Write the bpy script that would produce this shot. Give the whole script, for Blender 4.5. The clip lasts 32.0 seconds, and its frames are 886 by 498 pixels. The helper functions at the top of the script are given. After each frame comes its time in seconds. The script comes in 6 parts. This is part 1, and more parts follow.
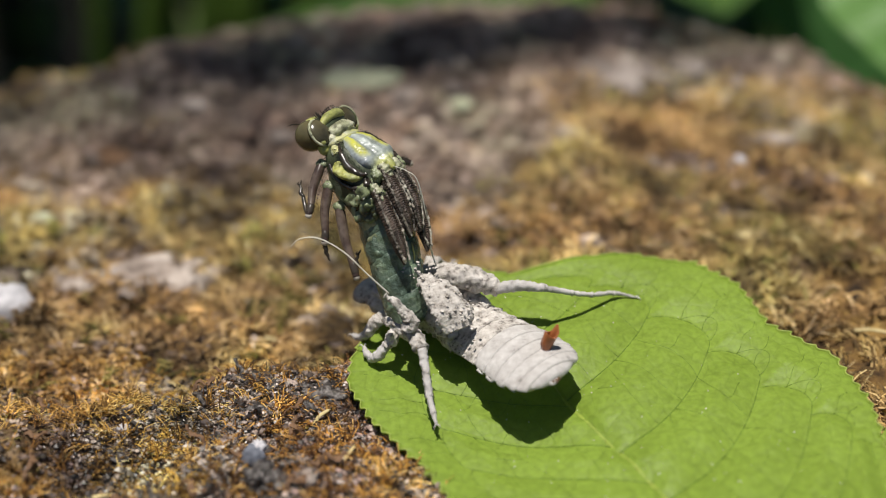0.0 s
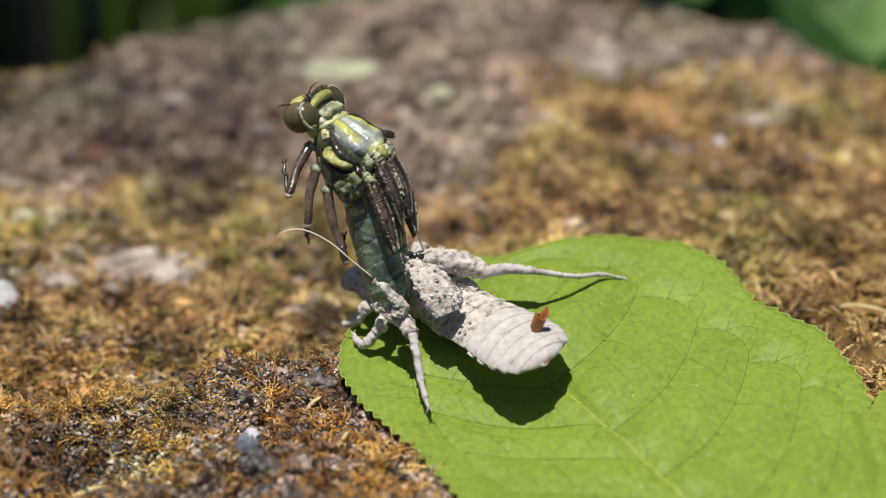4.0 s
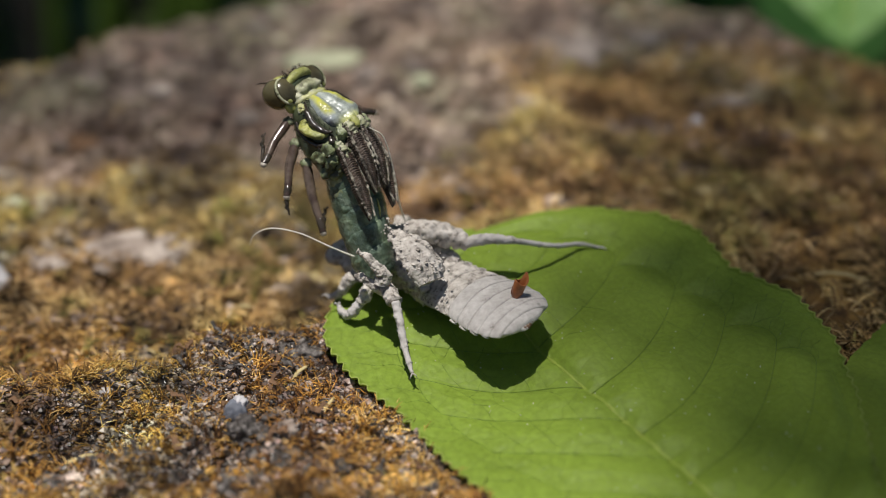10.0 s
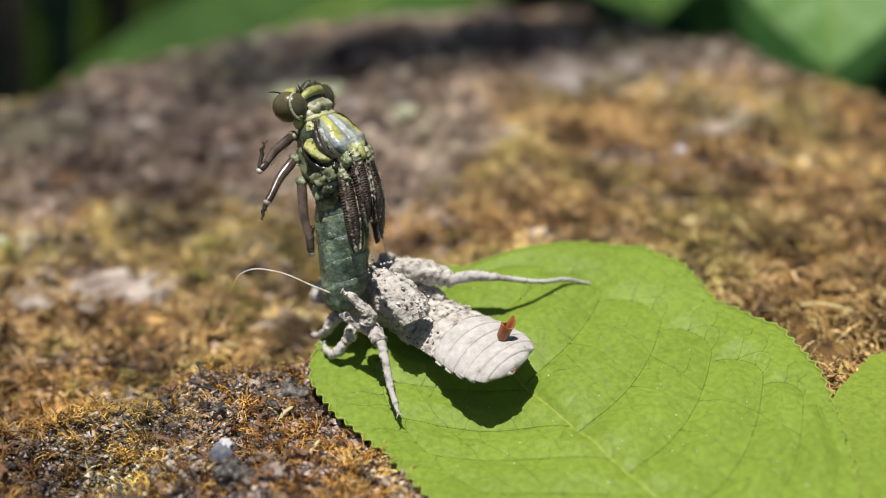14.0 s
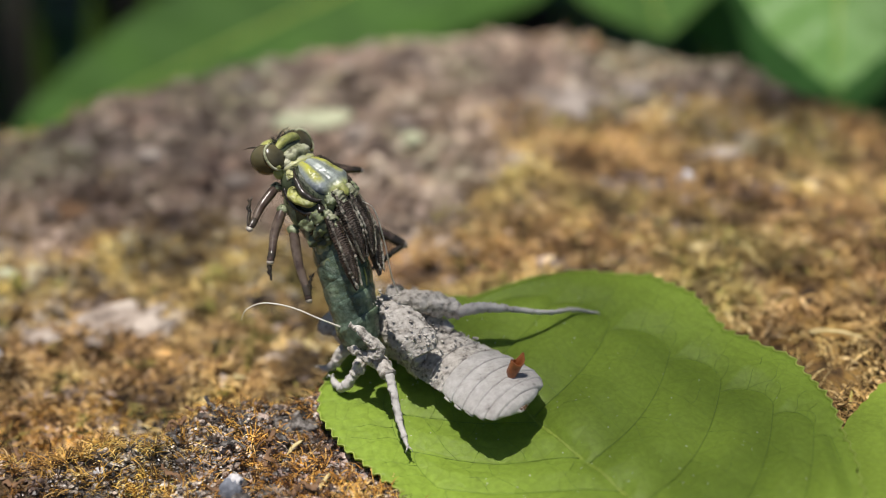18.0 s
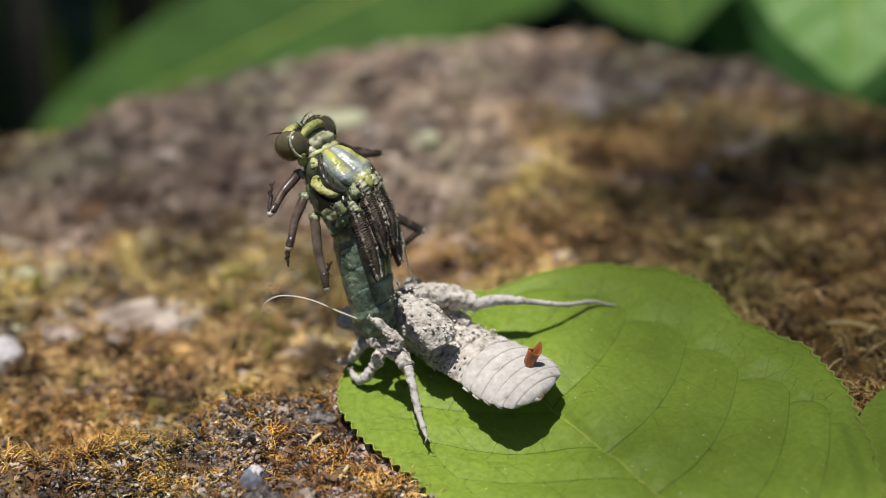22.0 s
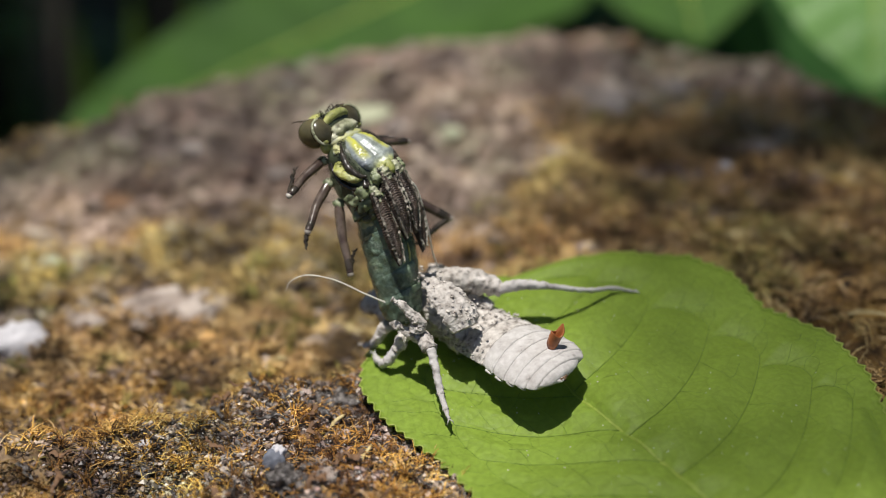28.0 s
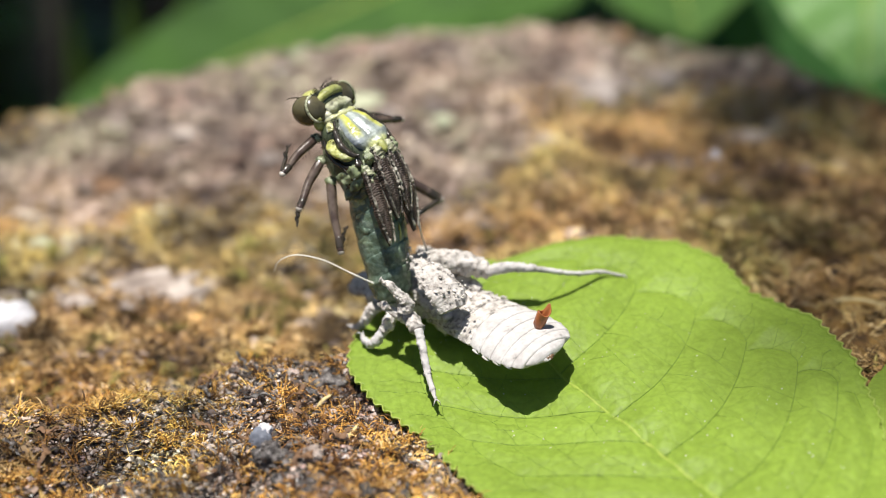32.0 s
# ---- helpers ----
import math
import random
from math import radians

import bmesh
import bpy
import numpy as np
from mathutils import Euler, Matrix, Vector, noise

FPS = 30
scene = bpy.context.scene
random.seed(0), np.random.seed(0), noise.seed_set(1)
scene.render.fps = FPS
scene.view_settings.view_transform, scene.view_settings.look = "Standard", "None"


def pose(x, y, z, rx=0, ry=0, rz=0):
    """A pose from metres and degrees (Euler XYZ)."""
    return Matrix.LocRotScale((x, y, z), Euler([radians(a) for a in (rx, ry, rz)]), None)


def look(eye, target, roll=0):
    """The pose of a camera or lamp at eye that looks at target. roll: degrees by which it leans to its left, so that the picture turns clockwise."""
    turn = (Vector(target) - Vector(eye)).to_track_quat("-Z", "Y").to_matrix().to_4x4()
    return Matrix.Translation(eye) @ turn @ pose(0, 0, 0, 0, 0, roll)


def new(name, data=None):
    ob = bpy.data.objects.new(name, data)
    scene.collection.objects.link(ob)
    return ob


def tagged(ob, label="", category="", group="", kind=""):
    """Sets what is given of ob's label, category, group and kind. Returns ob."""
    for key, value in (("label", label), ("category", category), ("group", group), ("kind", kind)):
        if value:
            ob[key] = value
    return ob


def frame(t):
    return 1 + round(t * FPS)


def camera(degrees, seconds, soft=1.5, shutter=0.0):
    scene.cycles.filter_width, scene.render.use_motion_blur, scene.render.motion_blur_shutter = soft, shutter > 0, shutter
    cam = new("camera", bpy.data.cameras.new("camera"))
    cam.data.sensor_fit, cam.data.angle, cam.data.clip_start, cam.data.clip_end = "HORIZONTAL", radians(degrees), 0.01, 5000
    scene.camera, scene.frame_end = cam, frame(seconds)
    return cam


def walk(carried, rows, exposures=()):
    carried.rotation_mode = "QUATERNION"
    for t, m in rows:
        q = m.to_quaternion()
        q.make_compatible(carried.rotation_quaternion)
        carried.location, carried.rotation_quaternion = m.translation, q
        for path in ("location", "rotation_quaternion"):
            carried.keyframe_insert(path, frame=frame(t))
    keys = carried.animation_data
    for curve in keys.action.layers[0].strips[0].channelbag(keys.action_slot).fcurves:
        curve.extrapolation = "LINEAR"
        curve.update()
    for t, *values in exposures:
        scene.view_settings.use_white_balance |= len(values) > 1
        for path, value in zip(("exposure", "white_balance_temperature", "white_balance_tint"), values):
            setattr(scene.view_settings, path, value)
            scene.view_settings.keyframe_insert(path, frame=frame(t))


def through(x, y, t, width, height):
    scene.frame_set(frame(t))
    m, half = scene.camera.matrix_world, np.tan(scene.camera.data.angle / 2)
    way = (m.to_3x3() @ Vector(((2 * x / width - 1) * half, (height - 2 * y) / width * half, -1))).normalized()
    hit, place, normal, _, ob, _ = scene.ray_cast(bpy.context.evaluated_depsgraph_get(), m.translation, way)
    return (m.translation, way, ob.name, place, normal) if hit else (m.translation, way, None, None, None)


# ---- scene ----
# ---- camera ----
MM = 0.001
cam = camera(28, 32.0, soft=1.0)
PATH = [
    (0.0, look((0.00128, -0.19659, 0.10567), (-0.00273, -0.00314, 0.00098), 2.140)),
    (0.5, look((0.00122, -0.19671, 0.10473), (-0.00187, -0.00372, -0.00084), 2.238)),
    (1.0, look((0.00058, -0.19744, 0.10406), (-0.00119, -0.00420, -0.00108), 2.154)),
    (1.5, look((-0.00052, -0.19610, 0.10527), (-0.00135, -0.00303, -0.00020), 2.250)),
    (2.0, look((-0.00096, -0.19779, 0.10392), (-0.00151, -0.00421, -0.00059), 1.919)),
    (2.5, look((-0.00123, -0.19784, 0.10491), (-0.00115, -0.00445, 0.00004), 1.783)),
    (4.5, look((-0.00065, -0.19800, 0.10383), (-0.00061, -0.00425, -0.00038), 1.223)),
    (5.0, look((-0.00138, -0.19834, 0.10288), (-0.00015, -0.00428, -0.00074), 1.354)),
    (5.5, look((-0.00121, -0.19814, 0.10332), (0.00022, -0.00411, -0.00036), 1.257)),
    (6.0, look((-0.00099, -0.19891, 0.10349), (0.00044, -0.00489, -0.00021), 1.102)),
    (6.5, look((-0.00085, -0.19921, 0.10433), (0.00084, -0.00510, 0.00080), 1.123)),
    (7.0, look((-0.00363, -0.20101, 0.10494), (-0.00205, -0.00486, 0.00533), 1.039)),
    (7.5, look((-0.00126, -0.20189, 0.10343), (-0.00143, -0.00649, 0.00234), 0.779)),
    (8.0, look((-0.00104, -0.20211, 0.10369), (-0.00090, -0.00667, 0.00268), 0.732)),
    (8.5, look((-0.00073, -0.20261, 0.10274), (-0.00074, -0.00694, 0.00216), 0.695)),
    (9.0, look((-0.00000, -0.20247, 0.10276), (0.00012, -0.00683, 0.00214), 0.714)),
    (9.5, look((-0.00032, -0.20408, 0.10185), (0.00046, -0.00821, 0.00169), 0.648)),
    (10.0, look((0.00046, -0.20410, 0.10159), (0.00135, -0.00934, -0.00072), 0.602)),
    (10.5, look((0.00047, -0.20484, 0.10061), (0.00161, -0.00959, -0.00076), 0.454)),
    (11.0, look((0.00080, -0.20266, 0.10328), (0.00211, -0.00833, 0.00015), 0.343)),
    (11.5, look((0.00156, -0.20308, 0.10276), (0.00248, -0.00874, -0.00035), 0.216)),
    (12.0, look((0.00183, -0.20285, 0.10348), (0.00306, -0.00836, 0.00066), 0.118)),
    (12.5, look((0.00007, -0.20220, 0.10407), (0.00217, -0.00777, 0.00116), 0.321)),
    (13.0, look((0.00088, -0.20211, 0.10409), (0.00236, -0.00740, 0.00170), 0.137)),
    (13.5, look((0.00142, -0.20214, 0.10409), (0.00332, -0.00699, 0.00253), 0.104)),
    (14.0, look((0.00075, -0.20236, 0.10389), (0.00322, -0.00692, 0.00290), 0.064)),
    (14.5, look((0.00107, -0.20213, 0.10440), (0.00345, -0.00665, 0.00348), -0.089)),
    (15.0, look((-0.00080, -0.20180, 0.10507), (0.00285, -0.00611, 0.00461), 0.016)),
    (15.5, look((0.00028, -0.20164, 0.10536), (0.00275, -0.00614, 0.00451), -0.164)),
    (17.5, look((0.00096, -0.20215, 0.10511), (0.00286, -0.00581, 0.00586), -0.572)),
    (18.0, look((0.00093, -0.20110, 0.10558), (0.00231, -0.00493, 0.00602), -0.668)),
    (18.5, look((0.00110, -0.20209, 0.10483), (0.00200, -0.00572, 0.00564), -0.855)),
    (19.0, look((0.00058, -0.20216, 0.10553), (0.00201, -0.00587, 0.00618), -0.887)),
    (19.5, look((-0.00098, -0.20262, 0.10577), (0.00012, -0.00652, 0.00606), -0.942)),
    (20.0, look((0.00033, -0.20263, 0.10503), (0.00043, -0.00641, 0.00555), -1.163)),
    (20.5, look((-0.00245, -0.20339, 0.10491), (-0.00074, -0.00681, 0.00614), -0.939)),
    (21.0, look((0.00075, -0.20334, 0.10423), (-0.00061, -0.00665, 0.00569), -1.393)),
    (21.5, look((0.00075, -0.20318, 0.10408), (0.00036, -0.00634, 0.00582), -1.289)),
    (22.0, look((0.00040, -0.20345, 0.10428), (0.00020, -0.00651, 0.00621), -1.239)),
    (22.5, look((0.00132, -0.20392, 0.10333), (0.00063, -0.00666, 0.00592), -1.289)),
    (23.0, look((0.00057, -0.20419, 0.10311), (0.00093, -0.00676, 0.00605), -1.091)),
    (23.5, look((-0.00072, -0.20454, 0.10314), (-0.00062, -0.00703, 0.00623), -1.046)),
    (24.0, look((-0.00052, -0.20463, 0.10314), (-0.00093, -0.00722, 0.00604), -1.081)),
    (24.5, look((-0.00118, -0.20493, 0.10335), (-0.00181, -0.00737, 0.00655), -1.083)),
    (25.0, look((0.00009, -0.20532, 0.10224), (-0.00241, -0.00768, 0.00564), -1.256)),
    (25.5, look((0.00067, -0.20570, 0.10174), (-0.00187, -0.00785, 0.00558), -1.230)),
    (27.5, look((-0.00059, -0.20619, 0.10082), (-0.00308, -0.00805, 0.00525), -1.089)),
    (28.0, look((0.00007, -0.20605, 0.10068), (-0.00271, -0.00782, 0.00529), -1.119)),
    (28.5, look((-0.00018, -0.20579, 0.10144), (-0.00292, -0.00757, 0.00604), -0.982)),
    (29.0, look((0.00040, -0.20643, 0.10060), (-0.00120, -0.00817, 0.00526), -0.700)),
    (29.5, look((0.00094, -0.20633, 0.10038), (-0.00090, -0.00796, 0.00528), -0.723)),
    (30.0, look((-0.00018, -0.20652, 0.09997), (-0.00121, -0.00804, 0.00508), -0.559)),
    (30.5, look((-0.00027, -0.20662, 0.09984), (-0.00114, -0.00809, 0.00505), -0.378)),
    (31.0, look((0.00048, -0.20692, 0.09946), (-0.00099, -0.00818, 0.00510), -0.453)),
    (31.5, look((0.00092, -0.20736, 0.09885), (-0.00124, -0.00880, 0.00414), -0.524)),
    (32.0, look((0.00066, -0.20760, 0.09871), (-0.00137, -0.00917, 0.00372), -0.452)),
]
EXPOSURES = [(0, 0.15, 6500, 10), (4.5, 0.27, 6500, 10), (6, 0.40, 6500, 10), (7, 0.17, 6500, 10), (9, -0.05, 6500, 10), (11, -0.05, 6500, 10), (13, 0.21, 6500, 10), (15, 0.31, 6500, 10), (19, 0.37, 6500, 10), (21, 0.31, 6500, 10), (22.5, 0.14, 6500, 10), (24, 0.60, 6400, 10), (25, 0.47, 6400, 10), (28, 0.17, 6400, 10), (29, 0.05, 6150, 11), (30, 0.41, 6400, 10), (31, 0.45, 6400, 10), (32, 0.69, 6350, 10)]
walk(cam, PATH, EXPOSURES)
cam.data.dof.use_dof = True
cam.data.dof.focus_distance = 0.1895
cam.data.dof.aperture_fstop = 12.2

# ---- light ----
SUN_DIR = Vector((-0.14, -0.10, 0.985)).normalized()
world = bpy.data.worlds.new("sky")
scene.world = world
world.use_nodes = True
wn = world.node_tree.nodes
sky = wn.new("ShaderNodeTexSky")
sky.sky_type = "NISHITA"
sky.sun_disc = False
sky.sun_elevation = math.asin(SUN_DIR.z)
sky.sun_rotation = math.atan2(SUN_DIR.x, SUN_DIR.y)
wn["Background"].inputs["Strength"].default_value = 0.05
world.node_tree.links.new(sky.outputs[0], wn["Background"].inputs["Color"])
sun = new("sun", bpy.data.lights.new("sun", "SUN"))
sun.data.energy = 5.0
sun.data.angle = radians(0.53)
sun.data.color = (1.0, 0.95, 0.87)
sun.matrix_world = look(SUN_DIR * 5, (0, 0, 0))


# ---- materials ----
def material(name, rough=0.6, metal=0.0, spec=0.5):
    m = bpy.data.materials.new(name)
    m.use_nodes = True
    b = m.node_tree.nodes["Principled BSDF"]
    b.inputs["Roughness"].default_value = rough
    b.inputs["Metallic"].default_value = metal
    b.inputs["Specular IOR Level"].default_value = spec
    return m, m.node_tree.nodes, m.node_tree.links, b


def coords(nodes, links, scale, detail=4.0, rough=0.55, kind="noise", out=0):
    """A texture in object space, scale in features per metre."""
    co = nodes.new("ShaderNodeTexCoord")
    if kind == "noise":
        tx = nodes.new("ShaderNodeTexNoise")
        tx.inputs["Detail"].default_value = detail
        tx.inputs["Roughness"].default_value = rough
    else:
        tx = nodes.new("ShaderNodeTexVoronoi")
    tx.inputs["Scale"].default_value = scale
    links.new(co.outputs["Object"], tx.inputs["Vector"])
    return tx.outputs[out]


def ramp(nodes, links, fac, stops):
    r = nodes.new("ShaderNodeValToRGB")
    while len(r.color_ramp.elements) < len(stops):
        r.color_ramp.elements.new(0.5)
    for e, (p, c) in zip(r.color_ramp.elements, stops):
        e.position = p
        e.color = (*c, 1)
    links.new(fac, r.inputs["Fac"])
    return r.outputs["Color"]


def mix(nodes, links, fac, a, b, how="MIX"):
    n = nodes.new("ShaderNodeMix")
    n.data_type = "RGBA"
    n.blend_type = how
    if isinstance(fac, float):
        n.inputs[0].default_value = fac
    else:
        links.new(fac, n.inputs[0])
    for sock, v in ((n.inputs[6], a), (n.inputs[7], b)):
        if isinstance(v, tuple):
            sock.default_value = (*v, 1)
        else:
            links.new(v, sock)
    return n.outputs[2]


def bump(nodes, links, bsdf, height, strength, distance):
    n = nodes.new("ShaderNodeBump")
    n.inputs["Strength"].default_value = strength
    n.inputs["Distance"].default_value = distance
    links.new(height, n.inputs["Height"])
    links.new(n.outputs[0], bsdf.inputs["Normal"])


def mat_noise(name, stops, scale, rough=0.7, spec=0.4, bump_scale=None, bump_strength=0.5, bump_mm=0.2,
              stops2=None, scale2=None, blend=0.5, island=0.0, sub=0.0):
    """Two scales of coloured variation, and a fine relief."""
    m, n, l, b = material(name, rough, 0.0, spec)
    col = ramp(n, l, coords(n, l, scale), stops)
    if stops2:
        col2 = ramp(n, l, coords(n, l, scale2, 6.0, 0.65), stops2)
        col = mix(n, l, blend, col, col2)
    if island:
        g = n.new("ShaderNodeNewGeometry")
        hsv = n.new("ShaderNodeHueSaturation")
        mr = n.new("ShaderNodeMapRange")
        mr.inputs["To Min"].default_value = 1 - island
        mr.inputs["To Max"].default_value = 1 + island
        l.new(g.outputs["Random Per Island"], mr.inputs["Value"])
        l.new(mr.outputs[0], hsv.inputs["Value"])
        l.new(col, hsv.inputs["Color"])
        col = hsv.outputs[0]
    l.new(col, b.inputs["Base Color"])
    if bump_scale:
        bump(n, l, b, coords(n, l, bump_scale, 6.0, 0.7), bump_strength, bump_mm * MM)
    if sub:
        b.inputs["Subsurface Weight"].default_value = sub
        b.inputs["Subsurface Radius"].default_value = (0.6 * MM, 0.8 * MM, 0.3 * MM)
        b.inputs["Subsurface Scale"].default_value = 1.0
    return m


def mat_leaf(name, base, dark, through, rough=0.42):
    """A leaf: light comes through it, fine cells, a slightly glossy cuticle."""
    m, n, l, b = material(name, rough, 0.0, 0.28)
    col = ramp(n, l, coords(n, l, 90, 3.0), [(0.3, dark), (0.7, base)])
    fine = ramp(n, l, coords(n, l, 1500, 3.0), [(0.35, (0.82, 0.82, 0.82)), (0.65, (1.08, 1.08, 1.08))])
    col = mix(n, l, 1.0, col, fine, "MULTIPLY")
    l.new(col, b.inputs["Base Color"])
    # a net of fine cross veins
    net = n.new("ShaderNodeTexVoronoi")
    net.feature = "DISTANCE_TO_EDGE"
    net.inputs["Scale"].default_value = 420
    co = n.new("ShaderNodeTexCoord")
    l.new(co.outputs["Object"], net.inputs["Vector"])
    line = ramp(n, l, net.outputs["Distance"], [(0.0, (0.86, 0.86, 0.86)), (0.05, (1, 1, 1))])
    col = mix(n, l, 1.0, col, line, "MULTIPLY")
    l.new(col, b.inputs["Base Color"])
    # puckered between the small veins
    cell = n.new("ShaderNodeMath")
    cell.operation = "SMOOTH_MIN"
    cell.inputs[1].default_value = 0.25
    cell.inputs[2].default_value = 0.2
    l.new(net.outputs["Distance"], cell.inputs[0])
    rel = n.new("ShaderNodeMath")
    rel.operation = "MULTIPLY_ADD"
    rel.inputs[1].default_value = 2.2
    l.new(cell.outputs[0], rel.inputs[0])
    l.new(coords(n, l, 1900, 4.0, 0.6), rel.inputs[2])
    bump(n, l, b, rel.outputs[0], 0.4, 0.22 * MM)
    tr = n.new("ShaderNodeBsdfTranslucent")
    tr.inputs["Color"].default_value = (*through, 1)
    ms = n.new("ShaderNodeMixShader")
    ms.inputs[0].default_value = 0.35
    l.new(b.outputs[0], ms.inputs[1])
    l.new(tr.outputs[0], ms.inputs[2])
    l.new(ms.outputs[0], n["Material Output"].inputs["Surface"])
    return m


M_LEAF = mat_leaf("leaf_green", (0.272, 0.39, 0.055), (0.225, 0.325, 0.043), (0.42, 0.54, 0.055), 0.50)
M_HANGLEAF = mat_leaf("hanging_leaf", (0.17, 0.34, 0.085), (0.14, 0.30, 0.07), (0.22, 0.42, 0.10))
M_VEIN = mat_leaf("leaf_vein", (0.42, 0.50, 0.10), (0.30, 0.41, 0.06), (0.46, 0.55, 0.09))
M_MARGIN = mat_leaf("leaf_margin", (0.42, 0.50, 0.12), (0.34, 0.44, 0.09), (0.52, 0.60, 0.12))
# Darker than the blade: the shadow line along each vein is in this colour.
M_SIDEVEIN = mat_leaf("leaf_side_vein", (0.20, 0.30, 0.045), (0.16, 0.25, 0.035), (0.30, 0.42, 0.05))
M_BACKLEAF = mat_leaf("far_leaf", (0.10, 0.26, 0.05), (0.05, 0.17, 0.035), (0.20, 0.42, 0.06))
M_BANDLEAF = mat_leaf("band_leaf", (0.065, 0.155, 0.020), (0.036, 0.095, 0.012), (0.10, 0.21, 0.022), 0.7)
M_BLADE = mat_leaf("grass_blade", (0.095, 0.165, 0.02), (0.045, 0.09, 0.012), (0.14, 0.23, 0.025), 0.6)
# Dark copy of the far leaf, with shade put into its colour.
M_DARKLEAF = mat_leaf("shade_tinted_leaf", (0.05, 0.14, 0.035), (0.03, 0.09, 0.02), (0.08, 0.2, 0.03))
M_STEM = mat_noise("herb_stem", [(0.3, (0.08, 0.12, 0.03)), (0.7, (0.14, 0.18, 0.05))], 60)
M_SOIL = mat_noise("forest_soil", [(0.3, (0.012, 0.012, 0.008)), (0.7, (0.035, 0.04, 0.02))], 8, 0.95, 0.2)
M_MUD = mat_noise("dried_mud_skin", [(0.30, (0.32, 0.30, 0.283)), (0.5, (0.42, 0.403, 0.39)), (0.70, (0.52, 0.502, 0.488))], 260, 0.92, 0.2,
                  2200, 0.55, 0.22, [(0.31, (0.07, 0.06, 0.055)), (0.38, (0.36, 0.33, 0.31)), (0.62, (0.58, 0.555, 0.535))], 900, 0.5)
M_MUDROUGH = mat_noise("caked_mud", [(0.32, (0.25, 0.22, 0.195)), (0.5, (0.47, 0.435, 0.40)), (0.70, (0.63, 0.595, 0.56))], 500, 0.95, 0.15,
                       2000, 0.7, 0.32, [(0.38, (0.04, 0.034, 0.03)), (0.45, (0.40, 0.365, 0.33)), (0.62, (0.66, 0.62, 0.58))], 1200, 0.6)
M_THREAD = mat_noise("white_thread", [(0.3, (0.6, 0.58, 0.5)), (0.7, (0.8, 0.78, 0.7))], 900, 0.5)
M_BUD = mat_noise("red_brown_bud", [(0.3, (0.17, 0.045, 0.018)), (0.7, (0.50, 0.18, 0.06))], 500, 0.3, 0.5, 2500, 0.3, 0.1)
M_BUDFOOT = mat_noise("bud_foot", [(0.3, (0.40, 0.16, 0.08)), (0.7, (0.75, 0.48, 0.34))], 600, 0.2, 0.5)
M_YELLOW = mat_noise("yellow_mark", [(0.30, (0.07, 0.085, 0.045)), (0.44, (0.26, 0.28, 0.06)), (0.58, (0.44, 0.44, 0.06)), (0.7, (0.50, 0.49, 0.22))], 380, 0.34, 0.45, 900, 0.6, 0.35,
                     [(0.36, (0.05, 0.055, 0.035)), (0.46, (0.28, 0.29, 0.12)), (0.62, (0.38, 0.38, 0.2))], 1100, 0.5)
M_MOTTLE = mat_noise("mottled_back", [(0.36, (0.13, 0.14, 0.12)), (0.45, (0.30, 0.33, 0.30)), (0.52, (0.40, 0.40, 0.10)), (0.62, (0.47, 0.46, 0.20)), (0.7, (0.24, 0.26, 0.24))], 330, 0.28, 0.5, 800, 0.6, 0.35,
                     [(0.34, (0.07, 0.07, 0.055)), (0.44, (0.33, 0.34, 0.22)), (0.64, (0.46, 0.46, 0.36))], 1000, 0.35)
M_DARKGREEN = mat_noise("dark_olive_body", [(0.35, (0.016, 0.02, 0.011)), (0.65, (0.07, 0.085, 0.045))], 700, 0.35, 0.5, 1500, 0.4, 0.15)
M_BLACK = mat_noise("black_chitin_and_shade", [(0.35, (0.012, 0.010, 0.008)), (0.65, (0.05, 0.04, 0.03))], 500, 0.22, 0.5)
M_LEG = mat_noise("dark_leg", [(0.35, (0.022, 0.013, 0.010)), (0.52, (0.055, 0.036, 0.028)), (0.70, (0.15, 0.115, 0.09))], 300, 0.20, 0.6, 2600, 0.12, 0.05)
M_EYE = mat_noise("dull_eye", [(0.35, (0.045, 0.037, 0.017)), (0.65, (0.115, 0.10, 0.05))], 220, 0.26, 0.45, 5000, 0.2, 0.05)
M_LOBE = mat_noise("head_lobe", [(0.35, (0.030, 0.026, 0.014)), (0.65, (0.085, 0.075, 0.042))], 400, 0.24, 0.45, 1200, 0.2, 0.1)
M_WING = mat_noise("folded_wing", [(0.36, (0.018, 0.012, 0.009)), (0.66, (0.10, 0.072, 0.055))], 1300, 0.5, 0.3, 2400, 0.7, 0.2)
M_WINGEDGE = mat_noise("wing_edge", [(0.36, (0.03, 0.024, 0.02)), (0.50, (0.18, 0.155, 0.125)), (0.68, (0.46, 0.43, 0.36))], 500, 0.4, 0.45, 1500, 0.6, 0.25)
M_PLEAT = mat_noise("wing_pleat", [(0.34, (0.025, 0.016, 0.013)), (0.66, (0.125, 0.085, 0.066))], 700, 0.35, 0.5, 2000, 0.4, 0.1)
M_STONE = mat_noise("grey_stone", [(0.3, (0.075, 0.083, 0.105)), (0.7, (0.210, 0.225, 0.270))], 900, 0.6, 0.4, 2500, 0.6, 0.2)
M_PALE = mat_noise("pale_stone", [(0.34, (0.10, 0.075, 0.06)), (0.46, (0.33, 0.265, 0.225)), (0.66, (0.58, 0.50, 0.44))], 300, 0.9, 0.3, 900, 0.9, 0.8)
M_FARSTONE = mat_noise("dull_stone", [(0.32, (0.10, 0.078, 0.066)), (0.5, (0.26, 0.215, 0.19)), (0.68, (0.44, 0.385, 0.35))], 300, 0.9, 0.3, 900, 0.9, 0.8)
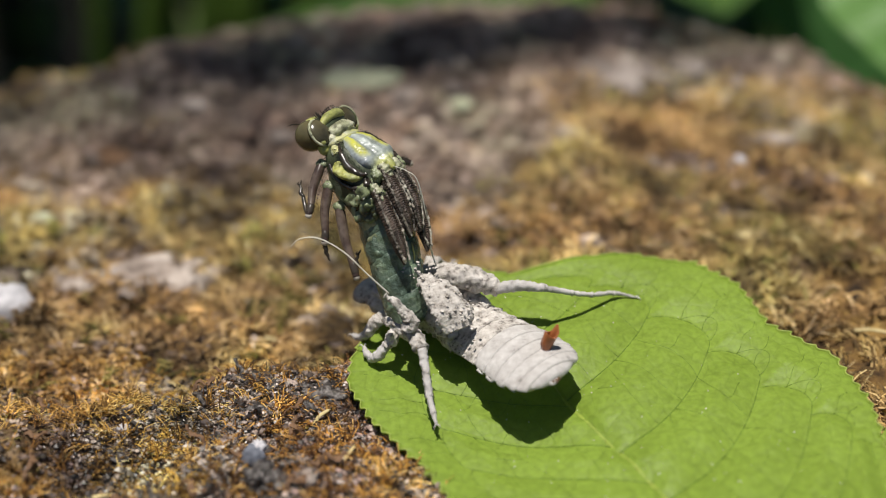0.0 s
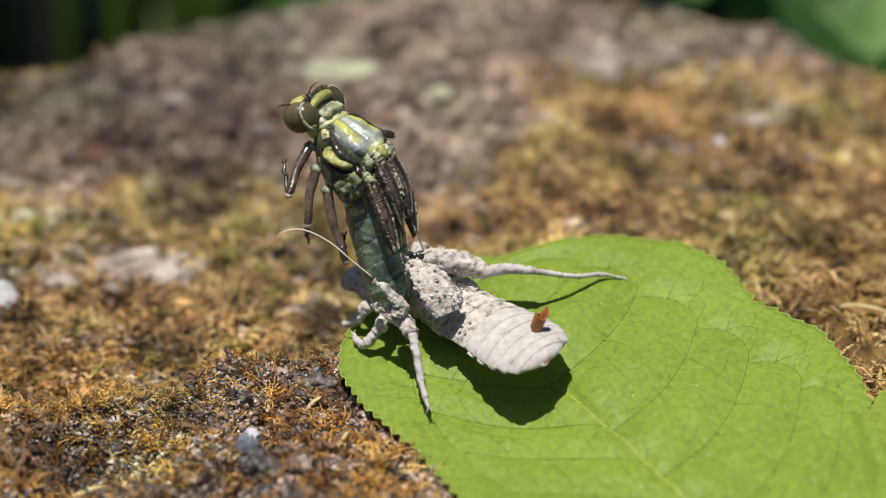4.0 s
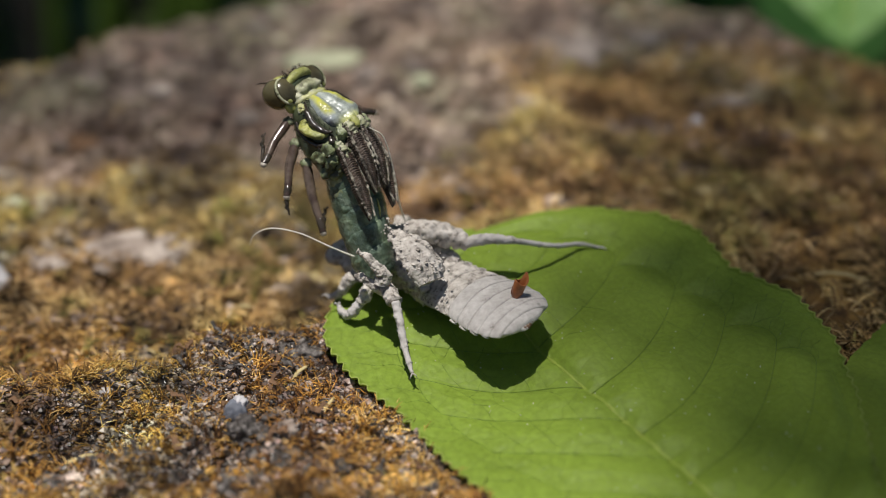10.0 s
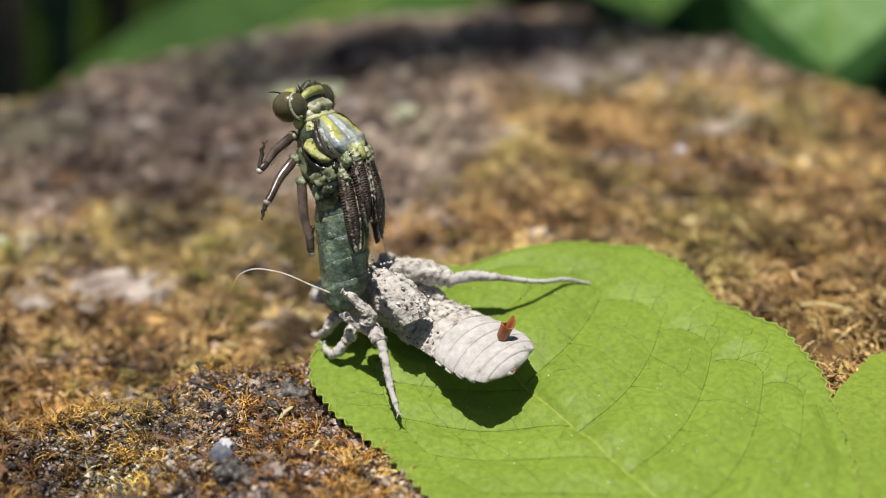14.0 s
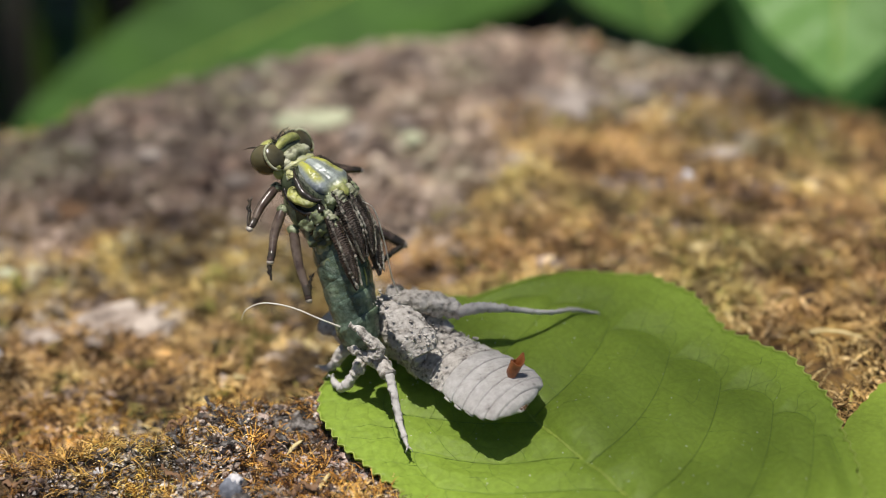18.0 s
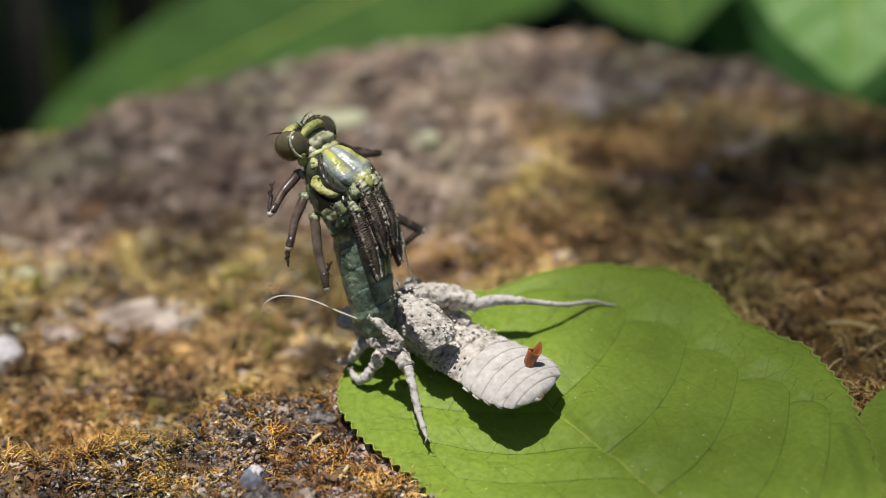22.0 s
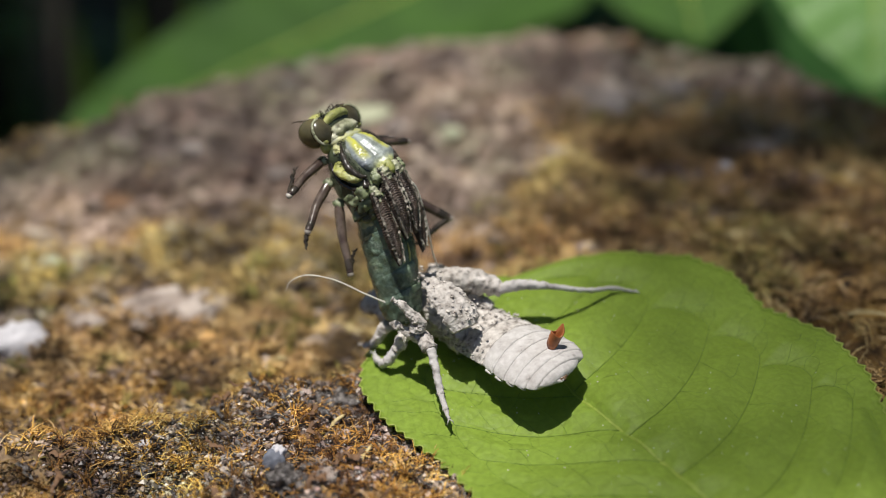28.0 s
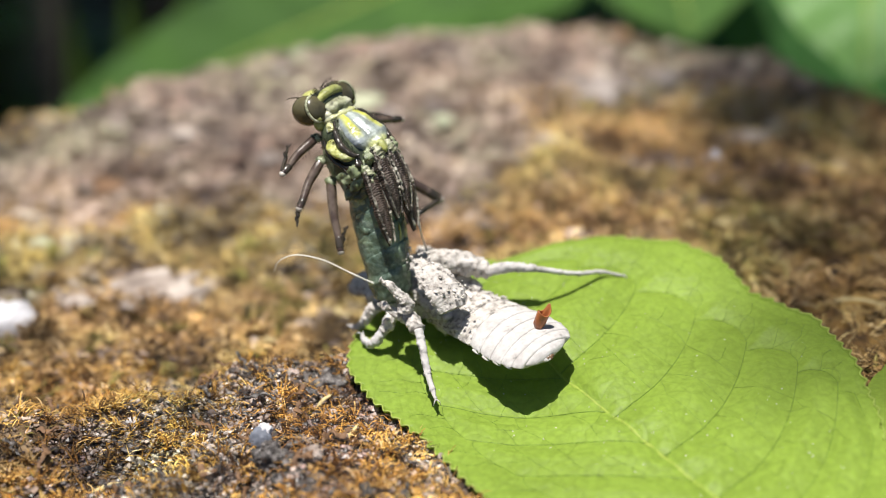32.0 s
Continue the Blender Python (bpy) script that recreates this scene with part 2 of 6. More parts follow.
M_WHITE = mat_noise("white_quartz", [(0.3, (0.36, 0.35, 0.37)), (0.7, (0.62, 0.60, 0.62))], 500, 0.6, 0.4, 1200, 0.6, 0.4)
M_RED = mat_noise("reddish_chip", [(0.3, (0.30, 0.09, 0.06)), (0.7, (0.45, 0.18, 0.12))], 500, 0.8)
M_STRAW = mat_noise("dry_straw", [(0.3, (0.38, 0.30, 0.13)), (0.7, (0.58, 0.48, 0.26))], 700, 0.7)
M_LICHEN = mat_noise("pale_lichen", [(0.3, (0.27, 0.28, 0.19)), (0.7, (0.44, 0.45, 0.31))], 500, 0.9)
M_TEAL = mat_noise("soft_abdomen", [(0.34, (0.03, 0.045, 0.028)), (0.48, (0.12, 0.17, 0.11)), (0.58, (0.25, 0.32, 0.18)), (0.72, (0.42, 0.46, 0.28))], 330, 0.24, 0.55, 620, 0.9, 0.5,
                   [(0.38, (0.012, 0.02, 0.014)), (0.52, (0.10, 0.15, 0.125)), (0.66, (0.32, 0.39, 0.32))], 800, 0.45)
M_PALEGREEN = mat_noise("pale_green_plate", [(0.36, (0.04, 0.048, 0.03)), (0.48, (0.17, 0.20, 0.10)), (0.68, (0.36, 0.39, 0.25))], 520, 0.3, 0.5, 900, 0.6, 0.35)
M_BEIGE = mat_noise("pale_pronotum", [(0.34, (0.12, 0.12, 0.07)), (0.46, (0.34, 0.35, 0.22)), (0.66, (0.50, 0.49, 0.36))], 640, 0.34, 0.5, 1000, 0.6, 0.35)
M_KNEE = mat_noise("pale_knee", [(0.3, (0.22, 0.19, 0.16)), (0.7, (0.50, 0.45, 0.39))], 900, 0.25, 0.5)
M_CRUST = mat_noise("dark_crust", [(0.36, (0.012, 0.010, 0.009)), (0.5, (0.09, 0.078, 0.072)), (0.66, (0.36, 0.33, 0.315))], 1500, 0.32, 0.5, 1900, 0.8, 0.4,
                    [(0.38, (0.008, 0.007, 0.006)), (0.52, (0.07, 0.06, 0.055)), (0.66, (0.30, 0.275, 0.26))], 600, 0.5)
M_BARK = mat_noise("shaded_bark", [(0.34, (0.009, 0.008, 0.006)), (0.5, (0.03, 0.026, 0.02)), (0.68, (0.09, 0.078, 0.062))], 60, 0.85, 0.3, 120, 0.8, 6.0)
M_DEAD = mat_noise("dead_leaf", [(0.3, (0.07, 0.036, 0.017)), (0.7, (0.22, 0.125, 0.068))], 700, 0.7, 0.3, 1500, 0.5, 0.2)


def mat_tinted(name, rough, grain):
    """A glossy skin that takes its markings from the mesh."""
    m, n, l, b = material(name, rough, 0.0, 0.5)
    a = n.new("ShaderNodeAttribute")
    a.attribute_name = "tint"
    fine = ramp(n, l, coords(n, l, grain, 5.0, 0.65), [(0.30, (0.55, 0.55, 0.5)), (0.5, (1, 1, 1)), (0.72, (1.15, 1.15, 1.1))])
    l.new(mix(n, l, 1.0, a.outputs["Color"], fine, "MULTIPLY"), b.inputs["Base Color"])
    bump(n, l, b, coords(n, l, 850, 5.0, 0.6), 0.2, 0.15 * MM)
    return m


M_SHIELD = mat_tinted("back_shield", 0.34, 700)


def mat_island(name, stops, rough=0.8, spec=0.3, grain=1800, patch=110):
    """Loose stuff: each piece takes its own colour from a range."""
    m, n, l, b = material(name, rough, 0.0, spec)
    g = n.new("ShaderNodeNewGeometry")
    col = ramp(n, l, g.outputs["Random Per Island"], stops)
    fine = ramp(n, l, coords(n, l, grain, 4.0), [(0.3, (0.40, 0.40, 0.40)), (0.7, (1.25, 1.25, 1.22))])
    col = mix(n, l, 1.0, col, fine, "MULTIPLY")
    # cushions of a different age: dark, rusty, golden
    tone = ramp(n, l, coords(n, l, patch, 3.0, 0.6), [(0.36, (0.32, 0.28, 0.28)), (0.45, (0.95, 0.87, 0.82)), (0.54, (1.32, 1.28, 1.2)), (0.64, (2.0, 1.95, 1.7))])
    hue = ramp(n, l, coords(n, l, patch * 0.37, 2.0), [(0.38, (1.0, 0.90, 0.90)), (0.5, (0.98, 0.985, 1.0)), (0.62, (0.92, 1.03, 0.90))])
    col = mix(n, l, 1.0, mix(n, l, 1.0, col, tone, "MULTIPLY"), hue, "MULTIPLY")
    l.new(col, b.inputs["Base Color"])
    return m


M_MOSS = mat_island("golden_moss", [(0.0, (0.035, 0.020, 0.010)), (0.3, (0.24, 0.135, 0.04)), (0.55, (0.56, 0.35, 0.085)), (0.82, (0.68, 0.46, 0.14)), (1.0, (0.78, 0.64, 0.36))])
M_MOSSGREEN = mat_island("olive_moss", [(0.0, (0.03, 0.028, 0.012)), (0.4, (0.11, 0.10, 0.03)), (0.8, (0.28, 0.25, 0.07)), (1.0, (0.46, 0.41, 0.16))])
M_DARKMOSS = mat_island("rusty_moss", [(0.0, (0.018, 0.010, 0.006)), (0.32, (0.085, 0.040, 0.014)), (0.58, (0.30, 0.155, 0.035)), (0.85, (0.60, 0.36, 0.08)), (1.0, (0.72, 0.56, 0.24))], 0.5, 0.4)
M_CRUMB = mat_island("rock_crumbs", [(0.0, (0.012, 0.010, 0.009)), (0.40, (0.085, 0.068, 0.060)), (0.72, (0.30, 0.25, 0.225)), (0.95, (0.42, 0.37, 0.345)), (1.0, (0.50, 0.38, 0.36))], 0.40, 0.5)
M_GLINT = mat_island("crust_grains", [(0.0, (0.008, 0.007, 0.006)), (0.5, (0.05, 0.042, 0.038)), (0.8, (0.20, 0.17, 0.155)), (1.0, (0.46, 0.42, 0.395))], 0.30, 0.5, 2500, 160)
M_FARMOSS = mat_island("far_moss", [(0.0, (0.06, 0.035, 0.016)), (0.35, (0.215, 0.14, 0.058)), (0.7, (0.42, 0.285, 0.12)), (0.92, (0.60, 0.455, 0.235)), (1.0, (0.70, 0.56, 0.34))])
M_GRIT = mat_island("rock_grit", [(0.0, (0.12, 0.092, 0.074)), (0.5, (0.235, 0.19, 0.155)), (0.92, (0.37, 0.31, 0.27)), (1.0, (0.50, 0.44, 0.40))])


# ---- mesh tools (millimetres in, metres out) ----
def mesh_object(name, verts, faces, mat, parent=None, label="", smooth=True):
    me = bpy.data.meshes.new(name)
    me.from_pydata([(v[0] * MM, v[1] * MM, v[2] * MM) for v in verts], [], [tuple(f) for f in faces])
    me.materials.append(mat)
    if smooth:
        me.polygons.foreach_set("use_smooth", [True] * len(me.polygons))
    me.update()
    ob = new(name, me)
    if parent is not None:
        ob.parent = parent
    if label:
        ob["label"] = label
    return ob


def thing(name, m, label, category, group="", kind=""):
    ob = new(name)
    ob.empty_display_size = 0.005
    ob.matrix_world = m
    return tagged(ob, label, category, group, kind)


def at(x, y, z, rx=0, ry=0, rz=0):
    """A pose in millimetres."""
    return pose(x * MM, y * MM, z * MM, rx, ry, rz)


body = at


def smooth_line(points, steps):
    """A Catmull-Rom line through a few points (any dimension)."""
    p = np.array(points, float)
    p = np.vstack([2 * p[0] - p[1], p, 2 * p[-1] - p[-2]])
    out = []
    for i in range(1, len(p) - 2):
        for k in range(steps):
            t = k / steps
            out.append(0.5 * (2 * p[i] + (p[i + 1] - p[i - 1]) * t + (2 * p[i - 1] - 5 * p[i] + 4 * p[i + 1] - p[i + 2]) * t * t
                              + (3 * p[i] - p[i - 1] - 3 * p[i + 1] + p[i + 2]) * t ** 3))
    out.append(p[-2])
    return np.array(out)


def rings_mesh(rings, close=True):
    """Skin over rings of equal count, with capped ends."""
    n = len(rings[0])
    verts = [v for r in rings for v in r]
    faces = []
    for i in range(len(rings) - 1):
        for k in range(n):
            a, b = i * n + k, i * n + (k + 1) % n
            faces.append((a, b, b + n, a + n))
    if close:
        verts += [np.mean(rings[0], axis=0), np.mean(rings[-1], axis=0)]
        e = len(rings) * n
        faces += [(e, (k + 1) % n, k) for k in range(n)]
        faces += [(e + 1, e - n + k, e - n + (k + 1) % n) for k in range(n)]
    return verts, faces


def rough_offset(p, size, amount, seed=0.0):
    v = noise.noise(Vector((p[0] / size + seed, p[1] / size, p[2] / size)))
    v += 0.5 * noise.noise(Vector((p[0] * 2.3 / size, p[1] * 2.3 / size + seed, p[2] * 2.3 / size)))
    v += 0.36 * noise.noise(Vector((p[0] * 5.1 / size, p[1] * 5.1 / size, p[2] * 5.1 / size + seed)))
    return v * amount


def tube(points, radii, n=10, steps=5, lump=0.0, lump_size=1.0, flat=1.0, seed=0.0, up=(0, 0, 1)):
    """A limb along a few points; radii taper between them, lump makes the surface uneven."""
    line = smooth_line([(*p, r) for p, r in zip(points, radii)], steps)
    c, rad = line[:, :3], np.maximum(line[:, 3], 0.01)
    rings = []
    for i in range(len(c)):
        d = c[min(i + 1, len(c) - 1)] - c[max(i - 1, 0)]
        d = d / (np.linalg.norm(d) + 1e-9)
        u = np.cross(d, up)
        if np.linalg.norm(u) < 0.05:
            u = np.cross(d, (1, 0, 0))
        u /= np.linalg.norm(u)
        w = np.cross(u, d)
        ring = []
        for k in range(n):
            a = 2 * math.pi * k / n
            q = np.cos(a) * u + np.sin(a) * w * flat
            p = c[i] + q * rad[i]
            if lump:
                p = p + q * rough_offset(p, lump_size, lump, seed)
            ring.append(p)
        rings.append(ring)
    return rings_mesh(rings)


def loft(sections, n=24, steps=4, lump=0.0, lump_size=1.0, power=1.0, seed=0.0, keel=0.0):
    """A body along local x or z: sections of (along, cx, cy, half-width, half-height), rings in the plane across."""
    line = smooth_line(sections, steps)
    rings = []
    for s, cx, cy, rw, rh in line:
        ring = []
        for k in range(n):
            a = 2 * math.pi * k / n
            ca, sa = math.cos(a), math.sin(a)
            q = np.array([math.copysign(abs(ca) ** power, ca) * max(rw, 0.02), math.copysign(abs(sa) ** power, sa) * max(rh, 0.02)])
            p = np.array([cx + q[0], cy + q[1], s])
            if lump:
                p[:2] += q / (np.linalg.norm(q) + 1e-9) * rough_offset(p, lump_size, lump, seed)
            if keel:
                # flat below, sharp along both sides
                p[1] = cy + (p[1] - cy) * (abs(sa) ** keel) * (0.55 if sa < 0 else 1.0)
            ring.append(p)
        rings.append(ring)
    return rings_mesh(rings)


def turned(mesh, m):
    """Vertices moved by a matrix (millimetres)."""
    v, f = mesh
    return [tuple(m @ Vector(p)) for p in v], f


def ball(r, m=None, n=16, lump=0.0, seed=0.0, size=1.0):
    """An uneven ellipsoid with radii r."""
    rings = []
    for i in range(1, n // 2):
        t = math.pi * i / (n // 2)
        ring = []
        for k in range(n):
            a = 2 * math.pi * k / n
            p = np.array([r[0] * math.sin(t) * math.cos(a), r[1] * math.sin(t) * math.sin(a), -r[2] * math.cos(t)])
            if lump:
                p = p * (1 + rough_offset(p, size, lump, seed))
            ring.append(p)
        rings.append(ring)
    mesh = rings_mesh(rings)
    return turned(mesh, m) if m is not None else mesh


def joined(meshes):
    verts, faces = [], []
    for v, f in meshes:
        o = len(verts)
        verts += list(v)
        faces += [tuple(i + o for i in q) for q in f]
    return verts, faces


def interp(x, table):
    return np.interp(x, [a for a, _ in table], [b for _, b in table])


# ---- the boulder and the ground ----
def fbm(x, y, size, octaves=4, seed=0.0):
    v, a, s = 0.0, 1.0, 1.0 / size
    for k in range(octaves):
        v += a * noise.noise(Vector((x * s + seed, y * s - seed, seed * 0.7 + k)))
        a *= 0.55
        s *= 2.1
    return v


def crest(x):
    """How far back the boulder's top reaches before it falls away."""
    d = x - 17
    return 93 - d * d / (168 if d < 0 else 66)


def step(a, b, x):
    t = min(1.0, max(0.0, (x - a) / (b - a)))
    return t * t * (3 - 2 * t)


def boulder_z(x, y, fine=True):
    d = max(0.0, y - crest(x) + 14)
    z = -d * d / 70
    side = max(0.0, abs(x) - 95)
    z -= side * side / 120
    front = max(0.0, -95 - y)
    z -= front * front / 120
    z += 1.6 * fbm(x, y, 38, 2, 3.1)
    # behind the brow of dark crust the rock dips, then climbs again
    brow = -0.34 * (x + 12) + 0.94 * (y + 31)
    z += 0.9 * math.exp(-((brow + 3) / 6) ** 2) * step(12, -4, x) - 5.5 * step(0, 8, brow) * step(52, 14, y) * step(12, -6, x)
    # a hollow under the leaf's edge
    z -= 1.2 * math.exp(-((x - 5) / 5) ** 2 - ((y + 55.5) / 3.5) ** 2)
    near = max(0.0, 1 - max(0, y - 20) / 60)
    if fine:
        clear = max(min(1.0, max(0.0, (-x - 8) / 10)), min(1.0, max(0.0, (y - 4) / 15)))
        z += (1.1 + 1.5 * clear) * fbm(x, y, 9, 3, 7.7) + 0.9 * abs(fbm(x, y, 3.2, 3, 1.3)) * (0.5 + near)
    return max(z, -450.0) - 0.6


def build_boulder():
    m, n, l, b = material("mossy_rock", 0.9, 0.0, 0.25)
    big = coords(n, l, 28, 3.0, 0.5)
    moss = ramp(n, l, coords(n, l, 160, 5.0, 0.65), [(0.34, (0.028, 0.018, 0.012)), (0.45, (0.15, 0.085, 0.03)), (0.57, (0.33, 0.20, 0.06)), (0.70, (0.55, 0.38, 0.14))])
    bare = ramp(n, l, coords(n, l, 210, 6.0, 0.7), [(0.35, (0.03, 0.023, 0.02)), (0.5, (0.16, 0.122, 0.10)), (0.66, (0.36, 0.29, 0.25))])
    where = ramp(n, l, big, [(0.44, (0, 0, 0)), (0.56, (1, 1, 1))])
    co = n.new("ShaderNodeTexCoord")
    gap = n.new("ShaderNodeVectorMath")
    gap.operation = "DISTANCE"
    gap.inputs[1].default_value = (-0.014, 0.052, 0.0)
    l.new(co.outputs["Object"], gap.inputs[0])
    bald = n.new("ShaderNodeMapRange")
    bald.inputs["From Min"].default_value = 0.042
    bald.inputs["From Max"].default_value = 0.070
    l.new(gap.outputs["Value"], bald.inputs["Value"])
    where = mix(n, l, bald.outputs[0], mix(n, l, 0.75, where, (0, 0, 0)), where)
    col = mix(n, l, where, bare, moss)
    l.new(col, b.inputs["Base Color"])
    bump(n, l, b, coords(n, l, 900, 8.0, 0.75), 0.9, 0.9 * MM)
    xs = np.concatenate([np.linspace(-330, -96, 30), np.linspace(-95, 95, 260), np.linspace(96, 330, 30)])
    ys = np.concatenate([np.linspace(-330, -86, 24), np.linspace(-85, 25, 170), np.linspace(25.8, 130, 110), np.linspace(131, 330, 30)])
    verts = [(x, y, boulder_z(x, y)) for y in ys for x in xs]
    w = len(xs)
    faces = [(j * w + i, j * w + i + 1, (j + 1) * w + i + 1, (j + 1) * w + i) for j in range(len(ys) - 1) for i in range(w - 1)]
    ob = mesh_object("boulder", verts, faces, m)
    tagged(ob, "rounded boulder crusted with golden brown moss and grey lichen", "rock", kind="structure")
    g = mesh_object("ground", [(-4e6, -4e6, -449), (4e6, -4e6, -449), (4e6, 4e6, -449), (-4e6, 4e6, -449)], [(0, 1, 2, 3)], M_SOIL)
    tagged(g, "dark shaded forest soil", "ground", kind="structure")


build_boulder()


# ---- leaves ----
def leaf_mesh(length, left, right, lift, ns, nw, tooth=1.7, depth=0.7, pairs=9, seed=0, vein=0.16):
    """A blade in its own plane: x along the midrib from the tip, y across. left, right: half-widths along the midrib.
    lift(s, w) gives the height. The margin is toothed; the blade is quilted between sunken side veins."""
    verts, faces = [], []
    ss = [length * (i / ns) ** 1.15 for i in range(ns + 1)]
    for s in ss:
        for k in range(-nw, nw + 1):
            t = k / nw
            hw = interp(s, left if t < 0 else right)
            w = t * hw
            if abs(k) == nw:
                w += math.copysign(depth * (0.42 if k == 0 else 1.0) * ((s / tooth) % 1.0 - 0.3), t)
            x = s - (depth * 0.5 if abs(k) == nw else 0)
            z = lift(s, w) + vein_relief(s, w, length, pairs, vein)
            verts.append((x, w, z))
    r = 2 * nw + 1
    for i in range(ns):
        for k in range(r - 1):
            faces.append((i * r + k, (i + 1) * r + k, (i + 1) * r + k + 1, i * r + k + 1))
    return verts, faces


def vein_phase(s, w, length, pairs):
    """Which side vein a place lies on: a whole number is on a vein. The veins lean to the tip and bend at the margin."""
    root = s + 0.62 * abs(w) + 0.012 * w * w
    return (root / length - 0.16) / 0.84 * pairs


def vein_relief(s, w, length, pairs, vein):
    p = vein_phase(s, w, length, pairs)
    d = abs(p - round(p)) * length * 0.84 / pairs
    vein *= 1.1 + 0.65 * math.tanh(w / 3)
    z = -1.1 * vein * math.exp(-(d / 0.5) ** 2) + (0.55 + 0.45 * math.tanh(w / 5)) * vein * math.cos(2 * math.pi * p + math.pi)
    z -= 1.6 * vein * math.exp(-(w / 0.8) ** 2)
    z += 0.15 * fbm(s, w, 3.0, 3, 4.4)
    return z


LEAF_TIP = (-1.5, -19.0)
LEAF_LEN = 80.0
LEAF_L = [(0, 0), (2, 6), (5, 13.5), (7.6, 16.2), (11, 18.3), (17, 18.7), (26, 17.4), (35, 17.4), (48, 16), (62, 11), (74, 4), (80, 0.3)]
LEAF_R = [(0, 0), (2.4, 2.3), (4.8, 5), (6.5, 12), (9.5, 18.1), (15.2, 23.7), (20.6, 25.3), (27.5, 24.2), (35, 27.2), (43, 25.5), (51, 21.4), (59, 16), (72, 6), (80, 0.3)]


def leaf_plane_z(x, y):
    return 9.2 + 0.10 * x + 0.146 * y


def main_leaf_lift(s, w):
    """Height over the leaf's own sloping plane."""
    z = 0.35 * math.sin(s * 0.11 + 0.6) + 0.5 * math.sin(w * 0.16 + s * 0.05)
    z += 0.016 * max(0.0, w - 6) - 0.7
    z -= 1.9 * math.exp(-((s - 26) / 9) ** 2 - ((w + 6) / 7) ** 2)
    edge = max(0.0, w - 0.84 * interp(s, LEAF_R))
    z -= 0.34 * edge * min(1.0, max(0.0, (s - 24) / 12))
    return z


# where the side veins leave the midrib, and how far out each turns over to the vein before it
VEINS_R = [(6.5, 5.5), (15.0, 12.5), (24.5, 15.0), (34.4, 17.4), (42.8, 18.6), (51.0, 20.4), (57.2, 21.3), (62.6, 19.8), (67.4, 15.5), (72.0, 10.5)]
VEINS_L = [(9.0, 4.5), (17.5, 9.0), (25.5, 12.2), (33.0, 13.4), (40.0, 13.8), (47.5, 13.0), (55.0, 11.2), (62.0, 8.6), (68.5, 5.2)]


def lean(w, side):
    return 0.036 * w + 0.0258 * w * w if side > 0 else 0.86 * w + 0.006 * w * w


def vein_line(root, turn, side, before):
    """A side vein in the leaf's plane: out from the midrib, leaning to the tip, then over in an arch to the vein before it."""
    line = [(root - lean(w, side), side * w) for w in np.linspace(0.0, turn, 26)]
    if before:
        a = np.array((line[-1][0], turn))
        w = before[1] - (1.0 if side > 0 else 0.6)
        d = np.array((before[0] - lean(w, side), w))
        g = (a[0] - d[0]) / 8.0
        b, c = a + np.array((-2.6, 2.4)) * g, d + np.array((0.3, 3.9)) * g
        if side < 0:
            b, c = a + (-3.2 * g, 0.4 * g), d + (1.0 * g, 1.6 * g)
        for u in np.linspace(0.08, 1.0, 13):
            q = a * (1 - u) ** 3 + 3 * b * u * (1 - u) ** 2 + 3 * c * u * u * (1 - u) + d * u ** 3
            line.append((q[0], side * q[1]))
    return [q for q in line if q[0] > 0.8 and abs(q[1]) < 0.93 * interp(q[0], LEAF_R if side > 0 else LEAF_L)]


def leaf_veins():
    """The side veins, and the small ones: rungs between them and loops out to the margin."""
    rnd = random.Random(40)
    main, small = [], []
    for side, veins, prof in ((1, VEINS_R, LEAF_R), (-1, VEINS_L, LEAF_L)):
        lines = [vein_line(r, t, side, veins[i - 1] if i else None) for i, (r, t) in enumerate(veins)]
        main += [(side, q) for q in lines if len(q) > 6]
        for a, b in zip(lines, lines[1:]):
            if len(a) < 8 or len(b) < 8:
                continue
            for f in (0.30, 0.55, 0.80):
                f += rnd.uniform(-0.06, 0.06)
                p, q = b[int(f * min(25, len(b) - 1))], a[int(min(0.98, f * 0.95 + rnd.uniform(-0.05, 0.10)) * min(25, len(a) - 1))]
                bow = rnd.uniform(-0.9, 0.9)
                kink = rnd.uniform(-0.35, 0.35)
                small.append([(p[0] + (q[0] - p[0]) * u + kink * math.sin(9 * u), p[1] + (q[1] - p[1]) * u + bow * math.sin(math.pi * u) + kink * math.sin(7 * u)) for u in np.linspace(0, 1, 9)])
                if rnd.random() < 0.6:
                    m = small[-1][rnd.randint(3, 5)]
                    d = rnd.choice((-1, 1)) * rnd.uniform(1.6, 2.8)
                    small.append([(m[0] - 0.5 * u * abs(d) + 0.2 * math.sin(5 * u), m[1] + d * u) for u in np.linspace(0, 1, 5)])
            # a loop outside the arch, and twigs to the teeth
            top = b[26:] if len(b) > 34 else []
            for n in (3, 7):
                if n < len(top):
                    s0, w0 = top[n]
                    lim = 0.95 * interp(s0, prof)
                    ln = [(s0 - 0.55 * g + 0.25 * math.sin(2.0 * g + n), w0 + side * g) for g in np.linspace(0, max(0.2, lim - abs(w0)), 6)]
                    small.append(ln)
            if len(top) > 9 and side > 0:
                # the outer loop from arch to arch
                s0, w0 = top[0]
                s1, w1 = top[7]
                out = min(2.6, 0.9 * interp((s0 + s1) / 2, prof) - max(abs(w0), abs(w1)))
                if out > 0.8:
                    small.append([(s0 + (s1 - s0) * u, w0 + (w1 - w0) * u + side * out * math.sin(math.pi * u) ** 0.7) for u in np.linspace(0, 1, 13)])
    return main, small


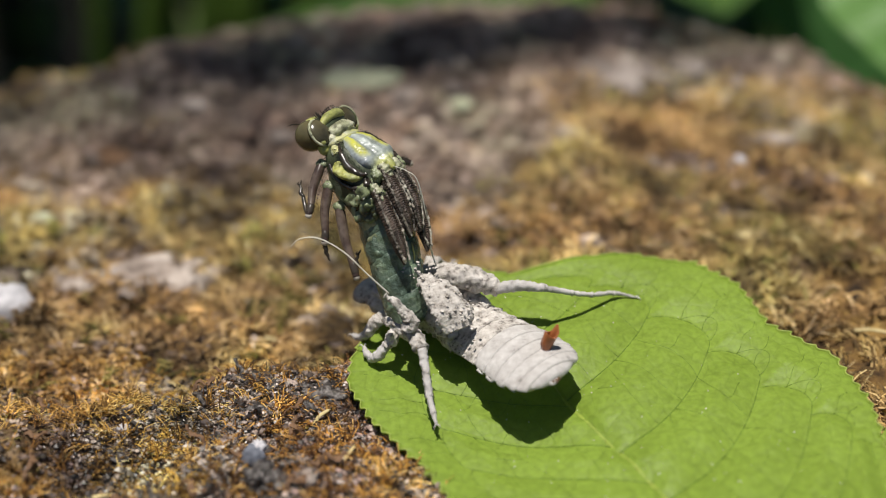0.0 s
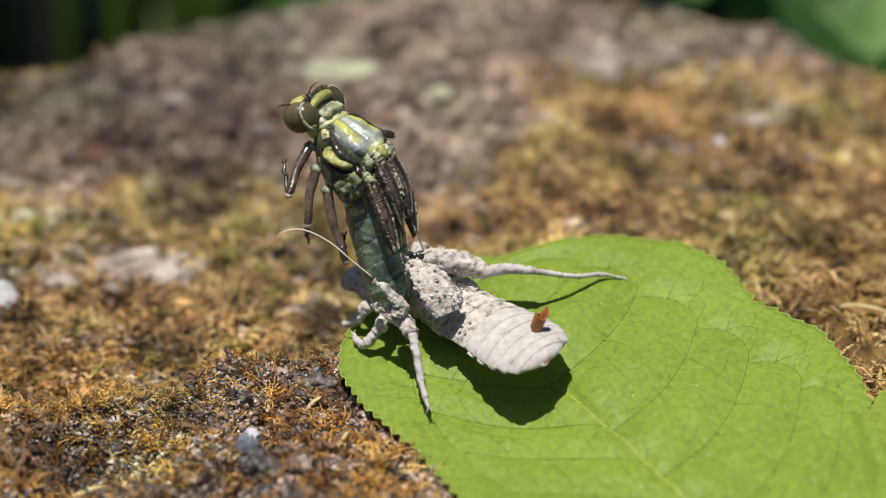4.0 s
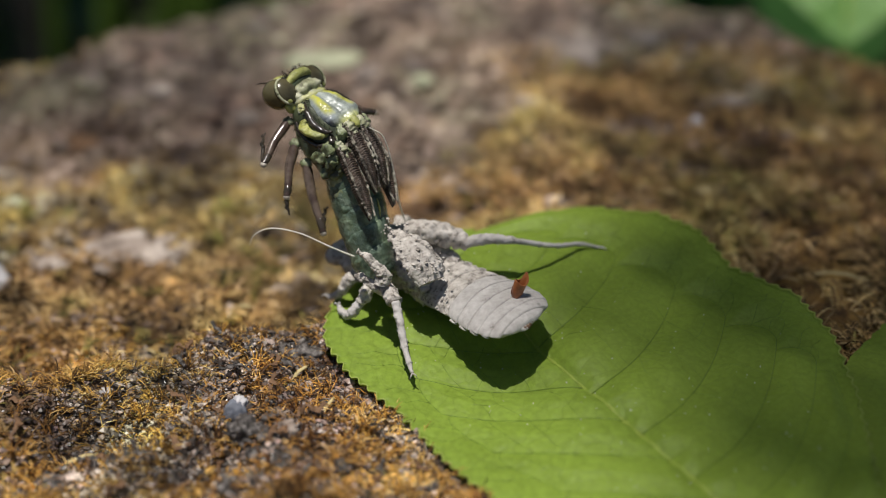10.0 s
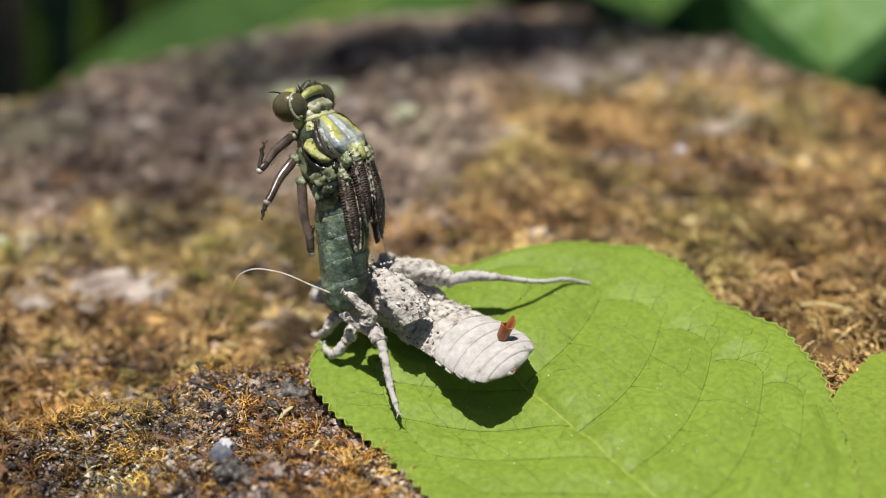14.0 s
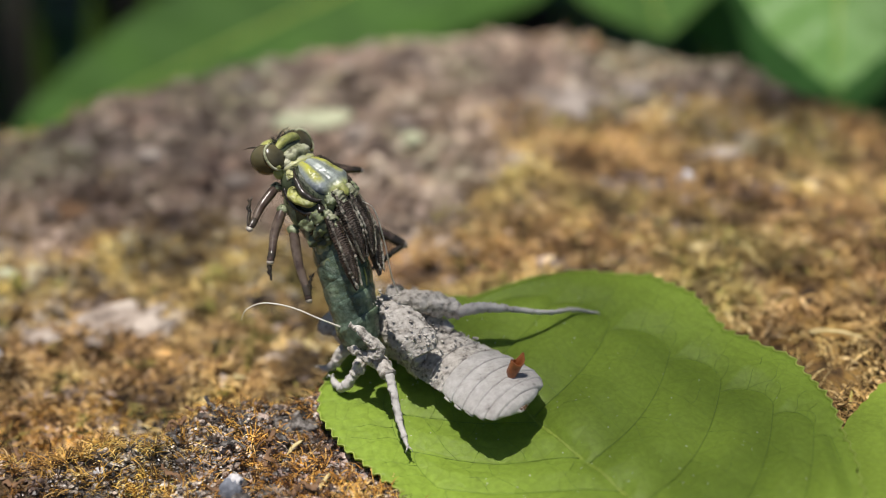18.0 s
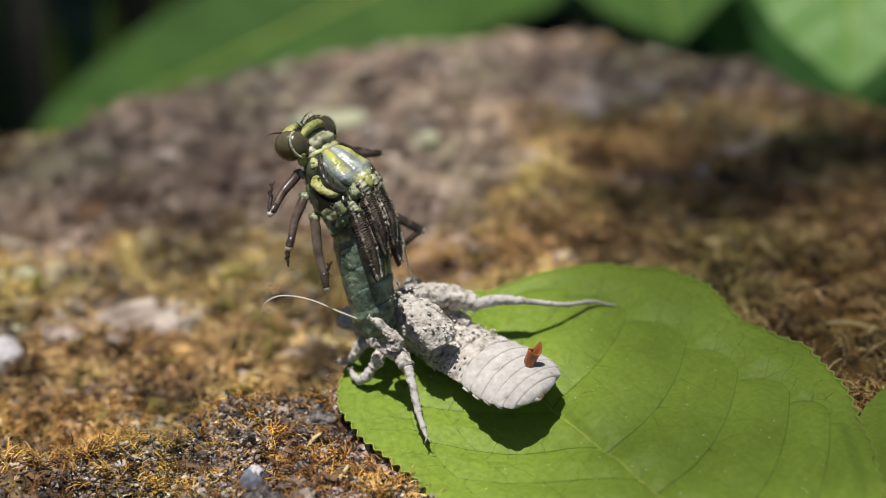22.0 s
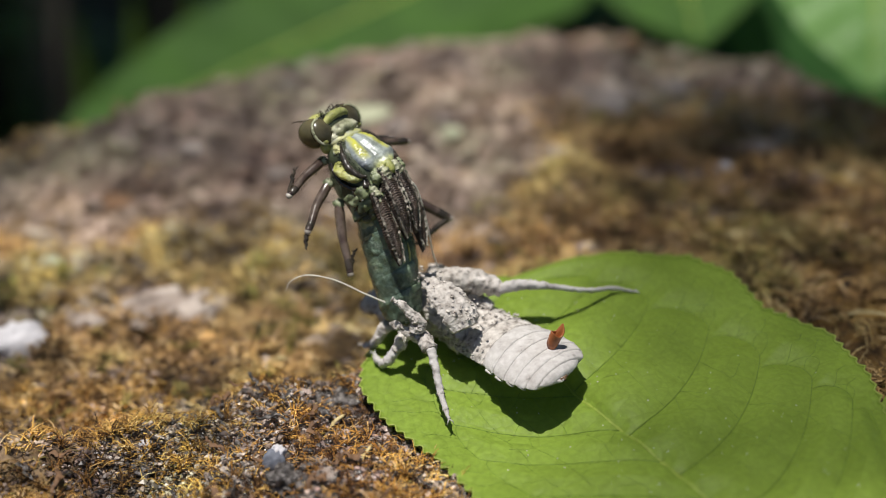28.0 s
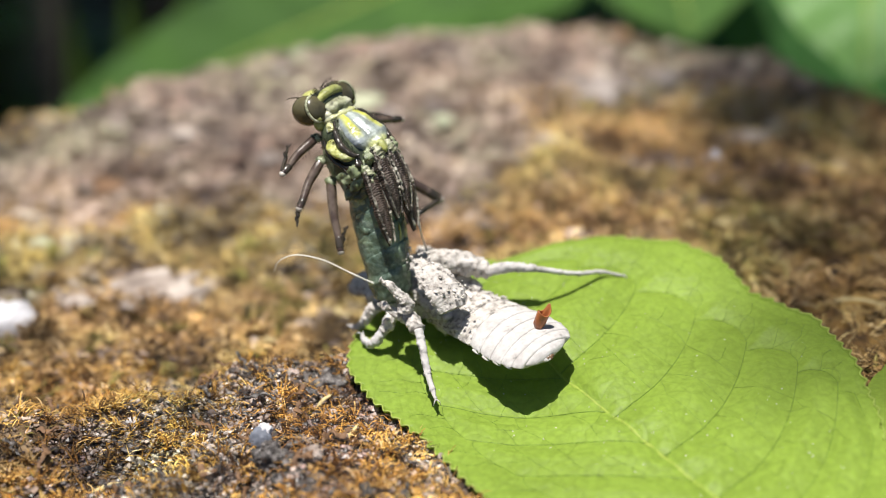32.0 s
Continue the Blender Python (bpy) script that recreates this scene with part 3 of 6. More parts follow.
def near_line(grid, lines):
    """How far each place of the blade lies from the nearest of the lines."""
    pts = []
    for ln in lines:
        q = np.array(ln)
        for a, b in zip(q[:-1], q[1:]):
            k = max(1, int(np.linalg.norm(b - a) / 0.35))
            pts += [a + (b - a) * i / k for i in range(k)]
    pts = np.array(pts)
    out = np.empty(len(grid))
    for i in range(0, len(grid), 2000):
        g = grid[i:i + 2000]
        out[i:i + 2000] = np.sqrt(((g[:, None, :] - pts[None]) ** 2).sum(2).min(1))
    return out


def leaf_frame():
    """Local axes of the big leaf: x from the tip down the midrib, y to its upper margin, z out of its plane."""
    nrm = Vector((-0.10, -0.146, 1)).normalized()
    u = Vector((0.53, -0.85, 0.10 * 0.53 - 0.146 * 0.85)).normalized()
    v = nrm.cross(u)
    m = Matrix((u, v, nrm)).transposed().to_4x4()
    o = Vector((LEAF_TIP[0], LEAF_TIP[1], leaf_plane_z(*LEAF_TIP)))
    return Matrix.Translation(o * MM) @ m


def build_main_leaf():
    leaf = thing("leaf", leaf_frame(), "broad fresh green toothed leaf lying flat on the mossy rock", "leaf")
    ns, nw, tooth, depth = 330, 62, 1.5, 1.15
    row = 2 * nw + 1
    main, small = leaf_veins()
    ss = np.array([LEAF_LEN * (i / ns) ** 1.12 for i in range(ns + 1)])
    hl, hr = interp(ss, LEAF_L), interp(ss, LEAF_R)
    grid = np.array([(s, k / nw * (hl[i] if k < 0 else hr[i])) for i, s in enumerate(ss) for k in range(-nw, nw + 1)])
    d1 = near_line(grid, [q for _, q in main])
    d2 = near_line(grid, small)
    verts = []
    for n, (s, w) in enumerate(grid):
        z = main_leaf_lift(s, w)
        lift = 1.0 if w > 0 else 0.6
        z += lift * (0.72 * (1 - math.exp(-(d1[n] / 2.3) ** 2)) - 0.16 * math.exp(-(d1[n] / 0.42) ** 2))
        z += 0.05 * (1 - math.exp(-(d2[n] / 1.0) ** 2))
        z += 0.18 * (1 - math.exp(-(w / 1.6) ** 2)) - 0.22 * math.exp(-(w / 0.6) ** 2)
        z += 0.07 * fbm(s, w, 3.0, 3, 4.4)
        k = n % row
        if k in (0, row - 1):
            w += math.copysign(depth * ((s / tooth) % 1.0 - 0.3) * (0.75 + 0.5 * noise.noise(Vector((s * 0.9, w * 0.1, 2.0)))), k - 1)
            s -= depth * 0.5
        verts.append((s, w, z))
    faces = [(i * row + k, (i + 1) * row + k, (i + 1) * row + k + 1, i * row + k + 1) for i in range(ns) for k in range(row - 1)]
    blade = mesh_object("blade", verts, faces, M_LEAF, leaf)
    # paler thickened margin, tooth by tooth
    for side in (0, row - 1):
        rim = [verts[i * row + side] for i in range(3, ns - 2)]
        mesh_object("margin", *tube(rim, [0.10] * len(rim), 5, 1), M_MARGIN, leaf, "pale toothed margin")
    sol = blade.modifiers.new("thickness", "SOLIDIFY")
    sol.thickness, sol.offset = 0.25 * MM, -1

    def on_leaf(s, w, up):
        # height of the blade itself between its four nearest corners
        i = min(ns - 1.001, ns * (max(s, 0.01) / LEAF_LEN) ** (1 / 1.12))
        k = nw + nw * w / max(0.3, interp(s, LEAF_L if w < 0 else LEAF_R))
        k = min(row - 2.001, max(1.0, k))
        i0, k0, fi, fk = int(i), int(k), i % 1, k % 1
        z = [verts[(i0 + di) * row + k0 + dk][2] for di in (0, 1) for dk in (0, 1)]
        return (s, w, (z[0] * (1 - fk) + z[1] * fk) * (1 - fi) + (z[2] * (1 - fk) + z[3] * fk) * fi + up)

    pts = [on_leaf(s, 0.12 * math.sin(s * 0.4), -0.06 - 0.004 * s) for s in np.linspace(1.5, 79, 60)]
    mesh_object("midrib", *tube(pts, [0.12 + 0.0055 * i for i in range(60)], 8, 3, 0.07, 0.5), M_VEIN, leaf, "pale yellowish midrib")
    for side, line in main:
        n = len(line)
        pts = [on_leaf(s, w, 0.0) for s, w in line]
        mesh_object("side_vein", *tube(pts, [(0.085 if side > 0 else 0.075) * (1 - 0.55 * i / n) for i in range(n)], 6, 2), M_SIDEVEIN, leaf)
    fine = []
    for line in small:
        pts = [on_leaf(s, w, 0.0) for s, w in line if s > 0.8 and abs(w) < 0.96 * interp(s, LEAF_L if w < 0 else LEAF_R)]
        if len(pts) > 2:
            fine.append(tube(pts, [0.03] * len(pts), 5, 2))
    mesh_object("vein_net", *joined(fine), M_SIDEVEIN, leaf, "fine net of small veins")
    # pale specks on the blade, standing in for its tiny white sparkles
    rnd = random.Random(5)
    specks = []
    for k in range(170):
        s, w = rnd.uniform(6, 60), rnd.gauss(2, 9)
        if -0.9 * interp(s, LEAF_L) < w < 0.9 * interp(s, LEAF_R):
            r = rnd.uniform(0.03, 0.085)
            specks.append(ball((r, r, r * 0.7), Matrix.Translation(on_leaf(s, w, r * 0.5)), 6))
    dust = mesh_object("sparkle_specks", *joined(specks), M_THREAD)
    dust.matrix_world = leaf_frame()
    tagged(dust, "tiny pale specks on the green leaf, standing in for white sparkles", "dust", kind="stuff")


build_main_leaf()


# ---- the cast skin ----
TAIL_AZ = -48.5
SKIN_AT = at(-5.3, -26.9, leaf_plane_z(-5.3, -26.9) - 1.2, 9, 0.2, TAIL_AZ)
TAIL_SAG = [(0.0, 0.0), (9.0, 0.2), (13.0, 0.9), (14.5, 3.0), (19.0, 4.4), (23.0, 3.4), (28.0, 3.3), (32.0, 2.5)]
TRUNK = Matrix(((0, 0, 1), (1, 0, 0), (0, 1, 0))).to_4x4()
WAIST = Vector((3.0, 0.0, 5.0))


def in_skin(points):
    """World millimetres to the skin's own space."""
    m = SKIN_AT.inverted()
    return [tuple((m @ (Vector(p) * MM)) / MM) for p in points]


def skin_leg(skin, name, femur, fr, tibia, tr, tarsus, sr):
    f = mesh_object(name, *tube(in_skin(femur), fr, 40, 26, 0.3, 0.8), M_MUDROUGH, skin)
    mesh_object("tibia", *tube(in_skin(tibia), tr, 16, 12, 0.18, 0.35), M_MUD, f)
    mesh_object("tarsus", *tube(in_skin(tarsus), sr, 12, 8, 0.09, 0.3), M_MUD, f)
    for p, q in list(zip(tarsus, sr))[:-1]:
        mesh_object("joint", *ball((q * 1.3, q * 1.3, q * 1.3), Matrix.Translation(in_skin([p])[0]), 10, 0.25, p[0], 0.3), M_MUD, f)
    end, back = Vector(tarsus[-1]), Vector(tarsus[-1]) - Vector(tarsus[-2])
    back.normalize()
    side = back.cross(Vector((0, 0, 1))) * 0.45
    for k in (-1, 1):
        tip = end + back * 0.5 + side * k - Vector((0, 0, 0.25))
        mesh_object("claw", *tube(in_skin([end, end + back * 0.4 + side * k * 0.6 + Vector((0, 0, 0.1)), tip]), [0.10, 0.07, 0.02], 6, 4), M_MUD, f)


def build_skin():
    skin = thing("nymph_skin", SKIN_AT, "pale grey mud-caked cast nymph skin gripping a leaf", "insect skin")
    abd = [(3, 3.2, 1.7, 2.5), (8, 4.0, 1.8, 2.9), (13, 4.35, 1.8, 3.6), (16.6, 4.75, 1.75, 4.2), (19.3, 4.65, 1.55, 4.6), (21.2, 4.1, 1.3, 4.8), (22.2, 3.4, 1.1, 4.8)]
    # trunk along local x: head forward, tail back
    th = [(-5.2, 0, 2.4, 1.8, 1.3), (-4, 0.1, 2.6, 2.6, 1.8), (-1.5, 0.6, 3.0, 3.2, 2.3), (1.5, 1.4, 3.2, 3.4, 2.4), (3.6, 2.2, 3.0, 3.2, 2.1), (4.8, 2.5, 2.8, 3.1, 1.8)]
    mesh_object("thorax_skin", *turned(loft(th, 72, 16, 0.42, 0.75), TRUNK), M_MUDROUGH, skin)
    hd = [(-8.4, 0, 1.9, 1.0, 0.6), (-7.8, 0, 2.0, 2.2, 1.1), (-6.6, 0, 2.2, 2.7, 1.4), (-5.3, 0, 2.5, 2.2, 1.3), (-4.6, 0, 2.7, 1.6, 1.1)]
    mesh_object("head_skin", *turned(loft(hd, 28, 6, 0.15, 1.2), TRUNK), M_MUDROUGH, skin)
    # wing cases lying back over the first rings
    for pts, rad in (([(-0.8, 1.2, 6.9), (1.8, 0.5, 6.4), (4.2, -0.1, 5.4), (6.8, -0.5, 4.5), (8.9, -0.8, 3.9)], [0.5, 1.25, 1.5, 1.45, 0.8]),
                     ([(-0.8, 2.2, 6.8), (2.0, 3.3, 6.0), (4.8, 4.4, 5.0), (7.6, 5.2, 4.3)], [0.5, 1.0, 1.1, 0.5])):
        mesh_object("wing_case", *tube(pts, rad, 64, 40, 0.42, 1.0, 0.55, rad[1]), M_MUDROUGH, skin, "lumpy mud-crusted wing case")
    # crumbs of dry mud stuck to the fore rings and wing cases
    rnd = random.Random(17)
    bits = []
    for k in range(330):
        x = rnd.uniform(0.5, 11.5)
        cy = interp(x, ((0, 1.4), (3, 2.6), (13, 2.3), (17, 1.8), (23, 1.2)))
        q = [interp(x, [(c[0], c[n]) for c in abd]) for n in (1, 2, 3)]
        a = radians(rnd.uniform(20, 205) if rnd.random() < 0.5 else rnd.uniform(150, 200))
        s = rnd.uniform(0.05, 0.17) * (1.3 if x < 11 else 0.75)
        bits.append(ball((s * rnd.uniform(0.8, 1.5), s, s * 0.8), Matrix.Translation((x, cy + 0.95 * q[0] * math.cos(a), q[2] + 0.95 * q[1] * math.sin(a))), 6, 0.4, k, 0.2))
    mesh_object("mud_crust", *joined(bits), M_MUDROUGH, skin, "crumbs of dry mud", False)
    # torn edge of the split
    for sy in (-1, 1):
        pts = [(-4.4, sy * 1.2, 3.9), (-2.4, sy * 2.5, 5.1), (-0.2, sy * 2.7, 6.0), (1.6, sy * 1.2, 6.7)]
        mesh_object("split_edge", *tube(pts, [0.2, 0.4, 0.45, 0.25], 10, 8, 0.2, 0.5), M_MUD, skin)
    # the old front of the skin, gaping round the soft body
    for pts, rad, flat in (([(-8.0, -35.9, 12.9), (-7.2, -36.0, 12.4), (-6.2, -36.3, 11.6), (-5.2, -36.6, 10.5), (-5.2, -36.7, 9.4)], [0.18, 0.36, 0.48, 0.75, 0.8], 1.0),
                           ([(-4.4, -31.8, 13.0), (-3.3, -33.0, 12.9), (-2.0, -34.4, 12.2), (-0.8, -35.6, 11.0), (0.0, -36.6, 9.6)], [0.6, 1.3, 1.9, 2.1, 1.6], 0.42),
                           ([(-8.2, -34.8, 9.4), (-7.4, -35.6, 9.4), (-6.4, -36.0, 9.0), (-5.6, -36.4, 8.6)], [0.25, 0.42, 0.5, 0.55], 1.0)):
        mesh_object("torn_front", *tube(in_skin(pts), rad, 72, 40, 0.26, 0.8, flat, rad[1]), M_MUDROUGH, skin, "torn crumbling front of the skin")
    grit = []
    for k in range(260):
        u = rnd.random()
        c = Vector((-4.4 + 4.6 * u, -31.8 - 4.8 * u, 13.9 - 3.0 * u)) + Vector((rnd.gauss(0, 0.9), rnd.gauss(0, 0.7), rnd.gauss(0, 0.35)))
        r = rnd.uniform(0.06, 0.22)
        grit.append(ball((r * rnd.uniform(0.8, 1.6), r, r * 0.8), Matrix.Translation(in_skin([c])[0]), 6, 0.5, k, 0.2))
    mesh_object("mud_crust", *joined(grit), M_MUDROUGH, skin, "crumbs of dry mud", False)
    edges = [3.0, 5.8, 8.4, 10.9, 13.2, 15.4, 17.4, 19.2, 20.7, 21.9]
    first = None
    for i in range(len(edges) - 1):
        sec = []
        a, b = edges[i], edges[i + 1]
        for x, k in ((a - 0.05, 0.93), (a + 0.10, 0.945), (a + 0.32, 0.99), ((a + b) / 2, 1.0), (b - 0.3, 1.022), (b - 0.05, 1.024), (b + 0.08, 0.95)):
            q = [np.interp(x, [c[0] for c in abd], [c[n] for c in abd]) for n in (1, 2, 3)]
            sec.append((x - WAIST.x, interp(x, ((3, 2.6), (8, 2.5), (13, 2.3), (17, 1.8), (20, 1.6), (23, 1.2))), q[2] - WAIST.z, q[0] * (0.5 + 0.5 * k), q[1] * k))
        lump = (0.34, 0.32, 0.28, 0.20, 0.12, 0.07, 0.05, 0.05, 0.05)[i]
        mesh = turned(loft(sec, 84, 4, lump, 0.45 if i < 4 else 0.6, 1.0, 0.0, 0.0 if i < 2 else 0.45), TRUNK)
        # the rings' rims bow towards the head along the middle
        bow = 0.022 * min(1.0, (9 - i) / 4)
        mesh = ([(p[0] + bow * ((p[1] - 2.0) ** 2 - 8), p[1], p[2]) for p in mesh[0]], mesh[1])
        if first is None:
            first = mesh_object("abdomen", *mesh, M_MUDROUGH, skin, "ringed pale grey abdomen shell")
            first.location = WAIST * MM
        else:
            mesh_object("ring", *mesh, M_MUD if i > 3 else M_MUDROUGH, first)
            # small side spine at the ring's corner
            if 4 <= i <= 7:
                for sy in (-1, 1):
                    y = sec[4][1] + sy * sec[4][3]
                    x = sec[5][0] - 0.2
                    mesh_object("side_spine", *tube([(x - 0.6, y - sy * 0.12, sec[3][2] - 0.1), (x + 0.1, y - sy * 0.04, sec[3][2] - 0.15), (x + 0.5, y - sy * 0.12, sec[3][2] - 0.15)], [0.16, 0.10, 0.03], 8, 4), M_MUD, first)
    end = [(18.5, 1.2, -0.2, 3.4, 1.05), (19.1, 1.2, -0.15, 2.9, 0.95), (19.6, 1.1, -0.1, 2.0, 0.7), (19.85, 1.0, -0.1, 1.0, 0.4)]
    mesh_object("tail_ring", *turned(loft(end, 40, 4, 0.08, 0.5, 1.0, 0.0, 0.3), TRUNK), M_MUD, first)
    for k in range(5):
        y = 0.2 + 0.45 * k
        mesh_object("tail_scab", *ball((0.42, 0.34, 0.3), Matrix.Translation((19.75 - 0.12 * (k - 2) ** 2, y, -0.1)), 12, 0.6, k, 0.3), M_DEAD, first, "dark brown ragged tail end")
    for sy in (-1, 0, 1):
        mesh_object("tail_point", *tube([(19.3, 0.8 + sy * 0.5, -0.1), (19.8, 0.8 + sy * 0.4, -0.1), (20.2, 0.8 + sy * 0.2, -0.15)], [0.4, 0.28, 0.06], 8, 4, 0.05, 0.3), M_MUD, first)
    skin_leg(skin, "hind_leg", [(-4.6, -27.4, 10.6), (-1.2, -28.4, 11.4), (2.0, -28.6, 11.0), (4.1, -29.0, 10.2)], [0.8, 1.35, 1.2, 0.8],
             [(3.7, -29.2, 10.5), (6.1, -29.3, 11.1), (9.0, -29.1, 10.8)], [0.6, 0.62, 0.45],
             [(9.0, -29.1, 10.8), (12.0, -28.4, 10.0), (14.2, -27.4, 9.3), (16.8, -25.6, 8.6), (19.3, -24.7, 7.7)], [0.36, 0.28, 0.27, 0.24, 0.13])
    skin_leg(skin, "middle_leg", [(-5.3, -33.6, 8.0), (-5.0, -35.8, 8.4), (-3.9, -38.4, 8.1)], [0.7, 0.85, 0.75],
             [(-3.8, -38.6, 8.2), (-3.3, -40.2, 6.6), (-2.8, -41.9, 4.7)], [0.5, 0.42, 0.36],
             [(-2.8, -41.9, 4.7), (-2.3, -43.4, 3.6), (-1.9, -44.6, 3.0)], [0.36, 0.3, 0.15])
    skin_leg(skin, "front_leg", [(-6.7, -32.6, 7.2), (-7.0, -34.2, 7.0), (-7.8, -34.5, 5.8)], [0.6, 0.75, 0.6],
             [(-7.8, -34.5, 5.8), (-8.6, -34.6, 4.6), (-9.3, -34.0, 3.9)], [0.5, 0.6, 0.45],
             [(-9.3, -34.0, 3.9), (-9.9, -33.2, 3.9), (-10.3, -32.2, 4.1)], [0.42, 0.36, 0.2])
    skin_leg(skin, "front_leg", [(-8.0, -30.5, 7.4), (-9.2, -31.2, 6.6), (-10.0, -31.0, 5.2)], [0.6, 0.7, 0.55],
             [(-10.0, -31.0, 5.2), (-10.4, -30.2, 4.4), (-10.8, -29.6, 3.8)], [0.45, 0.45, 0.36],
             [(-10.8, -29.6, 3.8), (-11.4, -28.6, 3.2), (-11.9, -27.6, 2.8)], [0.36, 0.3, 0.15])
    skin_leg(skin, "middle_leg", [(-3.5, -25.6, 9.6), (-3.6, -23.6, 10.0), (-2.8, -21.8, 9.2)], [0.7, 0.8, 0.6],
             [(-2.8, -21.8, 9.2), (-2.0, -19.8, 7.8), (-1.6, -18.4, 6.8)], [0.42, 0.4, 0.32],
             [(-1.6, -18.4, 6.8), (-1.4, -17.4, 6.6), (-1.2, -16.6, 6.6)], [0.3, 0.25, 0.12])
    # pale threads of the old air tubes
    thread = mesh_object("air_thread", *tube(in_skin([(-5.6, -31.5, 9.0), (-7.5, -32.5, 10.7), (-10.3, -33, 13.2), (-13.0, -33, 15.5), (-15.8, -33, 16.8), (-17.8, -33, 16.5), (-18.7, -33, 15.4)]), [0.13, 0.10, 0.085, 0.075, 0.065, 0.05, 0.03], 6, 8), M_THREAD, skin, "fine white thread")
    mesh_object("air_thread", *tube(in_skin([(-2.4, -27.4, 10.8), (-3.5, -28, 14.3), (-4.2, -28, 18.6), (-5.2, -28, 22.5), (-6.4, -28, 23.6), (-7.8, -28, 24.1)]), [0.10, 0.085, 0.075, 0.065, 0.05, 0.03], 6, 8), M_THREAD, skin, "fine white thread")
    return skin, first, thread


skin, skin_abdomen, air_thread = build_skin()


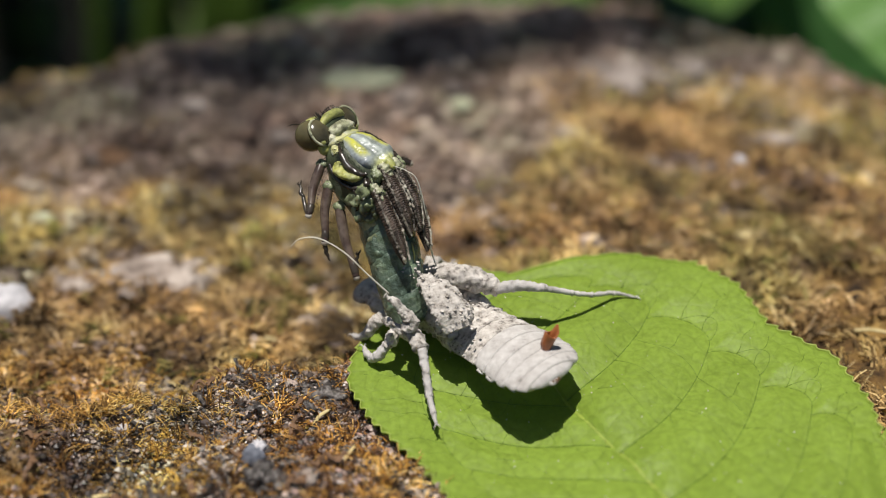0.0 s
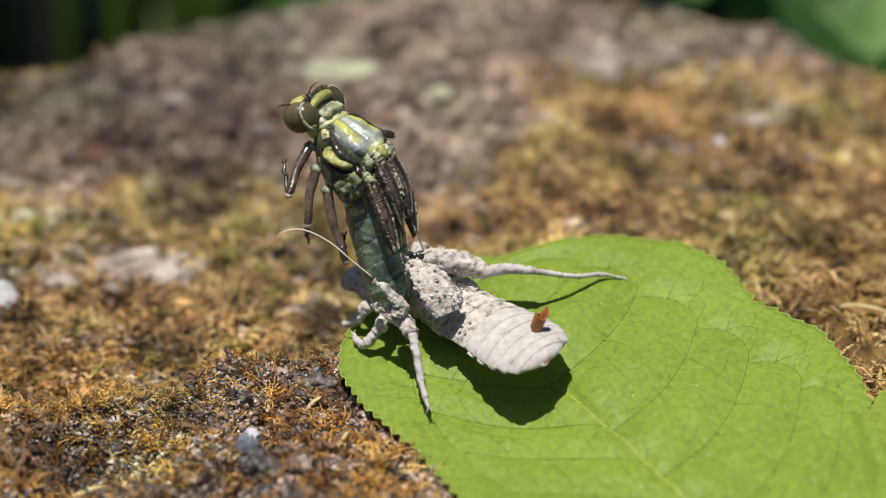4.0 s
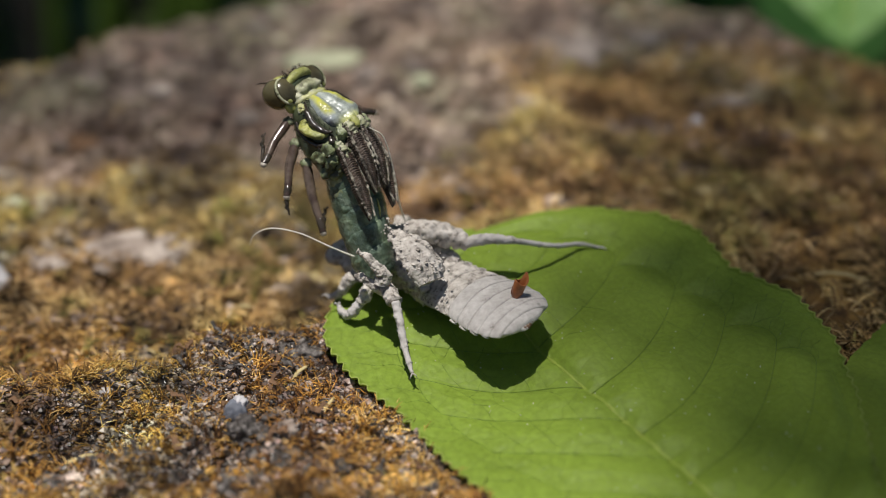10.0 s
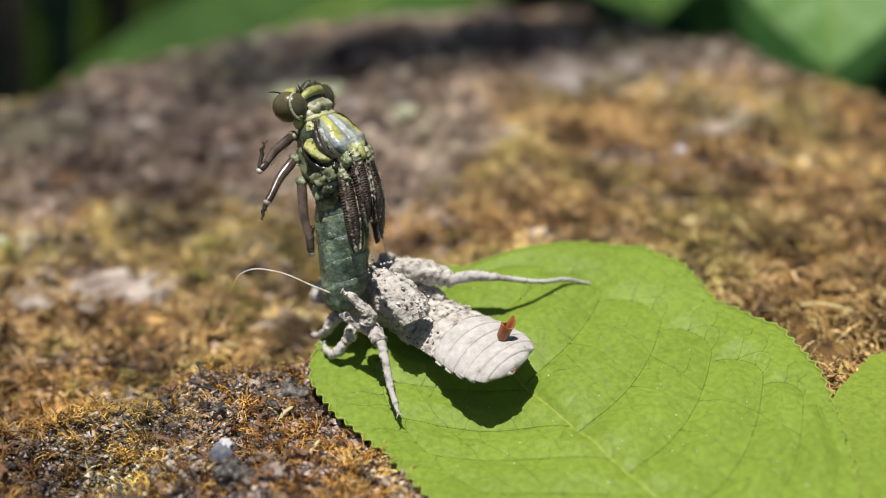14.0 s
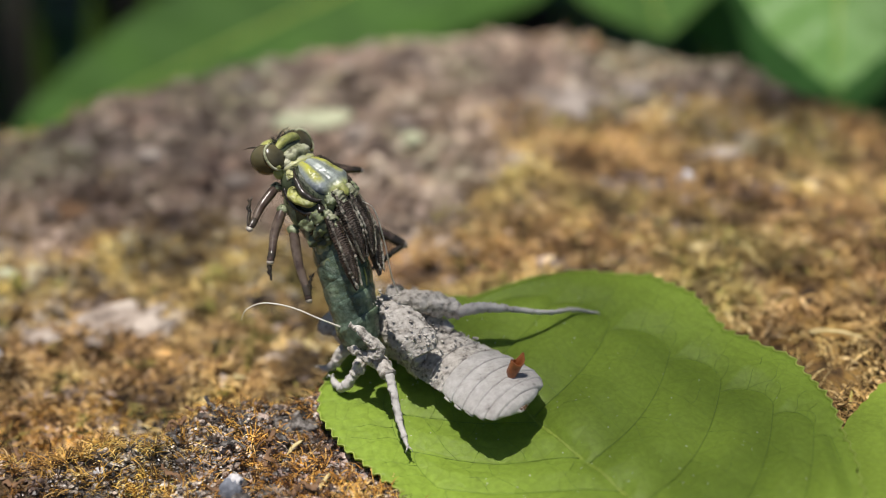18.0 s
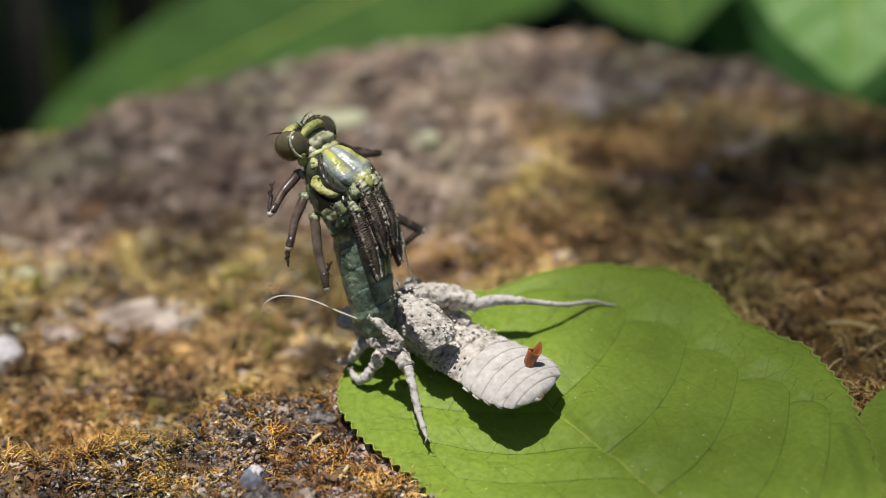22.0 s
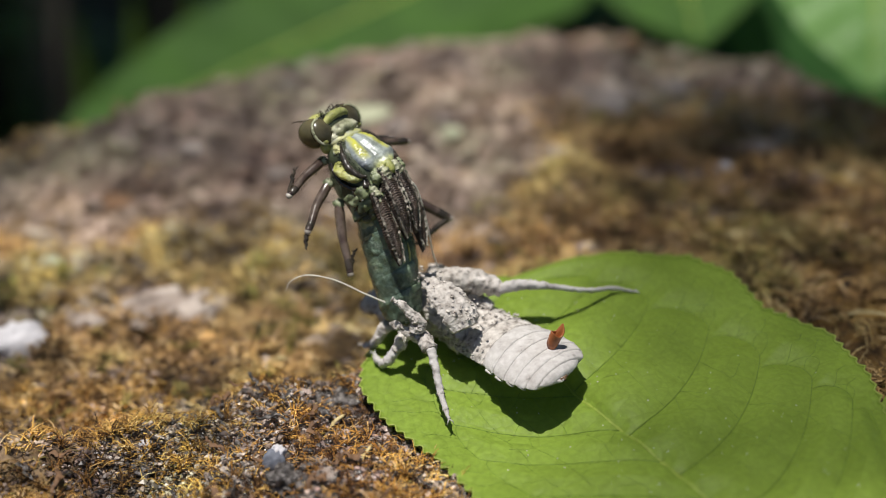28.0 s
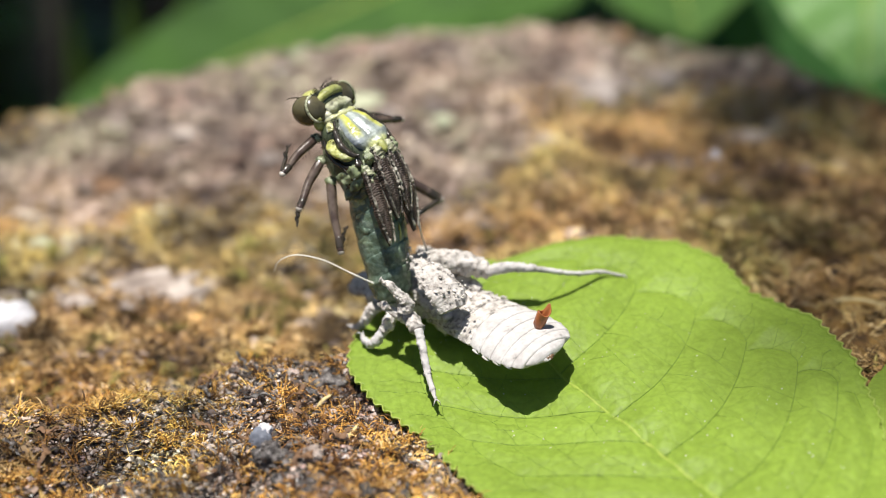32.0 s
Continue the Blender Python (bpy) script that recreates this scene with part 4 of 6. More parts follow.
# ---- the dragonfly ----
BODY_ROWS = [
    (0.0, body(-5.12, -29.20, 10.82, -40.2, 0.9, 56.7)),
    (0.5, body(-5.29, -29.77, 10.86, -40.1, 1.1, 56.7)),
    (1.0, body(-5.20, -29.33, 10.87, -38.7, -0.0, 56.4)),
    (1.5, body(-5.12, -29.66, 10.83, -39.2, 0.0, 56.3)),
    (2.0, body(-5.13, -29.14, 10.85, -39.3, -1.0, 56.3)),
    (2.5, body(-5.41, -29.06, 10.47, -37.6, 1.1, 57.8)),
    (4.5, body(-5.68, -29.32, 11.73, -31.5, -2.4, 60.2)),
    (5.0, body(-5.42, -29.32, 12.17, -34.4, -7.2, 58.4)),
    (5.5, body(-5.85, -29.13, 11.74, -30.5, -3.1, 60.1)),
    (6.0, body(-6.34, -29.42, 11.59, -26.2, 4.8, 58.7)),
    (6.5, body(-6.22, -28.98, 11.41, -31.4, 4.4, 54.5)),
    (7.0, body(-6.12, -29.29, 11.40, -40.5, 3.4, 51.8)),
    (7.5, body(-5.65, -29.56, 11.31, -41.9, 2.4, 51.9)),
    (8.0, body(-5.44, -29.95, 11.53, -40.3, 0.3, 53.1)),
    (8.5, body(-5.27, -30.20, 11.87, -41.0, -1.2, 52.8)),
    (9.0, body(-5.70, -29.50, 11.30, -39.2, -0.1, 55.2)),
    (9.5, body(-5.32, -29.95, 11.60, -39.7, -1.6, 53.1)),
    (10.0, body(-5.55, -29.38, 11.24, -38.2, -1.0, 53.9)),
    (10.5, body(-5.54, -29.30, 10.86, -38.0, -1.1, 53.6)),
    (11.0, body(-5.69, -29.38, 11.37, -37.5, -0.5, 54.2)),
    (11.5, body(-5.53, -29.71, 11.49, -36.7, -0.8, 54.1)),
    (12.0, body(-5.81, -29.74, 11.43, -35.3, 0.5, 55.5)),
    (12.5, body(-5.79, -29.65, 11.68, -33.9, -0.5, 55.9)),
    (13.0, body(-7.47, -29.57, 11.92, -25.9, 7.1, 48.4)),
    (13.5, body(-8.07, -29.63, 12.02, -25.8, 8.2, 42.5)),
    (14.0, body(-6.62, -29.14, 11.95, -25.2, 7.1, 54.9)),
    (14.5, body(-6.37, -29.67, 12.52, -23.5, -3.7, 59.0)),
    (15.0, body(-5.91, -29.81, 12.41, -27.4, -1.1, 56.4)),
    (15.5, body(-6.84, -29.40, 12.03, -26.4, 6.7, 54.5)),
    (17.5, body(-6.29, -29.40, 11.74, -34.7, -0.1, 54.7)),
    (18.0, body(-6.33, -29.39, 11.69, -34.9, 0.1, 54.4)),
    (18.5, body(-6.33, -29.32, 11.54, -35.4, 0.6, 53.9)),
    (19.0, body(-6.22, -28.78, 11.47, -35.7, -0.6, 53.7)),
    (19.5, body(-5.96, -28.59, 11.53, -36.6, -2.0, 52.6)),
    (20.0, body(-6.02, -28.77, 11.59, -36.1, -1.5, 53.2)),
    (20.5, body(-6.07, -28.84, 11.59, -35.3, -1.1, 53.4)),
    (21.0, body(-6.47, -29.59, 11.97, -31.6, 0.5, 55.2)),
    (21.5, body(-6.28, -29.65, 12.34, -30.8, -4.7, 55.3)),
    (22.0, body(-6.47, -29.50, 12.37, -29.2, -1.4, 55.4)),
    (22.5, body(-6.57, -29.22, 12.37, -28.2, -3.2, 56.4)),
    (23.0, body(-6.48, -29.19, 12.34, -28.2, -3.2, 55.2)),
    (23.5, body(-6.51, -29.80, 12.41, -29.9, -2.4, 55.1)),
    (24.0, body(-6.47, -29.37, 11.86, -33.8, -1.7, 53.7)),
    (24.5, body(-6.37, -29.16, 11.87, -33.5, -2.7, 53.1)),
    (25.0, body(-6.35, -29.82, 12.01, -33.7, -1.7, 52.5)),
    (25.5, body(-6.32, -29.47, 11.90, -33.2, -1.7, 52.7)),
    (27.5, body(-5.86, -28.93, 11.94, -33.1, -3.7, 51.5)),
    (28.0, body(-6.18, -29.20, 11.90, -32.1, -2.2, 52.7)),
    (28.5, body(-6.13, -29.22, 11.92, -32.2, -2.2, 52.8)),
    (29.0, body(-6.12, -28.90, 11.89, -31.7, -2.9, 52.5)),
    (29.5, body(-6.02, -29.28, 12.13, -31.7, -2.4, 52.1)),
    (30.0, body(-6.12, -29.16, 12.01, -31.3, -2.3, 52.5)),
    (30.5, body(-6.23, -29.35, 11.97, -32.0, -1.3, 52.8)),
    (31.0, body(-5.79, -29.25, 12.18, -32.7, -3.6, 51.1)),
    (31.5, body(-6.02, -29.26, 12.11, -31.7, -2.8, 51.4)),
    (32.0, body(-5.96, -29.31, 12.27, -30.3, -3.3, 52.0)),
]


THORAX = [(8.0, -0.4, -1.3, 2.4, 2.6), (9.6, -0.4, -1.7, 3.0, 3.4), (12.0, -0.4, -1.9, 3.35, 3.8), (14.2, -0.3, -1.7, 3.2, 3.5), (16.2, -0.2, -1.2, 2.7, 2.5), (17.3, 0, -0.9, 1.9, 1.6)]


def on_thorax(z, deg, off=0.0):
    """A place on the thorax: height along the body and angle round it (-90 is the back, 180 its own left)."""
    q = [np.interp(z, [s[0] for s in THORAX], [s[j] for s in THORAX]) for j in (2, 3, 4, 1)]
    a = radians(deg)
    return np.array([q[3] + math.cos(a) * (q[1] + off), q[0] + math.sin(a) * (q[2] + off), z])


def bend(z):
    """The hind body bows over to its own left."""
    return -0.4 - 1.5 * max(0.0, (10 - z) / 11) ** 1.3


def thorax_patch(z0, z1, a0, a1, swell=0.25, n=9, m=9, skew=0.0):
    """A domed plate on the thorax between two heights and two angles, with rounded corners."""
    top, low = [], []
    for i in range(n + 1):
        for j in range(m + 1):
            u, v = 2 * i / n - 1, 2 * j / m - 1
            uu, vv = u * math.sqrt(1 - 0.62 * v * v / 2), v * math.sqrt(1 - 0.62 * u * u / 2)
            z = (z0 + z1) / 2 + uu * (z1 - z0) / 2
            a = (a0 + a1) / 2 + vv * (a1 - a0) / 2 + skew * uu
            r = min(1.0, max(abs(u), abs(v)) ** 2)
            k = 1 + 0.45 * noise.noise(Vector((uu * 1.4 + z0 * 3, vv * 1.4 + a0, 1.7))) * math.sqrt(r)
            k *= 0.93
            z, a = (z0 + z1) / 2 + (z - (z0 + z1) / 2) * k, (a0 + a1) / 2 + (a - (a0 + a1) / 2) * k
            wrinkle = rough_offset(on_thorax(z, a), 0.9, 0.16, z0)
            p = on_thorax(z, a, 0.02 + 0.4 * swell * (1 - r ** 2) + wrinkle * (1 - 0.5 * r))
            top.append(p)
            low.append(on_thorax(z, a, -0.4))
    w = m + 1
    f = [(i * w + j, i * w + j + 1, (i + 1) * w + j + 1, (i + 1) * w + j) for i in range(n) for j in range(m)]
    k = len(top)
    f2 = [tuple(x + k for x in reversed(q)) for q in f]
    rim = [i * w for i in range(n + 1)] + [n * w + j for j in range(1, w)] + [i * w + m for i in range(n - 1, -1, -1)] + [j for j in range(m - 1, 0, -1)]
    f3 = [(rim[i], rim[(i + 1) % len(rim)], rim[(i + 1) % len(rim)] + k, rim[i] + k) for i in range(len(rim))]
    return top + low, f + f2 + f3


SHIELD_EDGE = [(12.3, 24), (12.9, 40), (13.6, 50), (15.0, 56), (16.4, 50), (17.3, 36), (17.6, 22)]


def shield_tint(z, d):
    """Colours of the back: a pale blue-grey keel, a yellow band on either shoulder, grey lobes, a pale hind edge."""
    a = abs(d)
    rough = 0.35 * noise.noise(Vector((z * 1.3, d * 0.09, 3.0))) + 0.2 * noise.noise(Vector((z * 3.1, d * 0.22, 8.0)))
    c = np.array((0.24, 0.27, 0.26))
    def blend(col, k):
        nonlocal c
        k = min(1.0, max(0.0, k))
        c = c * (1 - k) + np.array(col) * k
    blend((0.27, 0.30, 0.33), 1.1 * math.exp(-((z - 13.9) / 1.1) ** 2 - ((a - 40) / 13) ** 2))
    blend((0.43, 0.43, 0.07), (0.95 + 1.5 * rough) * math.exp(-((a - 25 - 1.6 * (17 - z)) / 9) ** 4) * step(13.9, 15.2, z + 0.6 * rough))
    blend((0.40, 0.44, 0.42), (0.85 + 1.2 * rough) * math.exp(-(d / (8.5 + 2.0 * max(0, 15 - z))) ** 2))
    blend((0.50, 0.52, 0.22), (1.0 + 1.4 * rough) * math.exp(-((z - 13.0) / 0.55) ** 2 - (d / 30) ** 4))
    blend((0.03, 0.03, 0.022), 0.9 * step(0.86, 1.0, a / interp(z, SHIELD_EDGE)) * step(12.9, 13.6, z))
    blend((0.10, 0.11, 0.08), 0.35 * math.exp(-((a - 13 - 0.8 * (17 - z)) / 1.8) ** 2) * step(13.2, 14.5, z))
    return c


def back_shield(fly):
    n, m = 70, 72
    verts, tints = [], []
    for i in range(n + 1):
        z = 12.25 + 5.3 * i / n
        for j in range(m + 1):
            v = 2 * j / m - 1
            zz = z
            if i == 0:
                zz += 0.55 * abs(noise.noise(Vector((v * 7, 0.5, 0.0)))) - 0.25
            d = v * interp(z, SHIELD_EDGE)
            a = abs(d)
            edge = max(abs(v) ** 6, (1 - i / n) ** 14, (i / n) ** 16)
            off = 0.34 + 0.16 * math.exp(-(d / 4.5) ** 2) - 0.12 * math.exp(-((a - 13) / 4) ** 2)
            off += 0.42 * math.exp(-((z - 13.9) / 1.0) ** 2 - ((a - 38) / 12) ** 2) + 0.22 * math.exp(-((z - 16) / 1.0) ** 2 - ((a - 27) / 10) ** 2)
            off += 0.30 * math.exp(-((z - 12.9) / 0.5) ** 2) * (0.4 + 0.6 * math.cos(radians(d * 6)))
            p = on_thorax(zz, -90 + d, off)
            off += rough_offset(p, 0.7, 0.10, 2.0)
            off = off * (1 - edge) - 0.35 * edge
            verts.append(on_thorax(zz, -90 + d, off))
            tints.append((*shield_tint(zz, d), 1.0))
    w = m + 1
    ob = mesh_object("back_shield", verts, [(i * w + j, i * w + j + 1, (i + 1) * w + j + 1, (i + 1) * w + j) for i in range(n) for j in range(m)], M_SHIELD, fly, "smooth grey and yellow shield of the back")
    layer = ob.data.color_attributes.new("tint", "FLOAT_COLOR", "POINT")
    layer.data.foreach_set("color", [q for c in tints for q in c])
    sol = ob.modifiers.new("thickness", "SOLIDIFY")
    sol.thickness, sol.offset = 0.3 * MM, -1
    return ob


def fly_leg(fly, coxa, knee, foot, r, claw=True):
    """A leg whose origin is its hip, so that it can swing there."""
    c = Vector(coxa)
    k, e = Vector(knee) - c, Vector(foot) - c
    mid = k * 0.5 + Vector((0, 0.25, 0.15))
    leg = mesh_object("leg", *tube([(0, 0, 0), mid * 0.4, mid, k * 0.85, k], [r * 1.0, r * 1.2, r * 1.08, r * 0.85, r * 0.8], 16, 8, 0.02, 0.9), M_LEG, fly)
    leg.location = c * MM
    mesh_object("knee", *ball((r * 0.82, r * 0.82, r * 0.82), Matrix.Translation(k), 14, 0.2, r, 0.4), M_KNEE, leg, "pale knee joint")
    mesh_object("knee_band", *tube([k * 0.80, k * 0.88, k * 0.95], [r * 0.86, r * 0.93, r * 0.86], 14, 4, 0.05, 0.4), M_BLACK, leg, "dark band before the knee")
    mesh_object("hip", *ball((r * 1.5, r * 1.3, r * 1.3), Matrix.Translation(k * 0.03), 16, 0.3, r, 0.6), M_PALEGREEN, leg, "pale green hip")
    t = k.lerp(e, 0.62)
    mesh_object("tibia", *tube([k, k.lerp(e, 0.3) + Vector((0, 0.15, 0)), t], [r * 0.6, r * 0.55, r * 0.5], 10, 5), M_BLACK, leg)
    mesh_object("tarsus", *tube([t, t.lerp(e, 0.35) + Vector((0, 0.2, 0.1)), t.lerp(e, 0.7), e], [r * 0.42, r * 0.5, r * 0.36, r * 0.3], 8, 4, 0.05, 0.4), M_BLACK, leg)
    if claw:
        d = (e - t).normalized()
        s = d.cross(Vector((0, 0, 1))) * 0.35
        for q in (-1, 1):
            mesh_object("claw", *tube([e, e + d * 0.35 + s * q, e + d * 0.55 + s * q * 0.6 + Vector((0, -0.2, 0))], [r * 0.25, r * 0.2, 0.02], 6, 3), M_BLACK, leg)
    rnd = random.Random(int(abs(knee[0] * 100)))
    # short stiff spines along the shin and fine hairs along the thigh
    for q in range(6):
        p = k.lerp(t, 0.15 + 0.14 * q)
        d = Vector((rnd.uniform(-1, 1), rnd.uniform(-1, 1), rnd.uniform(-0.5, 0.5))).normalized() * 0.6
        mesh_object("spine", *tube([p, p + d * 0.5, p + d], [0.05, 0.04, 0.012], 5, 1), M_BLACK, leg)
    hairs = []
    side = k.cross(Vector((0, 1, 0))).normalized()
    for q in range(26):
        p = k * rnd.uniform(0.15, 0.95) + side * rnd.choice((-1, 1)) * r * 0.9
        d = (side * (1 if (p.dot(side)) > 0 else -1) + k.normalized() * 0.7 + Vector((0, rnd.uniform(-0.5, 0.5), 0))).normalized() * rnd.uniform(0.2, 0.42)
        hairs.append(tube([p, p + d * 0.5, p + d], [0.025, 0.02, 0.006], 4, 1))
    mesh_object("thigh_hairs", *joined(hairs), M_BLACK, leg, "fine dark hairs")
    return leg


def build_dragonfly():
    fly = thing("dragonfly", BODY_ROWS[0][1], "soft green and yellow dragonfly emerging, wings still folded", "dragonfly")
    # abdomen in soft rings
    edges = [(-2.6, 2.3), (-0.6, 2.6), (1.8, 2.85), (4.2, 2.95), (6.6, 3.0), (8.8, 2.8)]
    for i in range(len(edges) - 1):
        (z0, r0), (z1, r1) = edges[i], edges[i + 1]
        sec = [(z0 - 0.15, 0, -1.2, r0 * 0.98, r0 * 0.985), (z0 + 0.4, 0, -1.25, r0 * 1.0, r0 * 1.02), ((z0 + z1) / 2, 0, -1.3, (r0 + r1) / 2, (r0 + r1) / 2 * 1.04),
               (z1 - 0.4, 0, -1.35, r1 * 1.0, r1 * 1.03), (z1 + 0.1, 0, -1.4, r1 * 0.98, r1 * 0.995)]
        mesh_object("abdomen_ring", *loft([(q[0], bend(q[0]), q[2] + 0.2 * max(0.0, 8 - q[0]), *q[3:]) for q in sec], 40, 5, 0.14, 2.2, 1.0), M_TEAL, fly)
    for z0, z1 in ((1.9, 4.0), (4.5, 6.4)):
        pts = [(bend(z0), -4.0 + 0.2 * (8 - z0), z0), (bend((z0 + z1) / 2), -4.3 + 0.2 * (8 - (z0 + z1) / 2), (z0 + z1) / 2), (bend(z1), -4.35 + 0.2 * (8 - z1), z1)]
        mesh_object("back_stripe", *tube(pts, [0.08, 0.2, 0.08], 10, 5, 0.08, 0.4, 0.5), M_YELLOW, fly, "yellow stripe down the back")
    mesh_object("abdomen_end", *ball((2.3, 2.25, 1.6), Matrix.Translation((bend(-2.6), 0.92, -2.55)), 28, 0.1, 3.0, 1.2), M_TEAL, fly)
    # soft lobes along the sides of the hind body
    for sx in (-1, 1):
        for z, r in ((7.9, 1.0), (6.3, 0.95), (4.7, 0.85), (3.2, 0.8)):
            p = (bend(z) + sx * 2.45, -1.5 + 0.2 * (8 - z), z)
            mesh_object("side_lobe", *ball((0.5, 1.15 * r, 0.85 * r), Matrix.Translation(p), 24, 0.3, z + sx, 0.9), M_TEAL if z < 6 else M_PALEGREEN, fly)
    mesh_object("thorax", *loft(THORAX, 40, 8, 0.14, 1.2), M_DARKGREEN, fly, "dark olive thorax between yellow and green plates")
    # plates of the thorax
    back_shield(fly)
    mesh_object("yellow_spot", *ball((0.55, 0.4, 0.75), Matrix.Translation(on_thorax(12.3, -90, 0.35)), 16, 0.2, 1.0, 0.5), M_YELLOW, fly, "bright yellow spot between the wing roots")
    for sx in (-1, 1):
        def ang(d):
            return -90 + sx * d
        # the yellow crescent below the shoulder, between two black folds
        cres = [on_thorax(z, ang(d), 0.15) for z, d in ((15.3, 82), (14.7, 84), (14.0, 80), (13.3, 72), (12.8, 62), (12.7, 52))]
        mesh_object("yellow_plate", *tube(cres, [0.35, 0.7, 0.85, 0.85, 0.7, 0.25], 30, 12, 0.16, 0.7, 0.62), M_YELLOW, fly, "broad yellow crescent on the side")
        fold = [on_thorax(z, ang(d), 0.45) for z, d in ((16.9, 52), (15.8, 60), (14.6, 64), (13.6, 61), (12.9, 54), (12.6, 45))]
        mesh_object("dark_fold", *tube(fold, [0.12, 0.26, 0.36, 0.36, 0.30, 0.1], 14, 8, 0.08, 0.5), M_BLACK, fly, "glossy black fold under the shoulder")
        low = [on_thorax(z, ang(d), 0.3) for z, d in ((15.6, 98), (14.2, 98), (13.0, 90), (12.0, 76), (11.6, 62), (11.7, 50))]
        mesh_object("seam", *tube(low, [0.12, 0.24, 0.28, 0.30, 0.26, 0.1], 12, 8, 0.08, 0.5), M_BLACK, fly, "black seam line")
        mesh_object("yellow_plate", *thorax_patch(15.9, 17.3, ang(60), ang(86), 0.55, 14, 14), M_MOTTLE, fly)
        mesh_object("side_plate", *thorax_patch(9.6, 11.9, ang(56), ang(92), 0.8, 14, 14), M_PALEGREEN, fly)
        mesh_object("side_plate", *thorax_patch(8.1, 10.2, ang(84), ang(132), 0.6, 14, 14), M_PALEGREEN, fly)
        mesh_object("side_plate", *thorax_patch(10.8, 14.8, ang(104), ang(148), 0.6, 14, 14), M_PALEGREEN, fly)
        # knobs at the wing roots
        for z, d, r, mt in ((12.3, 14, 0.5, M_MOTTLE), (12.0, 33, 0.72, M_PALEGREEN), (11.0, 46, 0.75, M_PALEGREEN), (10.2, 36, 0.62, M_PALEGREEN), (9.2, 58, 0.6, M_PALEGREEN), (11.3, 22, 0.5, M_BEIGE), (11.7, 52, 0.6, M_BLACK), (11.4, 10, 0.7, M_BLACK), (10.6, 26, 0.6, M_BLACK), (12.2, 24, 0.45, M_BLACK), (9.0, 44, 0.5, M_BEIGE)):
            p = on_thorax(z, ang(d), 0.1)
            mesh_object("wing_root", *ball((r, r * 0.75, r * 1.15), Matrix.Translation(p), 28, 0.5, z + sx, 0.42), mt, fly)
        # wrinkled pale folds of the flank; black strips give the shade of the crevices between
        for z, d, r in ((11.3, 66, 0.95), (11.0, 86, 1.0), (10.0, 72, 0.95), (9.4, 88, 1.0), (8.7, 72, 0.9)):
            p = on_thorax(z, ang(d), 0.12)
            mesh_object("flank_fold", *ball((r * 0.95, r * 1.05, r * 0.72), Matrix.Translation(p) @ Matrix.Rotation(radians(25 * sx), 4, "Y"), 30, 0.5, z + 2 * sx, 0.8), M_PALEGREEN, fly)
        for path in (((11.9, 76), (11.2, 76), (10.6, 78), (10.0, 82), (9.8, 92)), ((10.7, 58), (10.6, 68), (10.5, 78)), ((9.3, 62), (9.2, 72), (9.0, 80), (8.6, 84))):
            mesh_object("crease", *tube([on_thorax(z, ang(d), 0.62) for z, d in path], [0.08] + [0.2] * (len(path) - 2) + [0.08], 10, 5, 0.12, 0.4), M_BLACK, fly, "black crease")
        mesh_object("breathing_hole", *ball((0.22, 0.16, 0.22), Matrix.Translation(on_thorax(10.6, ang(66), 1.0)), 10), M_THREAD, fly, "small white spot")
    rnd = random.Random(9)
    for q in range(9):
        x = -1.9 + 3.8 * q / 8
        mesh_object("edge_tooth", *tube([(x, -5.45 + 0.14 * x * x, 12.7), (x + rnd.uniform(-0.2, 0.2), -5.8 + 0.14 * x * x, 12.3), (x + rnd.uniform(-0.3, 0.3), -5.7 + 0.14 * x * x, 11.8 + rnd.uniform(-0.3, 0.3))], [0.3, 0.22, 0.05], 7, 4, 0.08, 0.3), rnd.choice((M_BLACK, M_BLACK, M_MOTTLE)), fly)
    mesh_object("collar", *loft([(16.7, 0, -1.0, 2.0, 1.7), (17.3, 0, -0.95, 2.25, 1.85), (17.9, 0, -0.8, 1.9, 1.6)], 36, 7, 0.2, 0.7), M_MOTTLE, fly)
    mesh_object("neck", *loft([(17.4, 0, -0.7, 1.5, 1.3), (18.6, 0, -0.2, 1.2, 1.1), (19.6, 0, 0.2, 1.2, 1.1)], 20, 4), M_BLACK, fly)
    for x, y, z, r in ((0, -1.85, 18.35, (1.7, 0.85, 0.8)), (-1.35, -1.3, 17.9, (0.8, 0.65, 0.65)), (1.35, -1.3, 17.9, (0.8, 0.65, 0.65)), (0.2, -1.95, 17.75, (0.7, 0.45, 0.35))):
        mesh_object("pronotum", *ball(r, Matrix.Translation((x, y, z)), 28, 0.24, x, 0.6), M_BEIGE, fly, "wrinkled pale lobe")
    for sx in (-1, 1):
        mesh_object("neck_plate", *ball((0.75, 0.6, 0.75), Matrix.Translation((sx * 2.3, -0.4, 17.3)), 16, 0.12, sx, 0.7), M_YELLOW, fly)
    # head: a wide bar with an eye at either end
    mesh_object("head", *ball((3.1, 2.1, 1.35), Matrix.Translation((0, 0.2, 19.3)), 28, 0.04), M_DARKGREEN, fly)
    mesh_object("brow", *tube([(-1.9, -1.1, 19.5), (-1.0, -1.6, 20.0), (0, -1.7, 20.1), (1.0, -1.6, 20.0), (1.9, -1.1, 19.5)], [0.35, 0.5, 0.52, 0.5, 0.35], 14, 5), M_YELLOW, fly, "yellow ridge across the head")
    mesh_object("face", *ball((1.6, 1.3, 1.1), Matrix.Translation((0, 1.6, 20.0)), 18, 0.06), M_YELLOW, fly)
